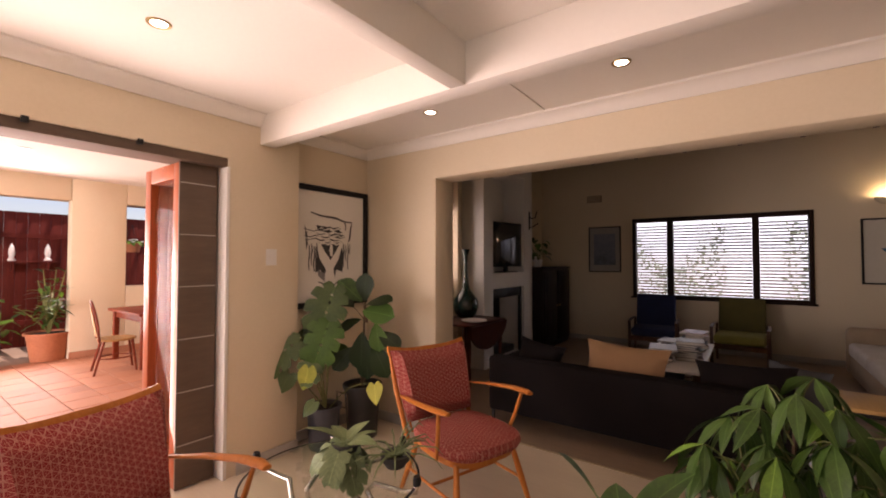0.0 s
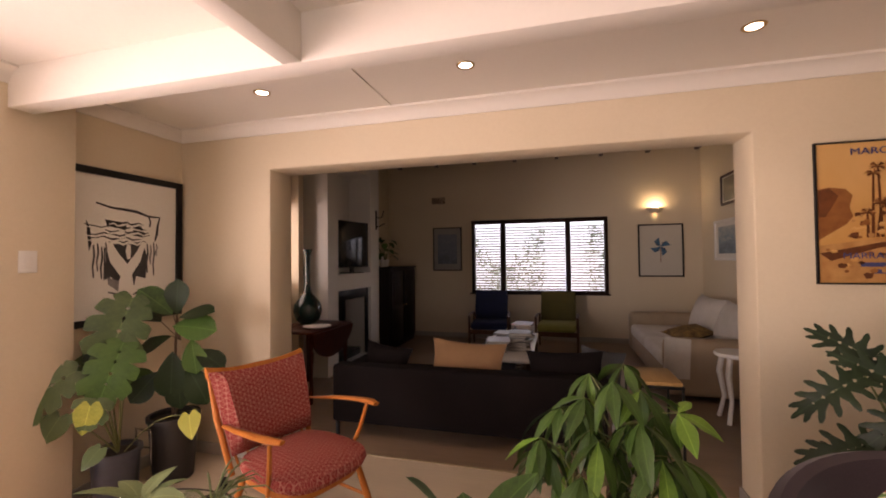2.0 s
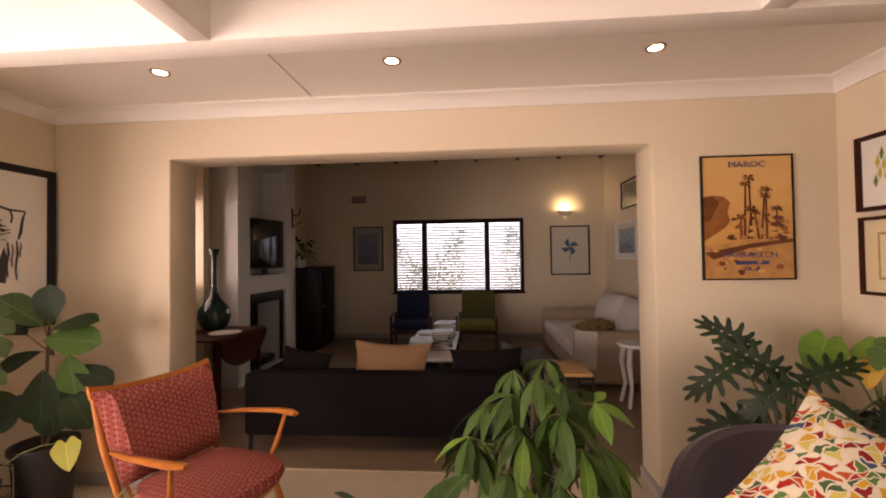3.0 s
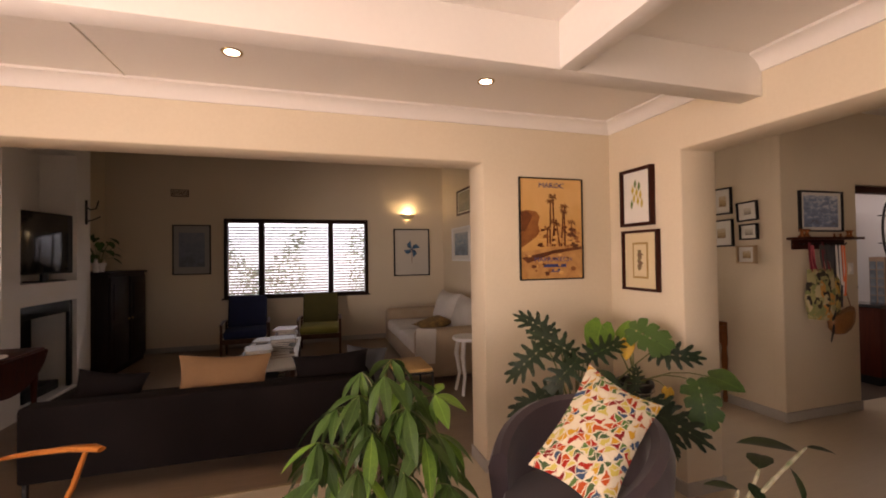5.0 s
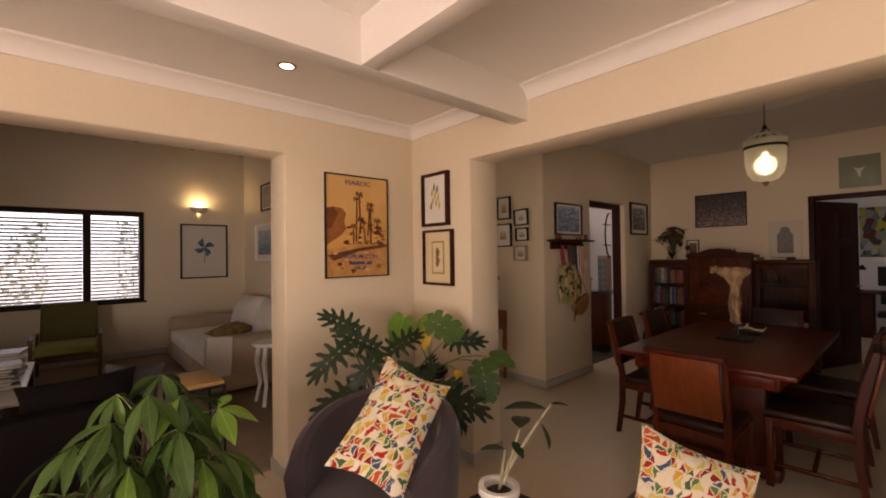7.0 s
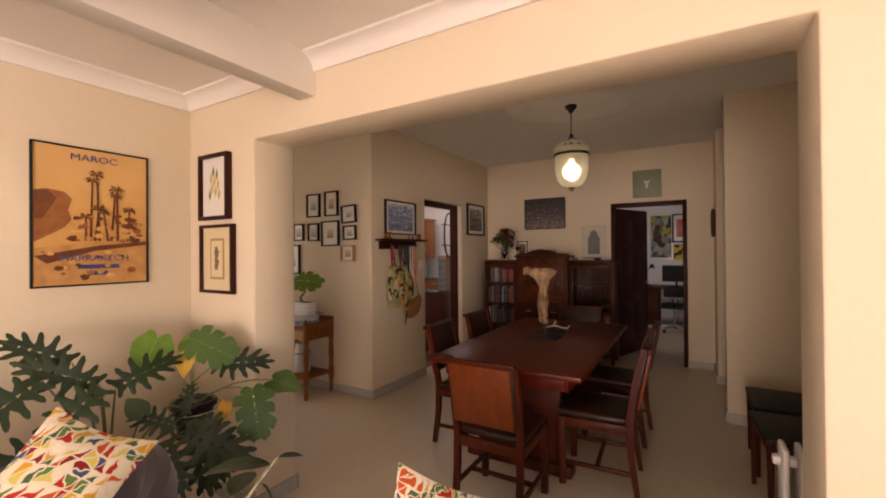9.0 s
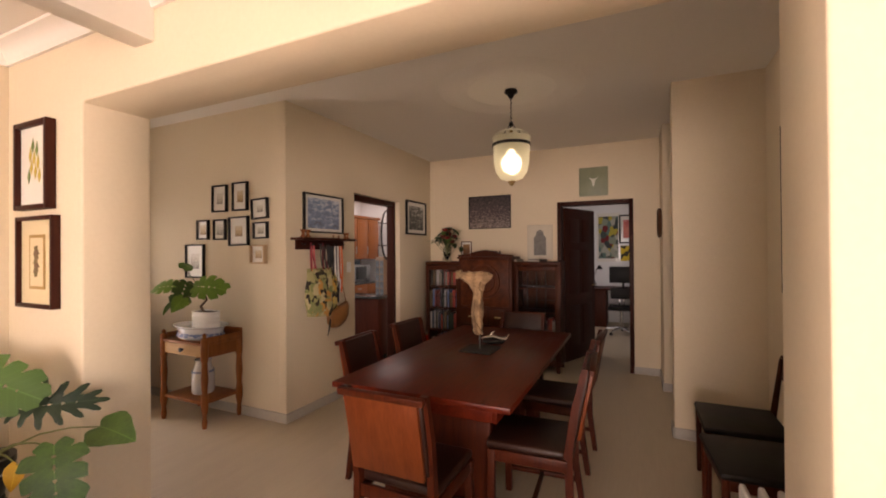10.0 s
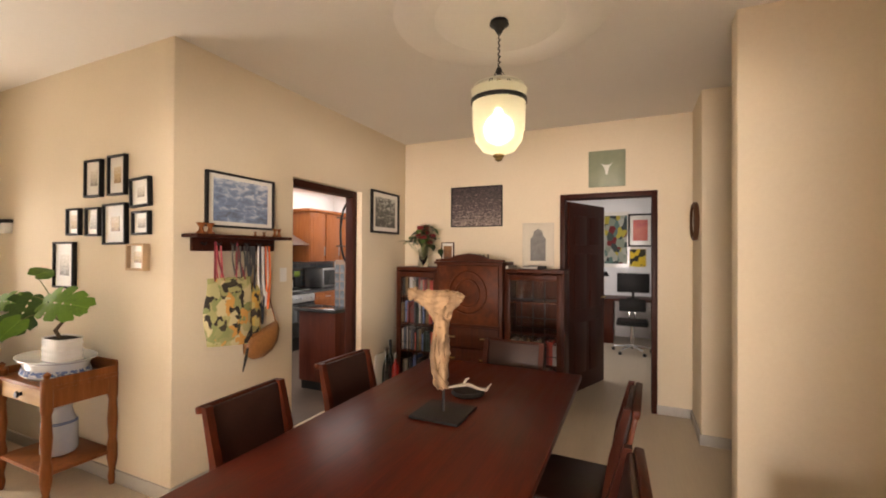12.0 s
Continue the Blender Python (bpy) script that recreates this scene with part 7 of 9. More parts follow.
for x in (-0.16, 0.15):
    for y in (-0.88, -0.36, 0.41, 0.88):
        part("foot", boxes(((x - 0.02, y - 0.02, 0), (x + 0.02, y + 0.02, 0.085), 0.004)), BUREAU, bu)
rnd = random.Random(14)
BOOKCOL = COVERS + [surface("book_spine", c, None, 0.5, grain=40, stain=9, bump=0.02) for c in ((0.5, 0.46, 0.38), (0.1, 0.16, 0.34), (0.42, 0.06, 0.04), (0.58, 0.55, 0.5))]
for side, zs in ((1, (0.12, 0.43, 0.73, 1.03)), (-1, (0.12, 0.43))):
    for z in zs:
        y = 0.44 if side > 0 else -0.86
        end = y + (0.40 if side > 0 else 0.44)
        while y < end:
            w, h = rnd.uniform(0.018, 0.045), rnd.uniform(0.17, 0.25)
            book(pose(6.90 + rnd.uniform(-0.01, 0.02), 2.055 + y + w / 2, z + h / 2 + 0.001, 0, 0, 0) @ pose(0, -w / 2, 0, -90, 0, 0) @ Matrix.Identity(4), 0.15, h, w, BOOKCOL[rnd.randrange(12)], "books in the bookcase")
            y += w + 0.002
for k in range(7):
    g = thing("glass_tumbler", pose(6.90 + 0.05 * (k % 2), 1.24 + 0.055 * k, 0.731 if k < 4 else 1.031), "small glass standing in the bookcase", "glass", "glassware in the bookcase")
    bm = bmesh.new()
    bm_lathe(bm, [(0, 0), (0.022, 0), (0.026, 0.09), (0.024, 0.09), (0.02, 0.006), (0, 0.006)], n=14)
    part("body", bm, PANE, g)

# upright things on the floor beside the bookcase
for x, y, h, r, tone, lid, words in ((6.52, 2.93, 0.50, 0.036, (0.012, 0.012, 0.014), CHROME, "black bottle with a silver cap beside the bookcase"), (6.60, 2.86, 0.44, 0.034, (0.35, 0.012, 0.010), CHROME, "red bottle with a silver cap beside the bookcase"), (6.64, 2.95, 0.56, 0.034, (0.010, 0.014, 0.012), BLACK, "dark wine bottle standing beside the bookcase")):
    bt = thing("bottle", pose(x, y, 0), words, "bottle", "bottles beside the bookcase")
    bm = bmesh.new()
    bm_lathe(bm, [(0, 0), (r * 1.1, 0), (r * 1.15, 0.01), (r * 1.15, h * 0.62), (r * 0.9, h * 0.70), (r * 0.42, h * 0.78), (r * 0.4, h * 0.9), (0, h * 0.9)], n=20)
    part("body", bm, surface("bottle_glass", tone, None, 0.15, bump=0.02, coat=0.4), bt)
    bm = bmesh.new()
    bm_lathe(bm, [(0, h * 0.86), (r * 0.5, h * 0.86), (r * 0.5, h), (0, h)], n=16)
    part("cap", bm, lid, bt)
mg = thing("magazine", pose(6.42, 2.99, 0, 8, 0, 0), "white magazine leaning upright against the wall", "magazine")
part("cover", boxes(((-0.1, -0.006, 0.0), (0.1, 0.006, 0.47), 0.002)), PAPER, mg)

# things on the bureau
fv = thing("flower_vase", pose(6.93, 2.70, 1.351), "glass vase of dark red flowers and greenery", "vase")
bm = bmesh.new()
bm_lathe(bm, [(0, 0), (0.06, 0), (0.065, 0.01), (0.05, 0.12), (0.062, 0.2), (0.058, 0.2), (0.045, 0.12), (0, 0.012)], n=20)
part("vase", bm, glass("smoky_vase_glass", (0.8, 0.85, 0.8), 0.05), fv)
rnd = random.Random(17)
BLOOM = surface("dark_red_petal", (0.22, 0.012, 0.014), (0.10, 0.006, 0.008), 0.7, grain=50, stain=10)
for k in range(30):
    a, r = rnd.uniform(0, 360), rnd.uniform(0.02, 0.22)
    tip = (r * math.cos(radians(a)) * 0.7, r * math.sin(radians(a)), rnd.uniform(0.28, 0.5) - r * 0.4)
    add_stem(fv, (0, 0, 0.05), tip, 0.003, 0.02)
    if k % 4 == 0:
        bm = bmesh.new()
        bm_lathe(bm, [(0, -0.02), (0.025, -0.01), (0.04, 0.012), (0.03, 0.03), (0.012, 0.035), (0, 0.028)], tip, 10)
        part("bloom", bm, BLOOM, fv)
    for j in range(3):
        add_leaf(fv, "oval_deep" if j else "oval", tip, a + 90 * j, rnd.uniform(-40, 30), 0.105)
framed("picture", (7.168, 2.50, 1.50), "-x", 0.16, 0.26, 0.012, 0.02, DARKWOOD, "small dark picture behind the flowers", landscape("dark_print", (0.05, 0.03, 0.02), (0.2, 0.08, 0.03), (0.3, 0.16, 0.06), 4))
ca = thing("figure_row", pose(6.97, 2.09, 1.422), "row of small black metal figures on the bureau", "ornament")
bm = bmesh.new()
bm_box(bm, (-0.02, -0.16, 0), (0.02, 0.16, 0.014), 0.003)
for k in range(7):
    bm_lathe(bm, [(0, 0.012), (0.012, 0.012), (0.009, 0.045), (0.014, 0.05), (0.005, 0.06), (0.009, 0.07), (0, 0.08)], (0, -0.14 + 0.047 * k, 0), 8)
part("figures", bm, BLACKMETAL, ca)
framed("picture", (7.168, 1.46, 1.60), "-x", 0.33, 0.46, 0.006, 0.012, surface("cream_edge", (0.6, 0.54, 0.44)), "cream card with a grey building drawing on the bureau", None, surface("cream_card", (0.62, 0.56, 0.45), (0.58, 0.52, 0.41), 0.7))
TOWER = surface("grey_wash", (0.25, 0.24, 0.22), (0.16, 0.15, 0.14), 0.7, grain=40, stain=14, bump=0)
tw = thing("drawn_building", pose(7.168, 1.46, 1.60, 0, 0, -90), "grey drawing of a tall building", "picture")
mark(tw, "drawn_tower", [(-0.08, -0.17), (0.08, -0.17), (0.08, 0.06), (0.05, 0.10), (0.045, 0.14), (0.0, 0.17), (-0.045, 0.14), (-0.05, 0.10), (-0.08, 0.06)], -0.0075, TOWER)
for z, x0, w, h in ((1.352, 1.75, 0.2, 0.02), (1.352, 1.45, 0.24, 0.016)):
    book(pose(6.95, x0, z, 0, 0, 80), 0.16, w, 0.03, COVERS[5 if h < 0.02 else 4], "papers on the bureau")

# wall pictures of the dining room
framed("picture", (FX, 2.155, 2.03), "-x", 0.61, 0.455, 0.012, 0.02, BLACK, "dark photograph of a crowd in a thin black frame", landscape("crowd_photograph", (0.015, 0.012, 0.018), (0.07, 0.05, 0.05), (0.36, 0.29, 0.25), 13, 2, -0.5), border=0.0)
ga = thing("glass_plaque", pose(FX, 0.785, 2.35, 0, 0, -90), "square green glass plaque with a pale bull head", "wall plaque")
part("plate", boxes(((-0.17, -0.03, -0.18), (0.17, -0.012, 0.18), 0.006)), surface("green_fused_glass", (0.27, 0.29, 0.19), (0.21, 0.23, 0.15), 0.4, grain=14, stain=4, bump=0.1, spec=0.3), ga)
mark(ga, "bull_head", [(-0.055, 0.055), (-0.02, 0.035), (0.02, 0.035), (0.055, 0.055), (0.022, 0.01), (0.008, -0.06), (-0.008, -0.06), (-0.022, 0.01)], -0.0305, surface("pale_enamel", (0.7, 0.68, 0.6)))
part("spacers", boxes(((-0.12, -0.012, 0.1), (-0.1, -0.001, 0.12)), ((0.1, -0.012, 0.1), (0.12, -0.001, 0.12)), ((-0.12, -0.012, -0.12), (-0.1, -0.001, -0.1)), ((0.1, -0.012, -0.12), (0.12, -0.001, -0.1))), CHROME, ga)
framed("picture", (6.705, KY, 1.95), "-y", 0.56, 0.46, 0.022, 0.03, BLACK, "black and white photograph in a black frame", landscape("white_river_photograph", (0.02, 0.02, 0.02), (0.10, 0.10, 0.09), (0.6, 0.6, 0.56), 5, 2, 0.4), border=0.22)
framed("picture", (4.825, KY, 1.86), "-y", 0.56, 0.37, 0.014, 0.03, BLACK, "framed photograph of a blue rocky seashore", landscape("seashore_photograph", (0.10, 0.11, 0.13), (0.20, 0.27, 0.42), (0.72, 0.74, 0.76), 5, 2, 0.35), border=0.16)
pn = framed("painting", (4.23, -0.57, 1.74), "+y", 1.40, 1.06, 0.004, 0.035, BLACK, "large dark painting of water below a treeline", landscape("dark_water_painting", (0.02, 0.024, 0.028), (0.06, 0.066, 0.072), (0.2, 0.205, 0.21), 4, 2, 0.5), border=0.0)
mark(pn, "painted_sky", [(-0.69, 0.24), (0.69, 0.24), (0.69, 0.52), (-0.69, 0.52)], -0.0182, surface("painted_grey_sky", (0.14, 0.145, 0.15), (0.09, 0.095, 0.1), 0.5, grain=8, stain=3, bump=0.1))
rnd = random.Random(52)
for k in range(40):
    x, h, w = -0.66 + 0.034 * k, rnd.uniform(0.03, 0.12), rnd.uniform(0.02, 0.035)
    mark(pn, "painted_tree", [(x - w, 0.18), (x + w, 0.18), (x + w * 0.7, 0.22 + h * 0.4), (x + w * 0.2, 0.23 + h), (x - w * 0.5, 0.22 + h * 0.5)], -0.02 - 0.00003 * k, surface("painted_treeline", (0.02, 0.023, 0.026), (0.012, 0.014, 0.016), 0.6, bump=0) if k == 0 else bpy.data.materials["painted_treeline"])
ck = thing("wall_clock", pose(6.86, 0.05, 1.79, 0, 0, 180), "round wall clock with a dark rim", "clock")
bm = bmesh.new()
bm_lathe(bm, [(0.13, 0.001), (0.16, 0.001), (0.165, 0.03), (0.145, 0.04), (0.13, 0.03)], n=36, closed=True)
for v in bm.verts:
    v.co = Vector((v.co.x, -v.co.z, v.co.y))
part("rim", bm, TEAK, ck)
bm = bmesh.new()
bm_lathe(bm, [(0, 0.02), (0.131, 0.02)], n=36)
for v in bm.verts:
    v.co = Vector((v.co.x, -v.co.z, v.co.y))
part("dial", bm, PAPER, ck)
part("clock_pointers", boxes(((-0.004, -0.026, -0.02), (0.004, -0.022, 0.09)), ((-0.02, -0.029, -0.004), (0.06, -0.026, 0.004))), BLACK, ck)

# nine small pictures in the hall
SKETCH = [landscape("small_sketch", (0.2, 0.18, 0.15), (0.5, 0.45, 0.36), (0.66, 0.62, 0.54), 6), landscape("small_brown_print", (0.25, 0.15, 0.06), (0.5, 0.36, 0.18), (0.62, 0.54, 0.4), 5)]
for k, (y, z, w, h, b, tilt) in enumerate(((3.895, 2.005, 0.2, 0.255, 0.55, 0.5), (3.62, 2.01, 0.195, 0.265, 0.55, 0), (3.37, 1.885, 0.2, 0.185, 0.6, -3), (4.135, 1.715, 0.165, 0.19, 0.4, 0), (3.895, 1.71, 0.165, 0.195, 0.4, 0), (3.64, 1.69, 0.255, 0.27, 0.6, -1), (3.36, 1.69, 0.175, 0.15, 0.5, -1), (3.38, 1.475, 0.18, 0.17, 0.5, 0), (4.255, 1.41, 0.27, 0.33, 0.5, 0))):
    framed("picture", (4.345, y, z), "-x", w, h, 0.014, 0.045 if k == 7 else 0.03, surface("pale_beech", (0.55, 0.38, 0.22)) if k == 7 else BLACK, "small sketch in a pale wooden box frame" if k == 7 else "small framed sketch in a thin black frame", SKETCH[k % 2], PAPER, b, tilt, "small pictures in the hall")

# peg shelf with bags
sh = thing("peg_shelf", pose(4.78, KY, 1.60), "dark wooden wall shelf with hooks below", "shelf")
part("shelf_board", boxes(((-0.385, -0.15, 0.0), (0.385, -0.001, 0.022), 0.004)), DARKWOOD, sh)
part("back_board", boxes(((-0.33, -0.025, -0.085), (0.33, -0.001, 0.0), 0.004)), DARKWOOD, sh)
for k in range(6):
    bm = bmesh.new()
    x = -0.27 + 0.108 * k
    bm_tube(bm, [(x, -0.024, -0.03), (x, -0.06, -0.045), (x, -0.075, -0.03)], 0.006, 6)
    part("hook", bm, BLACKMETAL, sh)
BAGP = patchwork("jungle_print_cotton", [(0.025, 0.018, 0.012), (0.30, 0.30, 0.12), (0.42, 0.38, 0.18), (0.36, 0.34, 0.14), (0.03, 0.022, 0.015), (0.60, 0.30, 0.07), (0.24, 0.27, 0.10), (0.55, 0.47, 0.26), (0.05, 0.04, 0.02)], 17, (1.3, 1, 0.75), warp=0.09)
bag = thing("tote_bag", pose(4.675, KY - 0.085, 1.42), "jungle-print cotton tote bag hanging from a hook", "bag")
bm = bmesh.new()
rows = []
for j in range(9):
    v = j / 8
    w, d = 0.165 + 0.02 * math.sin(3 * v), 0.012 + 0.045 * math.sin(math.pi * min(1, v * 0.9)) * v ** 0.5
    rows.append([bm.verts.new((w * math.cos(a) + 0.008 * math.sin(9 * v + 2 * a), d * math.sin(a), -0.08 - 0.45 * v - 0.02 * math.cos(a) * v)) for a in (2 * math.pi * k / 20 for k in range(20))])
for a, b in zip(rows, rows[1:]):
    for k in range(20):
        bm.faces.new((a[k], a[(k + 1) % 20], b[(k + 1) % 20], b[k]))
bm.faces.new(rows[-1])
part("body", bm, BAGP, bag)
for x in (-0.1, 0.06):
    bm = bmesh.new()
    bm_tube(bm, [(x - 0.02, -0.01, -0.1), (x, 0.015, 0.02), (x + 0.005, 0.02, 0.155), (x + 0.03, 0.015, 0.02), (x + 0.05, -0.01, -0.1)], 0.01, 6, flat=0.35)
    part("strap", bm, surface("burgundy_strap", (0.2, 0.02, 0.03), None, 0.8), bag)
bag2 = thing("cloth_bag", pose(4.85, KY - 0.07, 1.2), "yellow flower-print cloth bag behind the tote", "bag")
bm = bmesh.new()
bm_cushion(bm, 0.19, 0.36, 0.07, pose(0, 0, -0.1, 90, 0, 0))
part("body", bm, patchwork("flower_print_cotton", [(0.55, 0.33, 0.06), (0.5, 0.4, 0.14), (0.04, 0.03, 0.02), (0.6, 0.42, 0.1), (0.3, 0.28, 0.1)], 20, (1, 1, 1), warp=0.08), bag2)
bm = bmesh.new()
bm_tube(bm, [(0.0, 0, 0.06), (-0.01, 0.02, 0.2), (-0.01, 0.03, 0.37)], 0.008, 6, flat=0.4)
part("strap", bm, BLACK, bag2)
pb = thing("leather_pouch", pose(4.945, KY - 0.075, 0.90), "tan leather shoulder pouch with a rounded base on a hook", "bag")
bm = bmesh.new()
out = [(-0.15, 0.0), (0.14, 0.09), (0.155, 0.04), (0.14, -0.05), (0.08, -0.12), (0.0, -0.155), (-0.08, -0.15), (-0.14, -0.10)]
rows = []
for f, y in ((0.9, 0.03), (1.0, 0.012), (1.0, -0.012), (0.9, -0.035), (0.55, -0.045)):
    rows.append([bm.verts.new((x * f, y, (z + 0.03) * f - 0.03)) for x, z in out])
for a, b in zip(rows, rows[1:]):
    for k in range(len(out)):
        bm.faces.new((a[k], a[(k + 1) % len(out)], b[(k + 1) % len(out)], b[k]))
bm.faces.new(rows[0][::-1]), bm.faces.new(rows[-1])
part("body", bm, surface("tan_leather", (0.30, 0.13, 0.035), (0.18, 0.07, 0.02), 0.45, grain=60, stain=6), pb, smooth=60)
for x0, z0 in ((0.135, 0.08), (-0.13, 0.0)):
    bm = bmesh.new()
    bm_tube(bm, [(x0, 0, z0), (x0 * 0.6, 0.02, 0.3), (0.02, 0.03, 0.655)], 0.005, 6)
    part("strap", bm, surface("tan_strap", (0.22, 0.09, 0.03), None, 0.5), pb)
bm = bmesh.new()
bm_tube(bm, [(-0.13, -0.02, -0.05), (-0.15, -0.025, -0.12), (-0.17, -0.02, -0.21)], [0.008, 0.01, 0.004], 6)
part("tassel", bm, BLACK, pb)
for k, (x, c, L) in enumerate(((4.86, (0.03, 0.03, 0.03), 0.46), (4.90, (0.02, 0.02, 0.022), 0.54), (4.93, (0.7, 0.68, 0.62), 0.40), (4.95, (0.02, 0.022, 0.03), 0.56), (4.975, (0.6, 0.58, 0.54), 0.44), (5.0, (0.75, 0.14, 0.02), 0.46), (4.60, (0.45, 0.08, 0.09), 0.3), (4.78, (0.05, 0.045, 0.04), 0.25), (4.72, (0.06, 0.05, 0.04), 0.2), (4.84, (0.04, 0.04, 0.04), 0.22))):
    rb = thing("lanyard", pose(x, KY - 0.07, 1.55), "ribbon lanyard hanging from the peg shelf", "lanyard", "lanyards on the peg shelf")
    bm = bmesh.new()
    bm_tube(bm, [(-0.015, 0, 0), (-0.022, -0.01, -L * 0.5), (0.0, -0.01, -L), (0.024, -0.005, -L * 0.5), (0.015, 0, 0)], 0.009, 6, flat=0.3)
    part("ribbon", bm, surface("ribbon", c, None, 0.7, grain=60, stain=9), rb)
for x, r, h in ((4.47, 0.03, 0.07), (4.53, 0.03, 0.07), (5.06, 0.02, 0.06), (5.1, 0.02, 0.06), (4.88, 0.012, 0.03), (4.96, 0.015, 0.03)):
    o = thing("trinket", pose(x, KY - 0.08, 1.623), "small wooden trinket on the shelf", "ornament", "trinkets on the shelf")
    bm = bmesh.new()
    bm_lathe(bm, [(0, 0), (r, 0), (r, h * 0.1), (r * 0.5, h * 0.3), (r * 0.4, h * 0.6), (r * 0.8, h * 0.9), (r, h), (0, h)], n=12)
    part("body", bm, PINE, o)

# washstand with plant in the hall
ws = thing("washstand", pose(4.155, 3.91, 0), "antique pine washstand with a drawer and lower shelf", "washstand")
part("top_board", boxes(((-0.19, -0.30, 0.70), (0.19, 0.30, 0.722), 0.004)), PINE, ws)
part("gallery", boxes(((0.172, -0.30, 0.722), (0.188, 0.30, 0.80), 0.004), ((-0.17, -0.30, 0.722), (0.172, -0.286, 0.77), 0.004), ((-0.17, 0.286, 0.722), (0.172, 0.30, 0.77), 0.004)), PINE, ws)
part("apron", boxes(((-0.16, -0.28, 0.59), (0.17, -0.26, 0.70), 0.003), ((-0.16, 0.26, 0.59), (0.17, 0.28, 0.70), 0.003), ((0.15, -0.26, 0.59), (0.17, 0.26, 0.70), 0.003)), PINE, ws)
d = part("drawer", boxes(((-0.178, -0.255, 0.60), (-0.155, 0.255, 0.695), 0.004)), wood("pale_pine_drawer", (0.55, 0.36, 0.18), (0.42, 0.25, 0.11), 1, 0.45), ws)
bm = bmesh.new()
bm_lathe(bm, [(0, 0), (0.012, 0), (0.01, 0.012), (0.022, 0.02), (0.018, 0.03), (0, 0.032)], n=12)
for v in bm.verts:
    v.co = Vector((-0.178 - v.co.z, v.co.x, 0.648 + v.co.y))
part("knob", bm, BLACKMETAL, d)
part("shelf", boxes(((-0.18, -0.28, 0.20), (0.18, 0.28, 0.222), 0.004)), PINE, ws)
for x in (-0.17, 0.17):
    for y in (-0.275, 0.275):
        bm = bmesh.new()
        bm_lathe(bm, [(0, 0), (0.017, 0), (0.024, 0.05), (0.017, 0.1), (0.03, 0.17), (0.03, 0.25), (0.022, 0.3), (0.03, 0.42), (0.022, 0.55), (0.03, 0.58), (0.03, 0.76 if x < 0 else 0.70), (0.012, 0.77 if x < 0 else 0.70), (0.02, 0.79 if x < 0 else 0.70), (0, 0.81 if x < 0 else 0.70)], (x, y, 0), 12)
        part("leg", bm, PINE, ws)
CHINA = surface("blue_white_china", (0.66, 0.67, 0.68), (0.56, 0.58, 0.62), 0.2, grain=20, stain=8, bump=0.02, coat=0.5)
BLUEBAND = patchwork("blue_transfer_band", [(0.6, 0.62, 0.66), (0.1, 0.16, 0.36), (0.55, 0.58, 0.64), (0.16, 0.22, 0.42)], 70)
tu = thing("china_tureen", pose(4.14, 3.90, 0.723), "oval blue and white china foot bath on the washstand", "dish")
bm = bmesh.new()
bm_lathe(bm, [(0, 0), (0.19, 0), (0.215, 0.02), (0.20, 0.06), (0.215, 0.10), (0.25, 0.115), (0.25, 0.122), (0.2, 0.108), (0, 0.10)], n=36, sx=0.72, sy=1.15)
part("body", bm, CHINA, tu)
bm = bmesh.new()
bm_lathe(bm, [(0.216, 0.025), (0.205, 0.058)], n=36, sx=0.725, sy=1.155)
part("blue_band", bm, BLUEBAND, tu)
hp = thing("potted_plant", pose(4.14, 3.83, 0.828), "split-leaf plant in a ribbed white ceramic trough", "plant")
bm = bmesh.new()
rows = []
for j in range(15):
    z = 0.14 * j / 14
    f = 1 + 0.03 * math.cos(2 * math.pi * j / 3.5)
    rows.append([bm.verts.new((0.075 * f * math.copysign(abs(math.cos(a)) ** 0.6, math.cos(a)), 0.13 * f * math.copysign(abs(math.sin(a)) ** 0.6, math.sin(a)), z)) for a in (2 * math.pi * k / 28 for k in range(28))])
for a, b in zip(rows, rows[1:]):
    for k in range(28):
        bm.faces.new((a[k], a[(k + 1) % 28], b[(k + 1) % 28], b[k]))
bm.faces.new(rows[0][::-1])
part("trough", bm, WHITE, hp)
bm = bmesh.new()
bm_plate(bm, [(0.07 * math.copysign(abs(math.cos(a)) ** 0.6, math.cos(a)), 0.125 * math.copysign(abs(math.sin(a)) ** 0.6, math.sin(a))) for a in (2 * math.pi * k / 24 for k in range(24))], 0.01, pose(0, 0, 0.12))
part("soil", bm, SOIL, hp)
bm = bmesh.new()
bm_tube(bm, [(0, 0.02, 0.12), (-0.02, 0.04, 0.18), (0.0, -0.01, 0.24), (-0.02, 0.0, 0.33)], [0.012, 0.012, 0.01, 0.006], 8)
part("stem", bm, BARK, hp)
leafy(hp, (-0.01, 0.01, 0.24), (((-0.08, 0.04, 0.36), "monstera_fresh", -83, 6, 0.25, 52), ((-0.10, 0.12, 0.40), "monstera", -142, -46, 0.20, -28), ((-0.03, 0.27, 0.52), "heart_fresh", 24, 20, 0.15, 36), ((-0.19, 0.03, 0.27), "heart_fresh", -168, -39, 0.15, -42), ((-0.15, 0.19, 0.36), "monstera_fresh", 115, 10, 0.2, -37), ((-0.1, 0.26, 0.24), "heart_fresh", 120, -40, 0.18, 0)), 0.004, 0.04)
ju = thing("china_jug", pose(4.16, 3.90, 0.223), "white china jug with blue rings on the lower shelf", "jug")
bm = bmesh.new()
bm_lathe(bm, [(0, 0), (0.085, 0), (0.095, 0.02), (0.092, 0.18), (0.07, 0.24), (0.062, 0.28), (0.07, 0.30), (0.064, 0.30), (0.055, 0.27), (0, 0.05)], n=28)
part("body", bm, CHINA, ju)
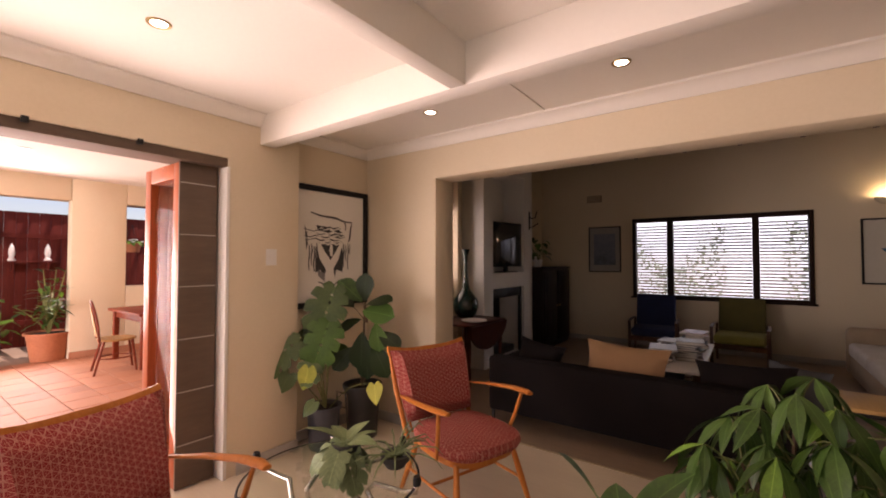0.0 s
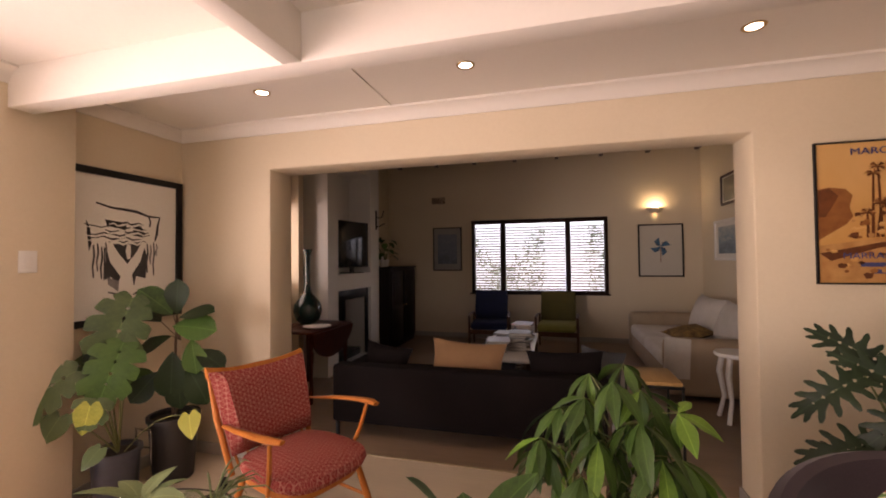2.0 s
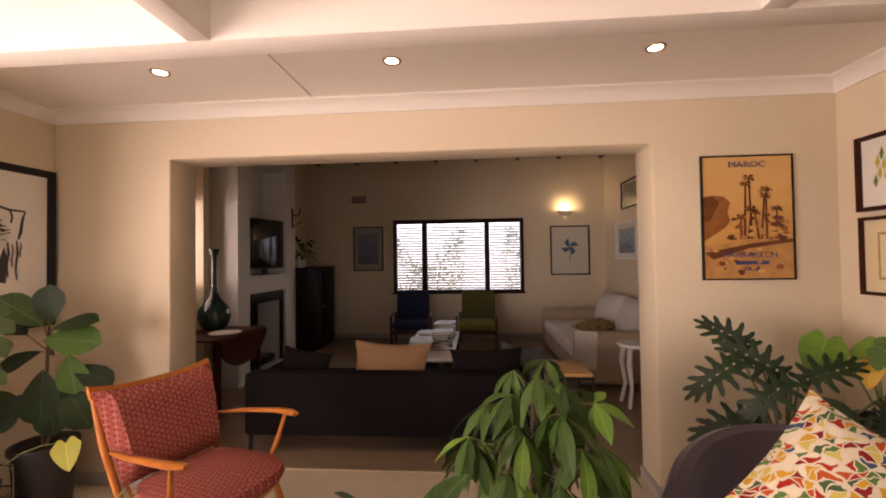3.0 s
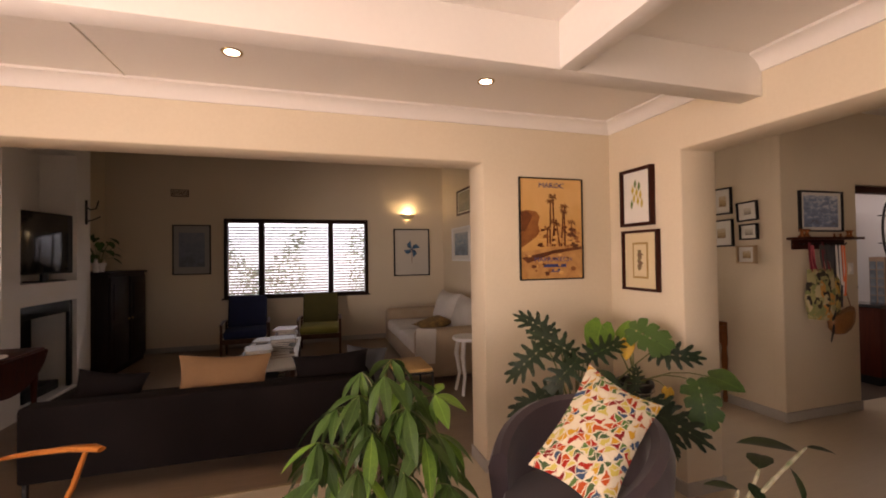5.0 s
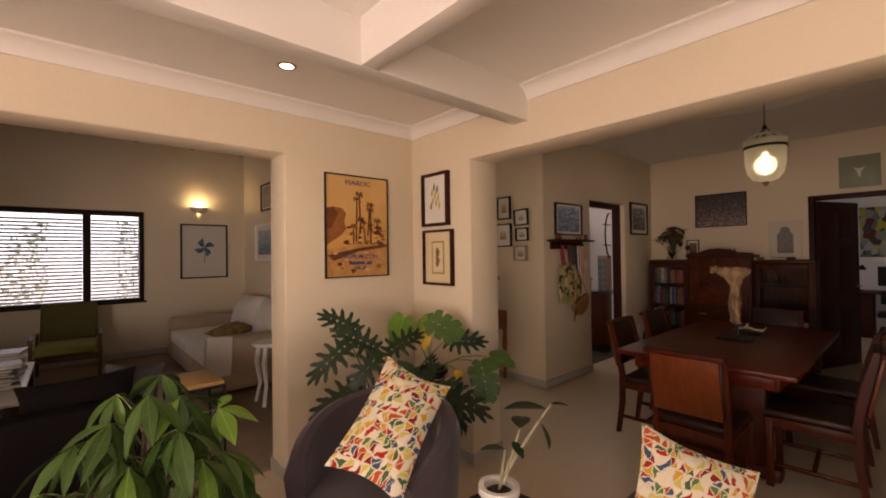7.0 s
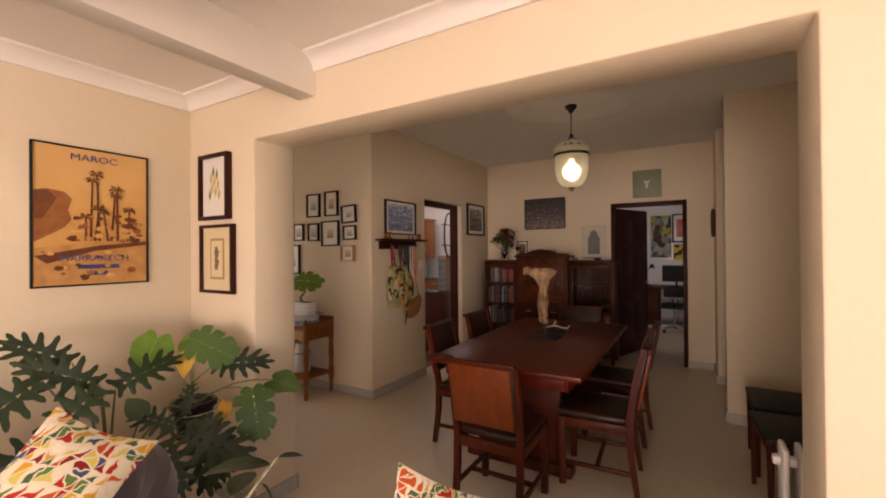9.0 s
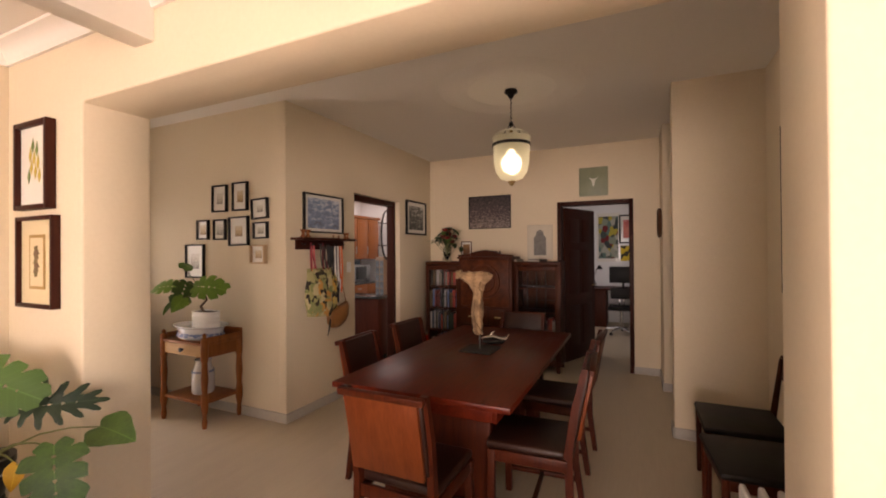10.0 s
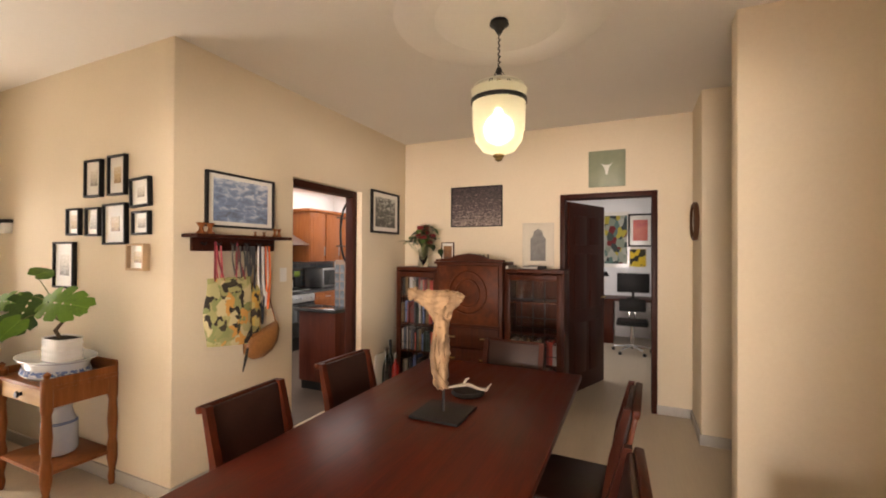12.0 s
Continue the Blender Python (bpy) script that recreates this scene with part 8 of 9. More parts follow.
for z in (0.19, 0.2):
    bm = bmesh.new()
    bm_lathe(bm, [(0.093, z), (0.09, z + 0.006)], n=28)
    part("blue_ring", bm, surface("cobalt_ring", (0.1, 0.16, 0.36)), ju)

# front door leaf, standing open
fd = tagged(thing("door_2", pose(3.90, 5.28, 0, 0, 0, -92), "half-glazed dark wooden front door, panels coloured white for glare, standing open", "door"), kind="structure")
# White here is glare put into the colour of planks and glazing bars.
DOORW = surface("white_door_glare", (0.70, 0.69, 0.66), (0.62, 0.61, 0.58), 0.4, grain=8, stain=2, stretch=(6, 6, 1), bump=0.15)
part("door_stiles", boxes(((0.0, -0.02, 0.01), (0.09, 0.02, 2.05), 0.003), ((0.72, -0.02, 0.01), (0.80, 0.02, 2.05), 0.003), ((0.09, -0.02, 1.95), (0.72, 0.02, 2.05), 0.003), ((0.09, -0.02, 0.95), (0.72, 0.02, 1.07), 0.003), ((0.09, -0.02, 0.01), (0.72, 0.02, 0.16), 0.003)), MAHOG, fd)
part("door_edge", boxes(((0.80, -0.022, 0.01), (0.812, 0.022, 2.05), 0.002)), MAHOG, fd, "dark red wooden door edge")
for k in range(7):
    part("plank", boxes(((0.09 + 0.09 * k, -0.012, 0.16), (0.178 + 0.09 * k, 0.012, 0.95), 0.002)), DOORW, fd)
for i in range(2):
    for j in range(3):
        x0, z0 = 0.10 + 0.315 * i, 1.08 + 0.292 * j
        part("pane", boxes(((x0, -0.003, z0), (x0 + 0.295, 0.003, z0 + 0.272))), PANE, fd).visible_shadow = False
part("glazing_bars", boxes(((0.395, -0.014, 1.07), (0.415, 0.014, 1.95), 0.002), ((0.09, -0.012, 1.352), (0.72, 0.012, 1.372), 0.002), ((0.09, -0.012, 1.644), (0.72, 0.012, 1.664), 0.002)), DOORW, fd)
bm = bmesh.new()
bm_tube(bm, [(0.76, -0.02, 1.02), (0.76, -0.06, 1.02), (0.66, -0.065, 1.02)], 0.009, 8)
part("door_handle", bm, BLACKMETAL, fd)
structure("front_door_frame", boxes(((3.0, 5.29, 0), (3.06, 5.43, 2.1), 0.003), ((3.87, 5.31, 0), (3.93, 5.43, 2.1), 0.003), ((3.06, 5.29, 2.05), (3.87, 5.43, 2.1), 0.003)), MAHOG, "dark red front door frame")
bx = thing("wall_box", pose(4.345, 5.14, 1.70, 0, 0, -90), "small dark and white doorbell box", "box")
part("body", boxes(((-0.08, -0.05, -0.05), (0.08, -0.001, 0.03), 0.004)), WHITE, bx)
part("cover", boxes(((-0.09, -0.055, 0.03), (0.09, -0.001, 0.06), 0.004)), BLACK, bx)

# dining door frames and the study door leaf
structure("kitchen_door_frame", boxes(((5.33, 3.14, 0), (5.39, KYB + 0.01, 2.13), 0.003), ((6.22, 3.14, 0), (6.285, KYB + 0.01, 2.13), 0.003), ((5.39, 3.14, 2.07), (6.22, KYB + 0.01, 2.132), 0.003)), DARKWOOD, "dark stained kitchen door frame")
structure("study_door_frame", boxes(((FX - 0.012, 0.335, 0), (FXB + 0.01, 0.385, 2.115), 0.003), ((FX - 0.012, 1.185, 0), (FXB + 0.01, 1.235, 2.115), 0.003), ((FX - 0.012, 0.385, 2.065), (FXB + 0.01, 1.185, 2.115), 0.003)), DARKWOOD, "dark stained study door frame")
sd = tagged(thing("door_3", pose(FXB + 0.02, 1.18, 0, 0, 0, -22), "dark panelled study door standing open", "door"), kind="structure")
part("leaf", boxes(((0, -0.02, 0.01), (0.80, 0.02, 2.06), 0.003)), DARKWOOD, sd)
for x0, x1 in ((0.1, 0.36), (0.44, 0.70)):
    for z0, z1 in ((0.2, 0.75), (0.9, 1.5), (1.6, 1.92)):
        part("panel", boxes(((x0, -0.03, z0), (x1, -0.02, z1), 0.009)), DARKWOOD, sd)
bm = bmesh.new()
bm_tube(bm, [(0.74, -0.02, 1.0), (0.74, -0.06, 1.0), (0.64, -0.065, 1.0)], 0.009, 8)
part("door_handle", bm, BRASS, sd)


def black_chair(m, label):
    """A teak side chair with a black seat and a curved back rail; it faces -y."""
    th = thing("side_chair", m, label, "chair", "black-seated chairs along the wall")
    for s in (-1, 1):
        bm = bmesh.new()
        bm_tube(bm, [(s * 0.22, -0.2, 0), (s * 0.215, -0.2, 0.43)], [0.013, 0.019], 10)
        part("front_leg", bm, MAHOG, th)
        bm = bmesh.new()
        bm_tube(bm, [(s * 0.2, 0.24, 0), (s * 0.2, 0.2, 0.42), (s * 0.205, 0.25, 0.80)], [0.013, 0.019, 0.013], 10)
        part("back_leg", bm, MAHOG, th)
    part("seat_frame", boxes(((-0.225, -0.21, 0.375), (0.225, 0.21, 0.425), 0.006)), MAHOG, th)
    part("seat", boxes(((-0.235, -0.225, 0.425), (0.235, 0.20, 0.462), 0.014)), BLACK, th)
    bm = bmesh.new()
    rows = []
    for i in range(11):
        u = i / 5 - 1
        rows.append([bm.verts.new((u * 0.235, 0.245 + 0.02 * (1 - u * u) + dy + (z - 0.7) * 0.15, z)) for dy, z in ((-0.01, 0.66 + 0.03 * u * u), (0.01, 0.66 + 0.03 * u * u), (0.01, 0.815), (-0.01, 0.815))])
    for a, b in zip(rows, rows[1:]):
        for k in range(4):
            bm.faces.new((a[k], a[(k + 1) % 4], b[(k + 1) % 4], b[k]))
    bm.faces.new(rows[0][::-1]), bm.faces.new(rows[-1])
    part("back_rail", bm, MAHOG, th)
    return th


bc = black_chair(pose(4.68, -0.27, 0, 0, 0, 180), "teak side chair with a black seat against the wall")
copy_thing(bc, pose(4.14, -0.25, 0, 0, 0, 184))
ra = thing("oil_radiator", pose(3.42, -0.22, 0), "white finned oil radiator on the floor", "radiator")
for k in range(7):
    bm = bmesh.new()
    bm_box(bm, (-0.07, -0.19 + 0.058 * k, 0.08), (0.07, -0.165 + 0.058 * k, 0.62), 0.012)
    part("fin", bm, WHITE, ra)
for z in (0.12, 0.53):
    part("header", boxes(((-0.02, -0.2, z), (0.02, 0.21, z + 0.04), 0.008)), WHITE, ra)
for y in (-0.15, 0.15):
    part("foot", boxes(((-0.11, y - 0.02, 0.0), (0.11, y + 0.02, 0.09), 0.01)), BLACK, ra)

# ---- kitchen beyond the doorway ----
CABW = wood("orange_kitchen_wood", (0.36, 0.12, 0.035), (0.25, 0.075, 0.02), 2, 0.35, coat=0.3)
STONE = surface("black_granite", (0.022, 0.022, 0.022), (0.01, 0.01, 0.011), 0.15, grain=120, stain=20, bump=0.02, coat=0.4)
STEEL = plain_metal("brushed_steel", (0.5, 0.5, 0.5), 0.3)
structure("kitchen_tiles", boxes(((4.5, KYB, 0.0), (9.2, 5.8, 0.004))), surface("brown_kitchen_tile", (0.10, 0.07, 0.05), (0.06, 0.042, 0.03), 0.4, grain=10, stain=2), "brown kitchen floor")
isl = thing("kitchen_peninsula", pose(6.72, 3.72, 0), "dark red wooden peninsula with a black granite top", "kitchen unit")
part("body", boxes(((-0.42, -0.30, 0.1), (-0.17, 0.2, 0.86), 0.004)), wood("red_kitchen_panel", (0.11, 0.022, 0.009), (0.065, 0.012, 0.006), 2, 0.35, coat=0.2), isl)
part("plinth", boxes(((-0.40, -0.28, 0.0), (-0.19, 0.18, 0.1))), BLACK, isl)
part("worktop", boxes(((-0.46, -0.33, 0.86), (-0.165, 0.24, 0.90), 0.006)), STONE, isl)
for k, (x0, x1) in enumerate(((7.89, 8.25), (8.26, 8.62), (8.63, 9.0))):
    uc = thing("wall_cabinet", pose((x0 + x1) / 2, 5.46, 1.35), "orange wooden kitchen wall cabinet", "cabinet", "kitchen wall cabinets")
    w = x1 - x0
    part("body", boxes(((-w / 2 + 0.002, -0.24, 0.0), (w / 2 - 0.002, 0.34, 0.80), 0.003)), CABW, uc)
    d = part("door", boxes(((-w / 2 + 0.008, -0.262, 0.01), (w / 2 - 0.008, -0.241, 0.79), 0.004), ((-w / 2 + 0.06, -0.272, 0.08), (w / 2 - 0.06, -0.262, 0.72), 0.008)), CABW, uc)
    part("handle", boxes(((w / 2 - 0.05, -0.285, 0.1), (w / 2 - 0.035, -0.273, 0.25), 0.004)), STEEL, d)
part_corn = thing("cabinet_cornice", pose(8.445, 5.46, 2.15), "orange wooden cornice on the wall cabinets", "cornice")
part("moulding", boxes(((-0.6, -0.28, 0.0), (0.6, 0.34, 0.05), 0.015)), CABW, part_corn)
for k, (x0, x1) in enumerate(((8.02, 8.6), (8.61, 9.19))):
    lc = thing("base_cabinet", pose((x0 + x1) / 2, 5.5, 0), "orange wooden kitchen base cabinet", "cabinet", "kitchen base cabinets")
    w = x1 - x0
    part("body", boxes(((-w / 2 + 0.002, -0.28, 0.1), (w / 2 - 0.002, 0.3, 0.86), 0.003), ((-w / 2 + 0.01, -0.24, 0.0), (w / 2 - 0.01, 0.28, 0.1))), CABW, lc)
    for z0, z1 in ((0.12, 0.64), (0.66, 0.84)):
        d = part("drawer" if z0 > 0.5 else "door", boxes(((-w / 2 + 0.01, -0.30, z0), (w / 2 - 0.01, -0.281, z1), 0.004), ((-w / 2 + 0.06, -0.308, z0 + 0.04), (w / 2 - 0.06, -0.30, z1 - 0.04), 0.005)), CABW, lc)
        part("handle", boxes(((-0.06, -0.325, z1 - 0.07), (0.06, -0.31, z1 - 0.058), 0.004)), STEEL, d)
ov = thing("oven", pose(7.7, 5.5, 0), "black and steel built-in oven", "oven")
part("body", boxes(((-0.31, -0.28, 0.0), (0.31, 0.3, 0.86), 0.003)), BLACK, ov)
part("control_panel", boxes(((-0.3, -0.30, 0.73), (0.3, -0.281, 0.85), 0.003)), STEEL, ov)
for k in range(5):
    bm = bmesh.new()
    bm_tube(bm, [(-0.22 + 0.11 * k, -0.30, 0.79), (-0.22 + 0.11 * k, -0.33, 0.79)], 0.018, 12)
    part("knob", bm, STEEL, ov)
part("oven_door", boxes(((-0.3, -0.30, 0.2), (0.3, -0.281, 0.70), 0.003)), surface("oven_glass", (0.015, 0.015, 0.015), None, 0.1), ov)
wt = thing("worktop", pose(8.29, 5.5, 0.86), "black granite worktop along the kitchen wall", "worktop")
part("slab", boxes(((-0.91, -0.32, 0.001), (0.91, 0.3, 0.04), 0.005)), STONE, wt)
hob = thing("gas_hob", pose(7.7, 5.48, 0.901), "steel gas hob with black pan supports", "hob")
part("plate", boxes(((-0.28, -0.24, 0), (0.28, 0.24, 0.012), 0.004)), STEEL, hob)
for k in range(3):
    part("pan_support", boxes(((-0.26 + 0.18 * k, -0.2, 0.012), (-0.1 + 0.18 * k, 0.2, 0.035), 0.01)), BLACKMETAL, hob)
hd = thing("cooker_hood", pose(7.6, 5.5, 1.62), "steel chimney cooker hood", "cooker hood")
bm = bmesh.new()
lo = [bm.verts.new(p) for p in ((-0.3, -0.28, 0.0), (0.3, -0.28, 0.0), (0.3, 0.29, 0.0), (-0.3, 0.29, 0.0))]
hi = [bm.verts.new(p) for p in ((-0.12, 0.02, 0.26), (0.0, 0.02, 0.26), (0.0, 0.29, 0.26), (-0.12, 0.29, 0.26))]
for k in range(4):
    bm.faces.new((lo[k], lo[(k + 1) % 4], hi[(k + 1) % 4], hi[k]))
bm.faces.new(lo[::-1]), bm.faces.new(hi)
part("canopy", bm, STEEL, hd)
part("flue", boxes(((-0.12, 0.03, 0.26), (-0.001, 0.28, 0.95))), STEEL, hd)
mw = thing("microwave", pose(8.57, 5.5, 0.901), "steel microwave oven with a dark glass door", "microwave")
part("body", boxes(((-0.26, -0.2, 0.01), (0.26, 0.2, 0.33), 0.006)), STEEL, mw)
part("door", boxes(((-0.24, -0.212, 0.04), (0.12, -0.2, 0.3), 0.004)), surface("microwave_glass", (0.02, 0.022, 0.022), None, 0.12), mw)
part("feet", boxes(((-0.24, -0.18, 0), (-0.2, 0.18, 0.011)), ((0.2, -0.18, 0), (0.24, 0.18, 0.011))), BLACK, mw)
ke = thing("kettle", pose(7.55, 5.42, 0.937), "teal enamel stovetop kettle on the hob", "kettle")
bm = bmesh.new()
bm_lathe(bm, [(0, 0), (0.09, 0), (0.1, 0.03), (0.085, 0.1), (0.05, 0.14), (0.015, 0.15), (0.02, 0.17), (0, 0.18)], n=24)
part("body", bm, surface("teal_enamel", (0.03, 0.22, 0.24), None, 0.2), ke)
bm = bmesh.new()
bm_tube(bm, [(-0.08, 0, 0.1), (-0.07, 0, 0.2), (0.07, 0, 0.2), (0.08, 0, 0.1)], 0.008, 8)
part("handle", bm, BLACK, ke)
kn = thing("knife_block", pose(7.98, 5.6, 0.901), "black knife block with green-handled knives", "knife block")
part("block", boxes(((-0.07, -0.07, 0), (0.07, 0.07, 0.2), 0.006)), BLACK, kn)
for k in range(4):
    part("knife", boxes(((-0.05 + 0.03 * k, -0.05, 0.2), (-0.035 + 0.03 * k, -0.03, 0.29), 0.004)), surface("lime_handle", (0.3, 0.45, 0.06)), kn)
jr = thing("utensil_jar", pose(7.86, 5.6, 0.901), "white utensil jar with dark tools", "jar")
bm = bmesh.new()
bm_lathe(bm, [(0, 0), (0.05, 0), (0.055, 0.14), (0.05, 0.14), (0.045, 0.01), (0, 0.01)], n=18)
part("jar", bm, WHITE, jr)
for k in range(5):
    bm = bmesh.new()
    a = radians(72 * k)
    bm_tube(bm, [(0, 0, 0.02), (0.06 * math.cos(a), 0.06 * math.sin(a), 0.3)], [0.006, 0.016], 6)
    part("tool", bm, BLACK, jr)
TILE = surface("blue_grey_mosaic", (0.16, 0.19, 0.22), (0.09, 0.11, 0.13), 0.25, grain=20, stain=6, pieces=0.5)
sb = structure("splashback", boxes(((7.0, 5.785, 0.9), (9.2, 5.795, 1.6)), ((6.75, 5.785, 0.9), (7.42, 5.795, 2.6))), GROUT, "mosaic tiled splashback")
bm = bmesh.new()
bm_box(bm, (-0.045, -0.006, -0.045), (0.045, 0.0, 0.045))
ob = part("tile", bm, TILE, sb)
me = ob.data
ob.matrix_basis = pose(7.05, 5.785, 0.96)
for i in range(22):
    for j in range(7 if i > 4 else 13):
        if i or j:
            q = new("tile", me)
            q.parent = sb
            q.matrix_basis = pose(7.05 + 0.098 * i, 5.785, 0.96 + 0.098 * j)
col = structure("tiled_column", boxes(((6.56, 3.50, 0.0), (6.72, 3.64, 1.42))), GROUT, "mosaic tiled wall end")
for k in range(14):
    for y in (3.535, 3.605):
        q = new("tile", me)
        q.parent = col
        q.matrix_basis = pose(6.56, y, 0.05 + 0.098 * k, 0, 0, -90) @ Matrix.Diagonal((0.6, 1, 1, 1))
ir = thing("iron_wall_ring", pose(6.44, 3.40, 1.72), "black wrought-iron half ring with candle arms", "wall ornament")
bm = bmesh.new()
bm_tube(bm, [(0.05 - 0.14 * math.sin(a), 0, 0.33 * math.cos(a)) for a in (math.pi * k / 16 for k in range(17))], 0.012, 8)
part("ring", bm, BLACKMETAL, ir)
for z in (0.15, -0.15):
    part("arm", boxes(((-0.14, -0.02, z), (0.05, 0.02, z + 0.012), 0.004)), BLACKMETAL, ir)

# ---- study beyond the far door ----
MODERN = patchwork("modernist_print", [(0.05, 0.07, 0.06), (0.30, 0.32, 0.26), (0.10, 0.17, 0.15), (0.22, 0.26, 0.2), (0.42, 0.35, 0.05), (0.16, 0.02, 0.02), (0.04, 0.05, 0.05), (0.38, 0.38, 0.32)], 12, (1, 1, 0.7))
framed("poster", (11.0, 0.84, 1.76), "-x", 0.46, 1.02, 0.012, 0.02, WHITE, "tall modernist poster in muted greens", MODERN, PAPER, 0.12)
framed("poster", (11.0, 0.435, 1.925), "-x", 0.40, 0.59, 0.03, 0.03, BLACK, "red landscape poster in a black frame", landscape("red_poster_print", (0.5, 0.06, 0.03), (0.55, 0.1, 0.05), (0.45, 0.04, 0.03), 2), PAPER, 0.3)
framed("poster", (11.0, 0.475, 1.43), "-x", 0.27, 0.32, 0.004, 0.012, surface("yellow_edge", (0.6, 0.45, 0.05)), "small bright yellow and black poster", patchwork("yellow_black_print", [(0.7, 0.5, 0.04), (0.7, 0.5, 0.04), (0.04, 0.035, 0.02), (0.7, 0.52, 0.05)], 10), PAPER, 0.02)
dk = thing("desk", pose(10.6, 0.55, 0), "dark wooden desk against the study wall", "desk")
part("desktop", boxes(((-0.35, -0.8, 0.72), (0.35, 0.8, 0.75), 0.005)), MAHOG, dk)
for y in (-0.78, 0.3):
    part("pedestal", boxes(((-0.3, y, 0.0), (0.33, y + 0.48, 0.72), 0.005)), MAHOG, dk)
mo = thing("monitor", pose(10.5, 0.55, 0.751, 0, 0, -90), "black computer monitor on the desk", "monitor")
part("screen", boxes(((-0.25, -0.02, 0.1), (0.25, 0.02, 0.42), 0.006)), BLACK, mo)
part("stand", boxes(((-0.1, -0.08, 0.0), (0.1, 0.08, 0.012), 0.004), ((-0.02, 0.0, 0.01), (0.02, 0.03, 0.2))), BLACK, mo)
oc = thing("office_chair", pose(9.72, 0.56, 0, 0, 0, -90), "black swivel office chair on a chrome star base", "chair")
part("seat", boxes(((-0.22, -0.22, 0.43), (0.22, 0.22, 0.50), 0.03, 3)), BLACK, oc)
part("backrest", boxes(((-0.19, 0.17, 0.60), (0.19, 0.21, 0.80), 0.018)), BLACK, oc)
part("back_stem", boxes(((-0.05, 0.2, 0.40), (-0.03, 0.225, 0.68), 0.005), ((0.03, 0.2, 0.40), (0.05, 0.225, 0.68), 0.005)), CHROME, oc)
bm = bmesh.new()
bm_tube(bm, [(0, 0, 0.1), (0, 0, 0.44)], 0.025, 10)
part("column", bm, CHROME, oc)
for k in range(5):
    a = radians(72 * k + 18)
    bm = bmesh.new()
    bm_tube(bm, [(0, 0, 0.11), (0.27 * math.cos(a), 0.27 * math.sin(a), 0.07)], [0.022, 0.014], 8)
    part("spoke", bm, CHROME, oc)
    bm = bmesh.new()
    bm_lathe(bm, [(0, -0.012), (0.026, -0.012), (0.028, 0), (0.026, 0.012), (0, 0.012)], n=14)
    for v in bm.verts:
        v.co = Vector((0.28 * math.cos(a) + v.co.x, 0.28 * math.sin(a) + v.co.z, 0.029 + v.co.y))
    part("castor", bm, BLACK, oc)
dlamp = thing("desk_lamp", pose(10.62, 1.05, 0.751), "small black desk lamp", "desk lamp")
bm = bmesh.new()
bm_lathe(bm, [(0, 0), (0.07, 0), (0.07, 0.014), (0, 0.02)], n=20)
part("base", bm, BLACK, dlamp)
bm = bmesh.new()
bm_tube(bm, [(0, 0, 0.015), (0.0, 0.06, 0.2), (-0.02, -0.03, 0.4)], 0.007, 8)
part("arm", bm, BLACK, dlamp)
bm = bmesh.new()
bm_lathe(bm, [(0.02, 0.05), (0.06, -0.03), (0.055, -0.03), (0.015, 0.05)], (-0.02, -0.06, 0.39), 18)
part("shade", bm, BLACK, dlamp)

# ---- patio ----
FENCE = wood("oxblood_fence_wood", (0.16, 0.028, 0.02), (0.09, 0.016, 0.012), 2, 0.6)
fe = thing("fence", pose(-9.6, 0, -0.05), "tall oxblood timber garden fence with close boards", "fence")
bm = bmesh.new()
bm_box(bm, (-0.015, -0.072, 0), (0.015, 0.072, 2.35), 0.003)
ob = part("board", bm, FENCE, fe)
ob.matrix_basis = pose(0, -3.0, 0)
for k in range(1, 56):
    q = new("board", ob.data)
    q.parent = fe
    q.matrix_basis = pose(0.004 * (k % 3), -3.0 + 0.148 * k, 0)
part("rail", boxes(((0.02, -3.0, 0.4), (0.06, 5.2, 0.48)), ((0.02, -3.0, 1.9), (0.06, 5.2, 1.98))), FENCE, fe)
sf = thing("plant_shelf", pose(-9.575, 2.0, 1.42), "dark red bracket shelf on the fence", "shelf")
part("board", boxes(((0.0, -0.35, 0.0), (0.2, 0.35, 0.03), 0.004)), FENCE, sf)
for y in (-0.25, 0.2):
    part("bracket", boxes(((0.0, y, -0.14), (0.15, y + 0.03, 0.0), 0.004)), FENCE, sf)
    g = thing("garden_ornament", pose(-9.47, 2.0 + y, 1.451), "pale pointed garden ornament on the fence shelf", "ornament", "ornaments on the fence shelf")
    bm = bmesh.new()
    bm_lathe(bm, [(0, 0), (0.05, 0), (0.055, 0.02), (0.03, 0.06), (0.045, 0.14), (0.035, 0.22), (0, 0.3)], n=14)
    part("body", bm, WHITE, g)
pg = thing("pergola", pose(-8.8, 0, 2.66), "slatted timber pergola over the garden strip", "pergola")
for k in range(26):
    part("slat", boxes(((-0.85, -3.0 + 0.3 * k, 0.0), (0.95, -2.93 + 0.3 * k, 0.09))), FENCE, pg)
part("beam", boxes(((-0.8, -3.2, -0.12), (-0.7, 5.0, 0.0))), FENCE, pg)
TERRAPOT = surface("terracotta_pot", (0.50, 0.19, 0.09), (0.38, 0.13, 0.06), 0.7, grain=30, stain=5, bump=0.2)
pp = thing("potted_plant", pose(-7.95, 1.95, -0.03), "spindly green shrub in a large terracotta pot on the patio", "plant")
pot(pp, (0, 0, 0), 0.26, 0.42, TERRAPOT, lip=0.03)
rnd = random.Random(40)
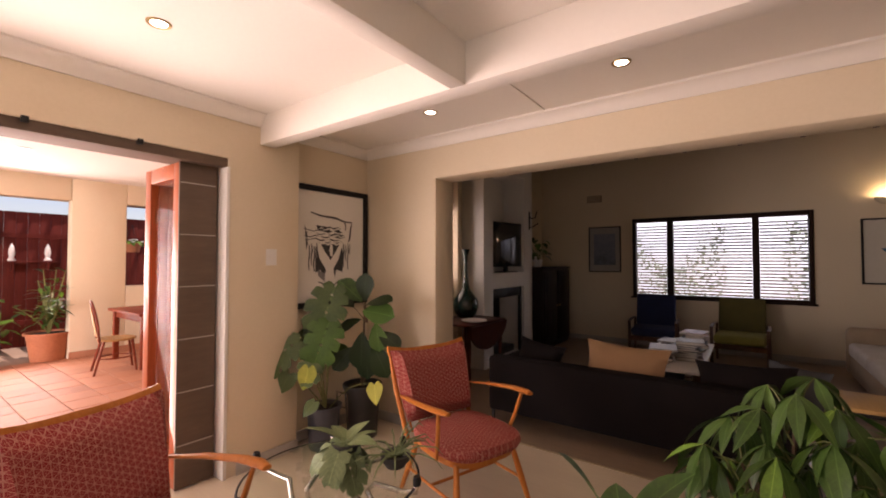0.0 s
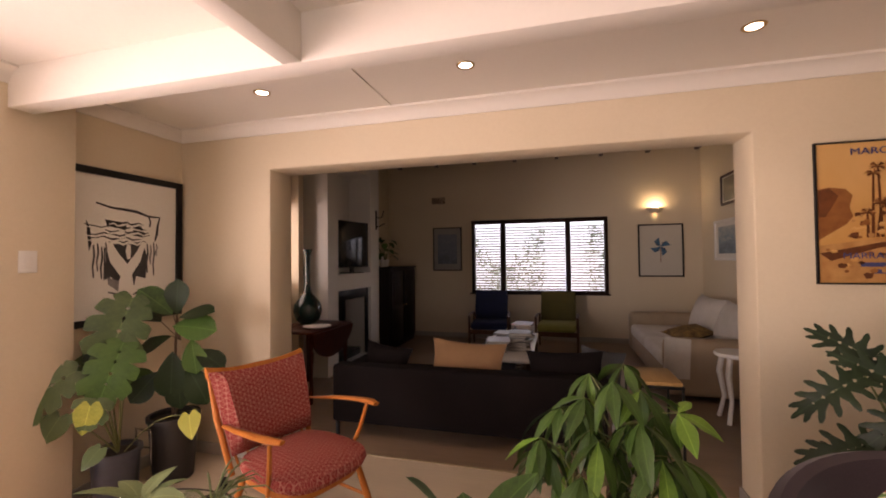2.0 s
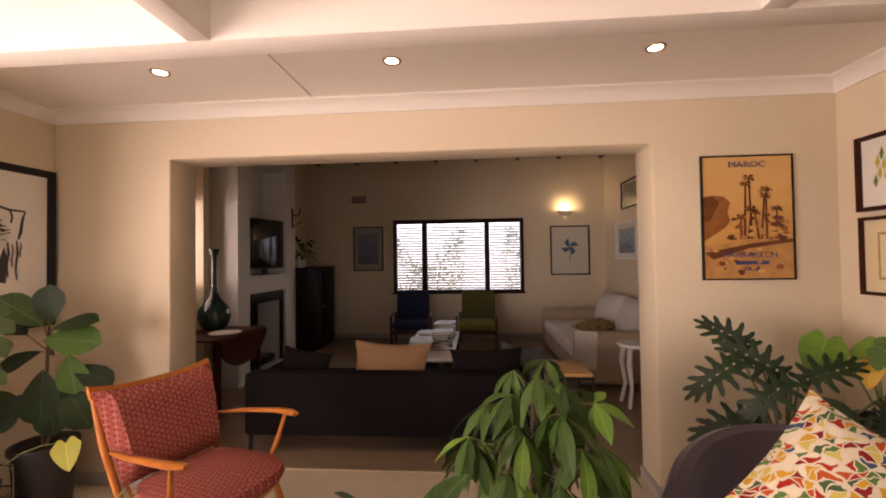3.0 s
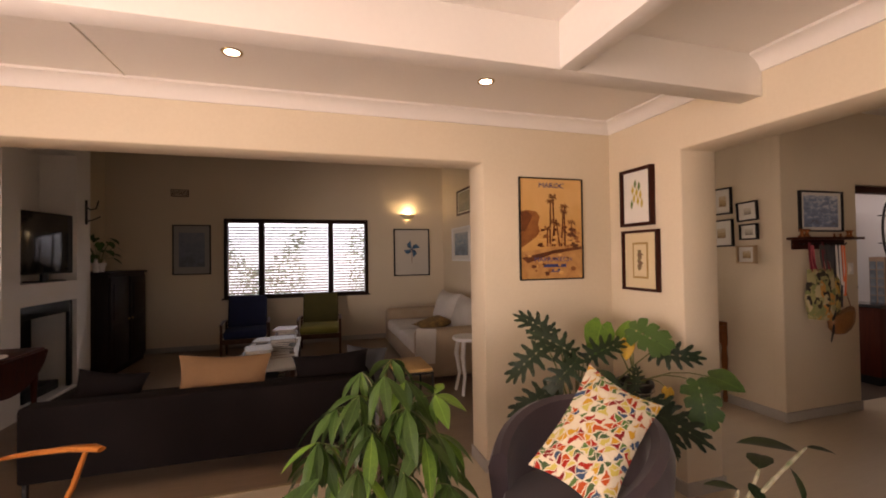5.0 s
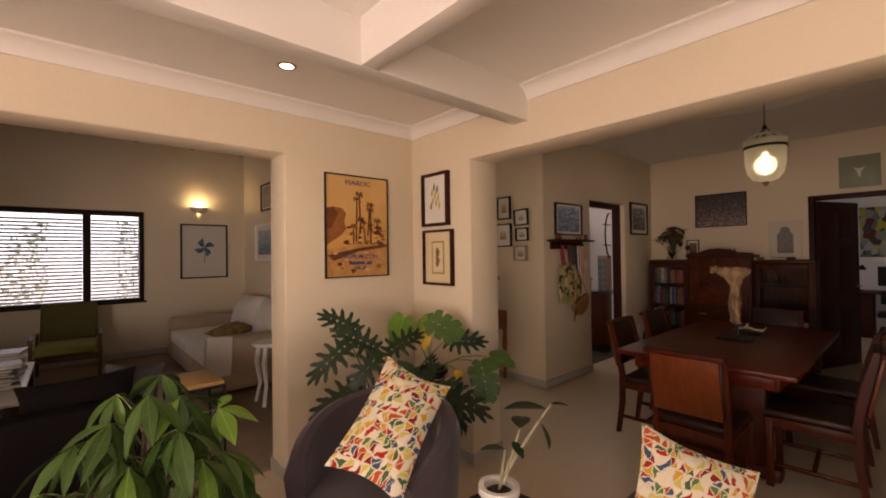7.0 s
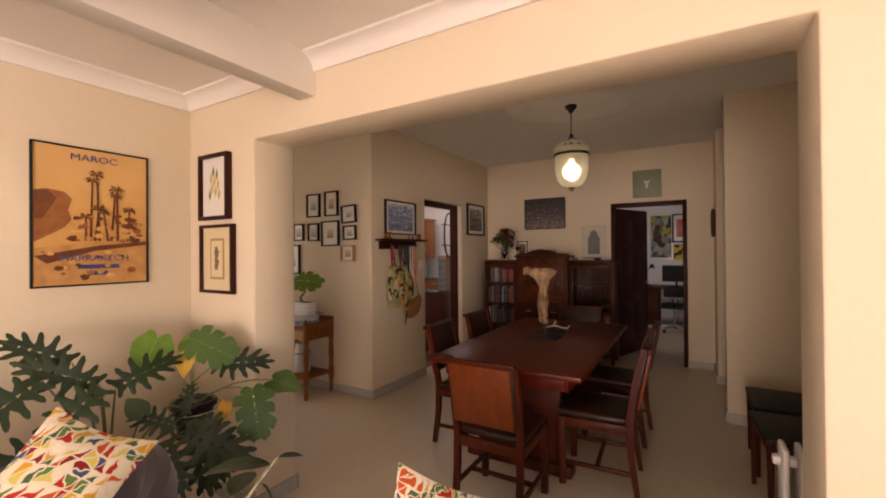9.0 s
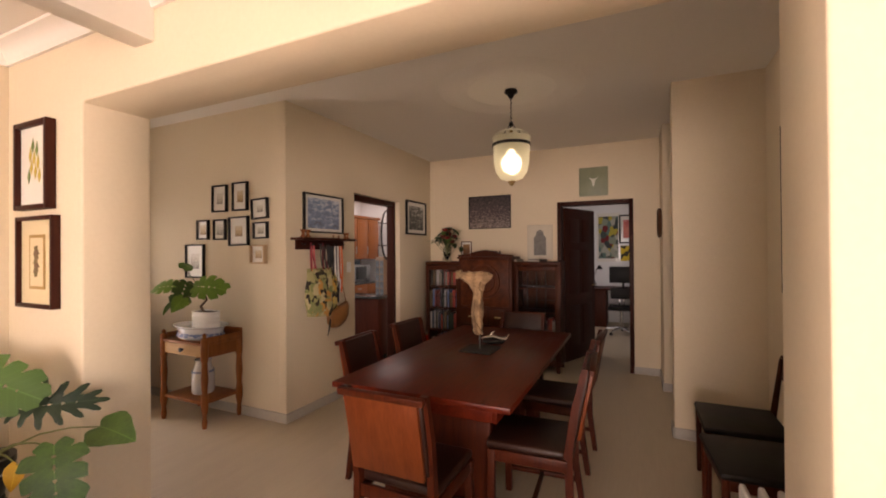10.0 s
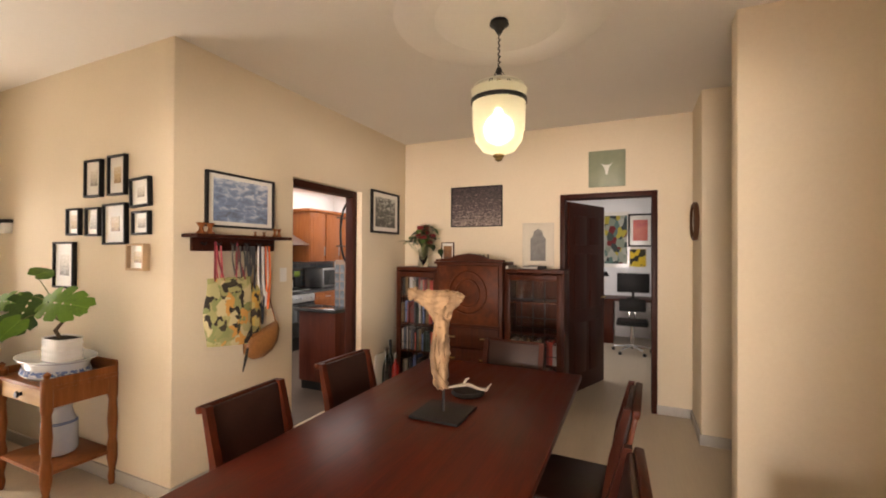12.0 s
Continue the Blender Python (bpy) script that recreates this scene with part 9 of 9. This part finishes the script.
for k in range(16):
    a, r = rnd.uniform(0, 360), rnd.uniform(0.05, 0.42)
    tip = (r * math.cos(radians(a)), r * math.sin(radians(a)), rnd.uniform(0.8, 1.5))
    add_stem(pp, (0, 0, 0.4), tip, 0.012, 0.05)
    for j in range(7):
        t = 0.35 + 0.1 * j
        add_leaf(pp, "lance_fresh" if j % 2 else "lance", (tip[0] * t, tip[1] * t, 0.4 + (tip[2] - 0.4) * t), a + 100 * j, rnd.uniform(-20, 50), 0.2, 0, 0.8)
rnd = random.Random(41)
for c, s in (((-8.9, 0.9, -0.03), 1.0), ((-9.0, 1.35, -0.03), 0.8), ((-8.7, 3.2, -0.03), 0.9), ((-9.1, 0.2, -0.03), 0.9)):
    g = thing("garden_shrub", pose(*c), "green leafy shrub along the fence", "shrub", "shrubs along the fence")
    for k in range(24):
        a, r = rnd.uniform(0, 360), rnd.uniform(0.1, 0.45) * s
        tip = (r * math.cos(radians(a)), r * math.sin(radians(a)), rnd.uniform(0.2, 1.1) * s)
        add_stem(g, (0, 0, 0), tip, 0.008, 0.05)
        for j in range(3):
            add_leaf(g, "heart_fresh" if k % 2 else "oval_fresh", tip, a + 120 * j, rnd.uniform(-40, 30), 0.22 * s)
for y, z in ((1.25, 1.75), (2.95, 1.62), (3.4, 1.62)):
    hb = thing("hanging_basket", pose(-9.3, y, z), "hanging pot of white flowers against the fence", "plant", "hanging pots on the fence")
    pot(hb, (0, 0, 0), 0.15, 0.18, TERRAPOT)
    for k in range(3):
        a = radians(120 * k)
        bm = bmesh.new()
        bm_tube(bm, [(0.14 * math.cos(a), 0.14 * math.sin(a), 0.17), (0, 0, 0.55)], 0.004, 5)
        part("wire", bm, BLACKMETAL, hb)
    for k in range(18):
        a = 137.5 * k
        r = 0.04 + 0.011 * k
        tip = (r * math.cos(radians(a)), r * math.sin(radians(a)), 0.26 - 0.4 * r)
        add_leaf(hb, "oval_fresh", tip, a, -20, 0.12)
        if k % 2:
            bm = bmesh.new()
            bm_lathe(bm, [(0, 0), (0.03, 0.01), (0.025, 0.03), (0, 0.03)], tip, 8)
            part("flower", bm, WHITE, hb)
REDWOOD = wood("red_stained_wood", (0.20, 0.038, 0.014), (0.12, 0.02, 0.008), 0, 0.4)
pt = thing("patio_table", pose(-6.62, 2.88, -0.03), "square reddish wooden patio table", "table")
part("tabletop", boxes(((-0.62, -0.42, 0.735), (0.62, 0.42, 0.775), 0.006)), REDWOOD, pt)
part("apron", boxes(((-0.54, -0.35, 0.64), (0.54, 0.35, 0.735), 0.004)), REDWOOD, pt)
for x in (-0.53, 0.53):
    for y in (-0.34, 0.34):
        part("leg", boxes(((x - 0.035, y - 0.035, 0), (x + 0.035, y + 0.035, 0.74), 0.006)), REDWOOD, pt)


def cane_chair(m, label):
    """A bentwood bistro chair with a cane seat and hooped back; it faces -y."""
    th = thing("cane_chair", m, label, "chair", "cane chairs on the patio")
    bm = bmesh.new()
    bm_tube(bm, [(0.19 * math.cos(a) if 0 < a < math.pi else 0.19 * math.cos(a), 0.2 + 0.08 * max(0, math.sin(a)), 0.44 + 0.52 * max(0.0, math.sin(a)) ** 0.6) for a in (math.pi * k / 18 for k in range(19))], 0.014, 8)
    part("back_hoop", bm, REDWOOD, th)
    bm = bmesh.new()
    bm_plate(bm, [(0.15 * math.cos(a), 0.03 + 0.40 * max(0.0, math.sin(a)) ** 0.7) for a in (math.pi * k / 16 for k in range(17))], 0.006, pose(0, 0.215, 0.46, 80, 0, 0))
    part("cane_back", bm, surface("woven_cane", (0.40, 0.22, 0.07), (0.26, 0.13, 0.04), 0.7, grain=60, stain=12, bump=0.5), th)
    bm = bmesh.new()
    bm_lathe(bm, [(0, 0.425), (0.21, 0.425), (0.215, 0.44), (0.2, 0.455), (0, 0.45)], n=28)
    part("seat", bm, surface("woven_cane_seat", (0.40, 0.22, 0.07), (0.26, 0.13, 0.04), 0.7, grain=60, stain=12, bump=0.5), th)
    for s in (-1, 1):
        for y0, y1 in ((-0.15, -0.2), (0.15, 0.25)):
            bm = bmesh.new()
            bm_tube(bm, [(s * 0.15, y0, 0.43), (s * 0.18, y1, 0.0)], [0.017, 0.013], 8)
            part("leg", bm, REDWOOD, th)
    bm = bmesh.new()
    bm_tube(bm, [(0.165 * math.cos(a), 0.185 * math.sin(a) + 0.01, 0.2) for a in (2 * math.pi * k / 20 for k in range(21))], 0.009, 6)
    part("foot_ring", bm, REDWOOD, th)
    return th


cc = cane_chair(pose(-6.35, 2.32, -0.03, 0, 0, 170), "bentwood cane chair drawn up to the patio table")
copy_thing(cc, pose(-6.2, 3.55, -0.03, 0, 0, 10))
for x, y in ((-5.9, 1.3), (-4.6, 1.0), (-5.9, 3.2)):
    th = thing("downlight", pose(x, y, 2.7), "round recessed downlight, unlit", "ceiling light", "downlights in the patio ceiling")
    bm = bmesh.new()
    bm_lathe(bm, [(0, -0.004), (0.05, -0.004), (0.07, -0.008), (0.075, -0.001)], n=20)
    part("rim", bm, STEEL, th)
structure("patio_skirting", boxes(((-7.70, 2.12, -0.03), (-7.68, 4.9, 0.08), 0.004)), TERRACOTTA, "terracotta tile skirting")
structure("garden_strip", boxes(((-9.6, -4.0, -0.15), (-7.9, 5.0, -0.05))), surface("pale_gravel", (0.45, 0.4, 0.33), (0.3, 0.26, 0.2), 0.9, grain=60, stain=6, bump=0.6, depth=0.01), "pale gravel strip along the fence")

# patio tiles
slab = bpy.data.objects["patio_slab"]
bm = bmesh.new()
bm_box(bm, (-0.162, -0.162, -0.012), (0.162, 0.162, 0.0), 0.003, 1)
ob = part("tile", bm, TERRACOTTA, slab)
n = 0
for i in range(16):
    for j in range(18):
        q = ob if n == 0 else new("tile", ob.data)
        q.parent = slab
        q.matrix_basis = pose(-2.72 - 0.333 * i, -1.3 + 0.333 * j, -0.0195 + 0.0012 * ((i * 7 + j * 5) % 3))
        n += 1
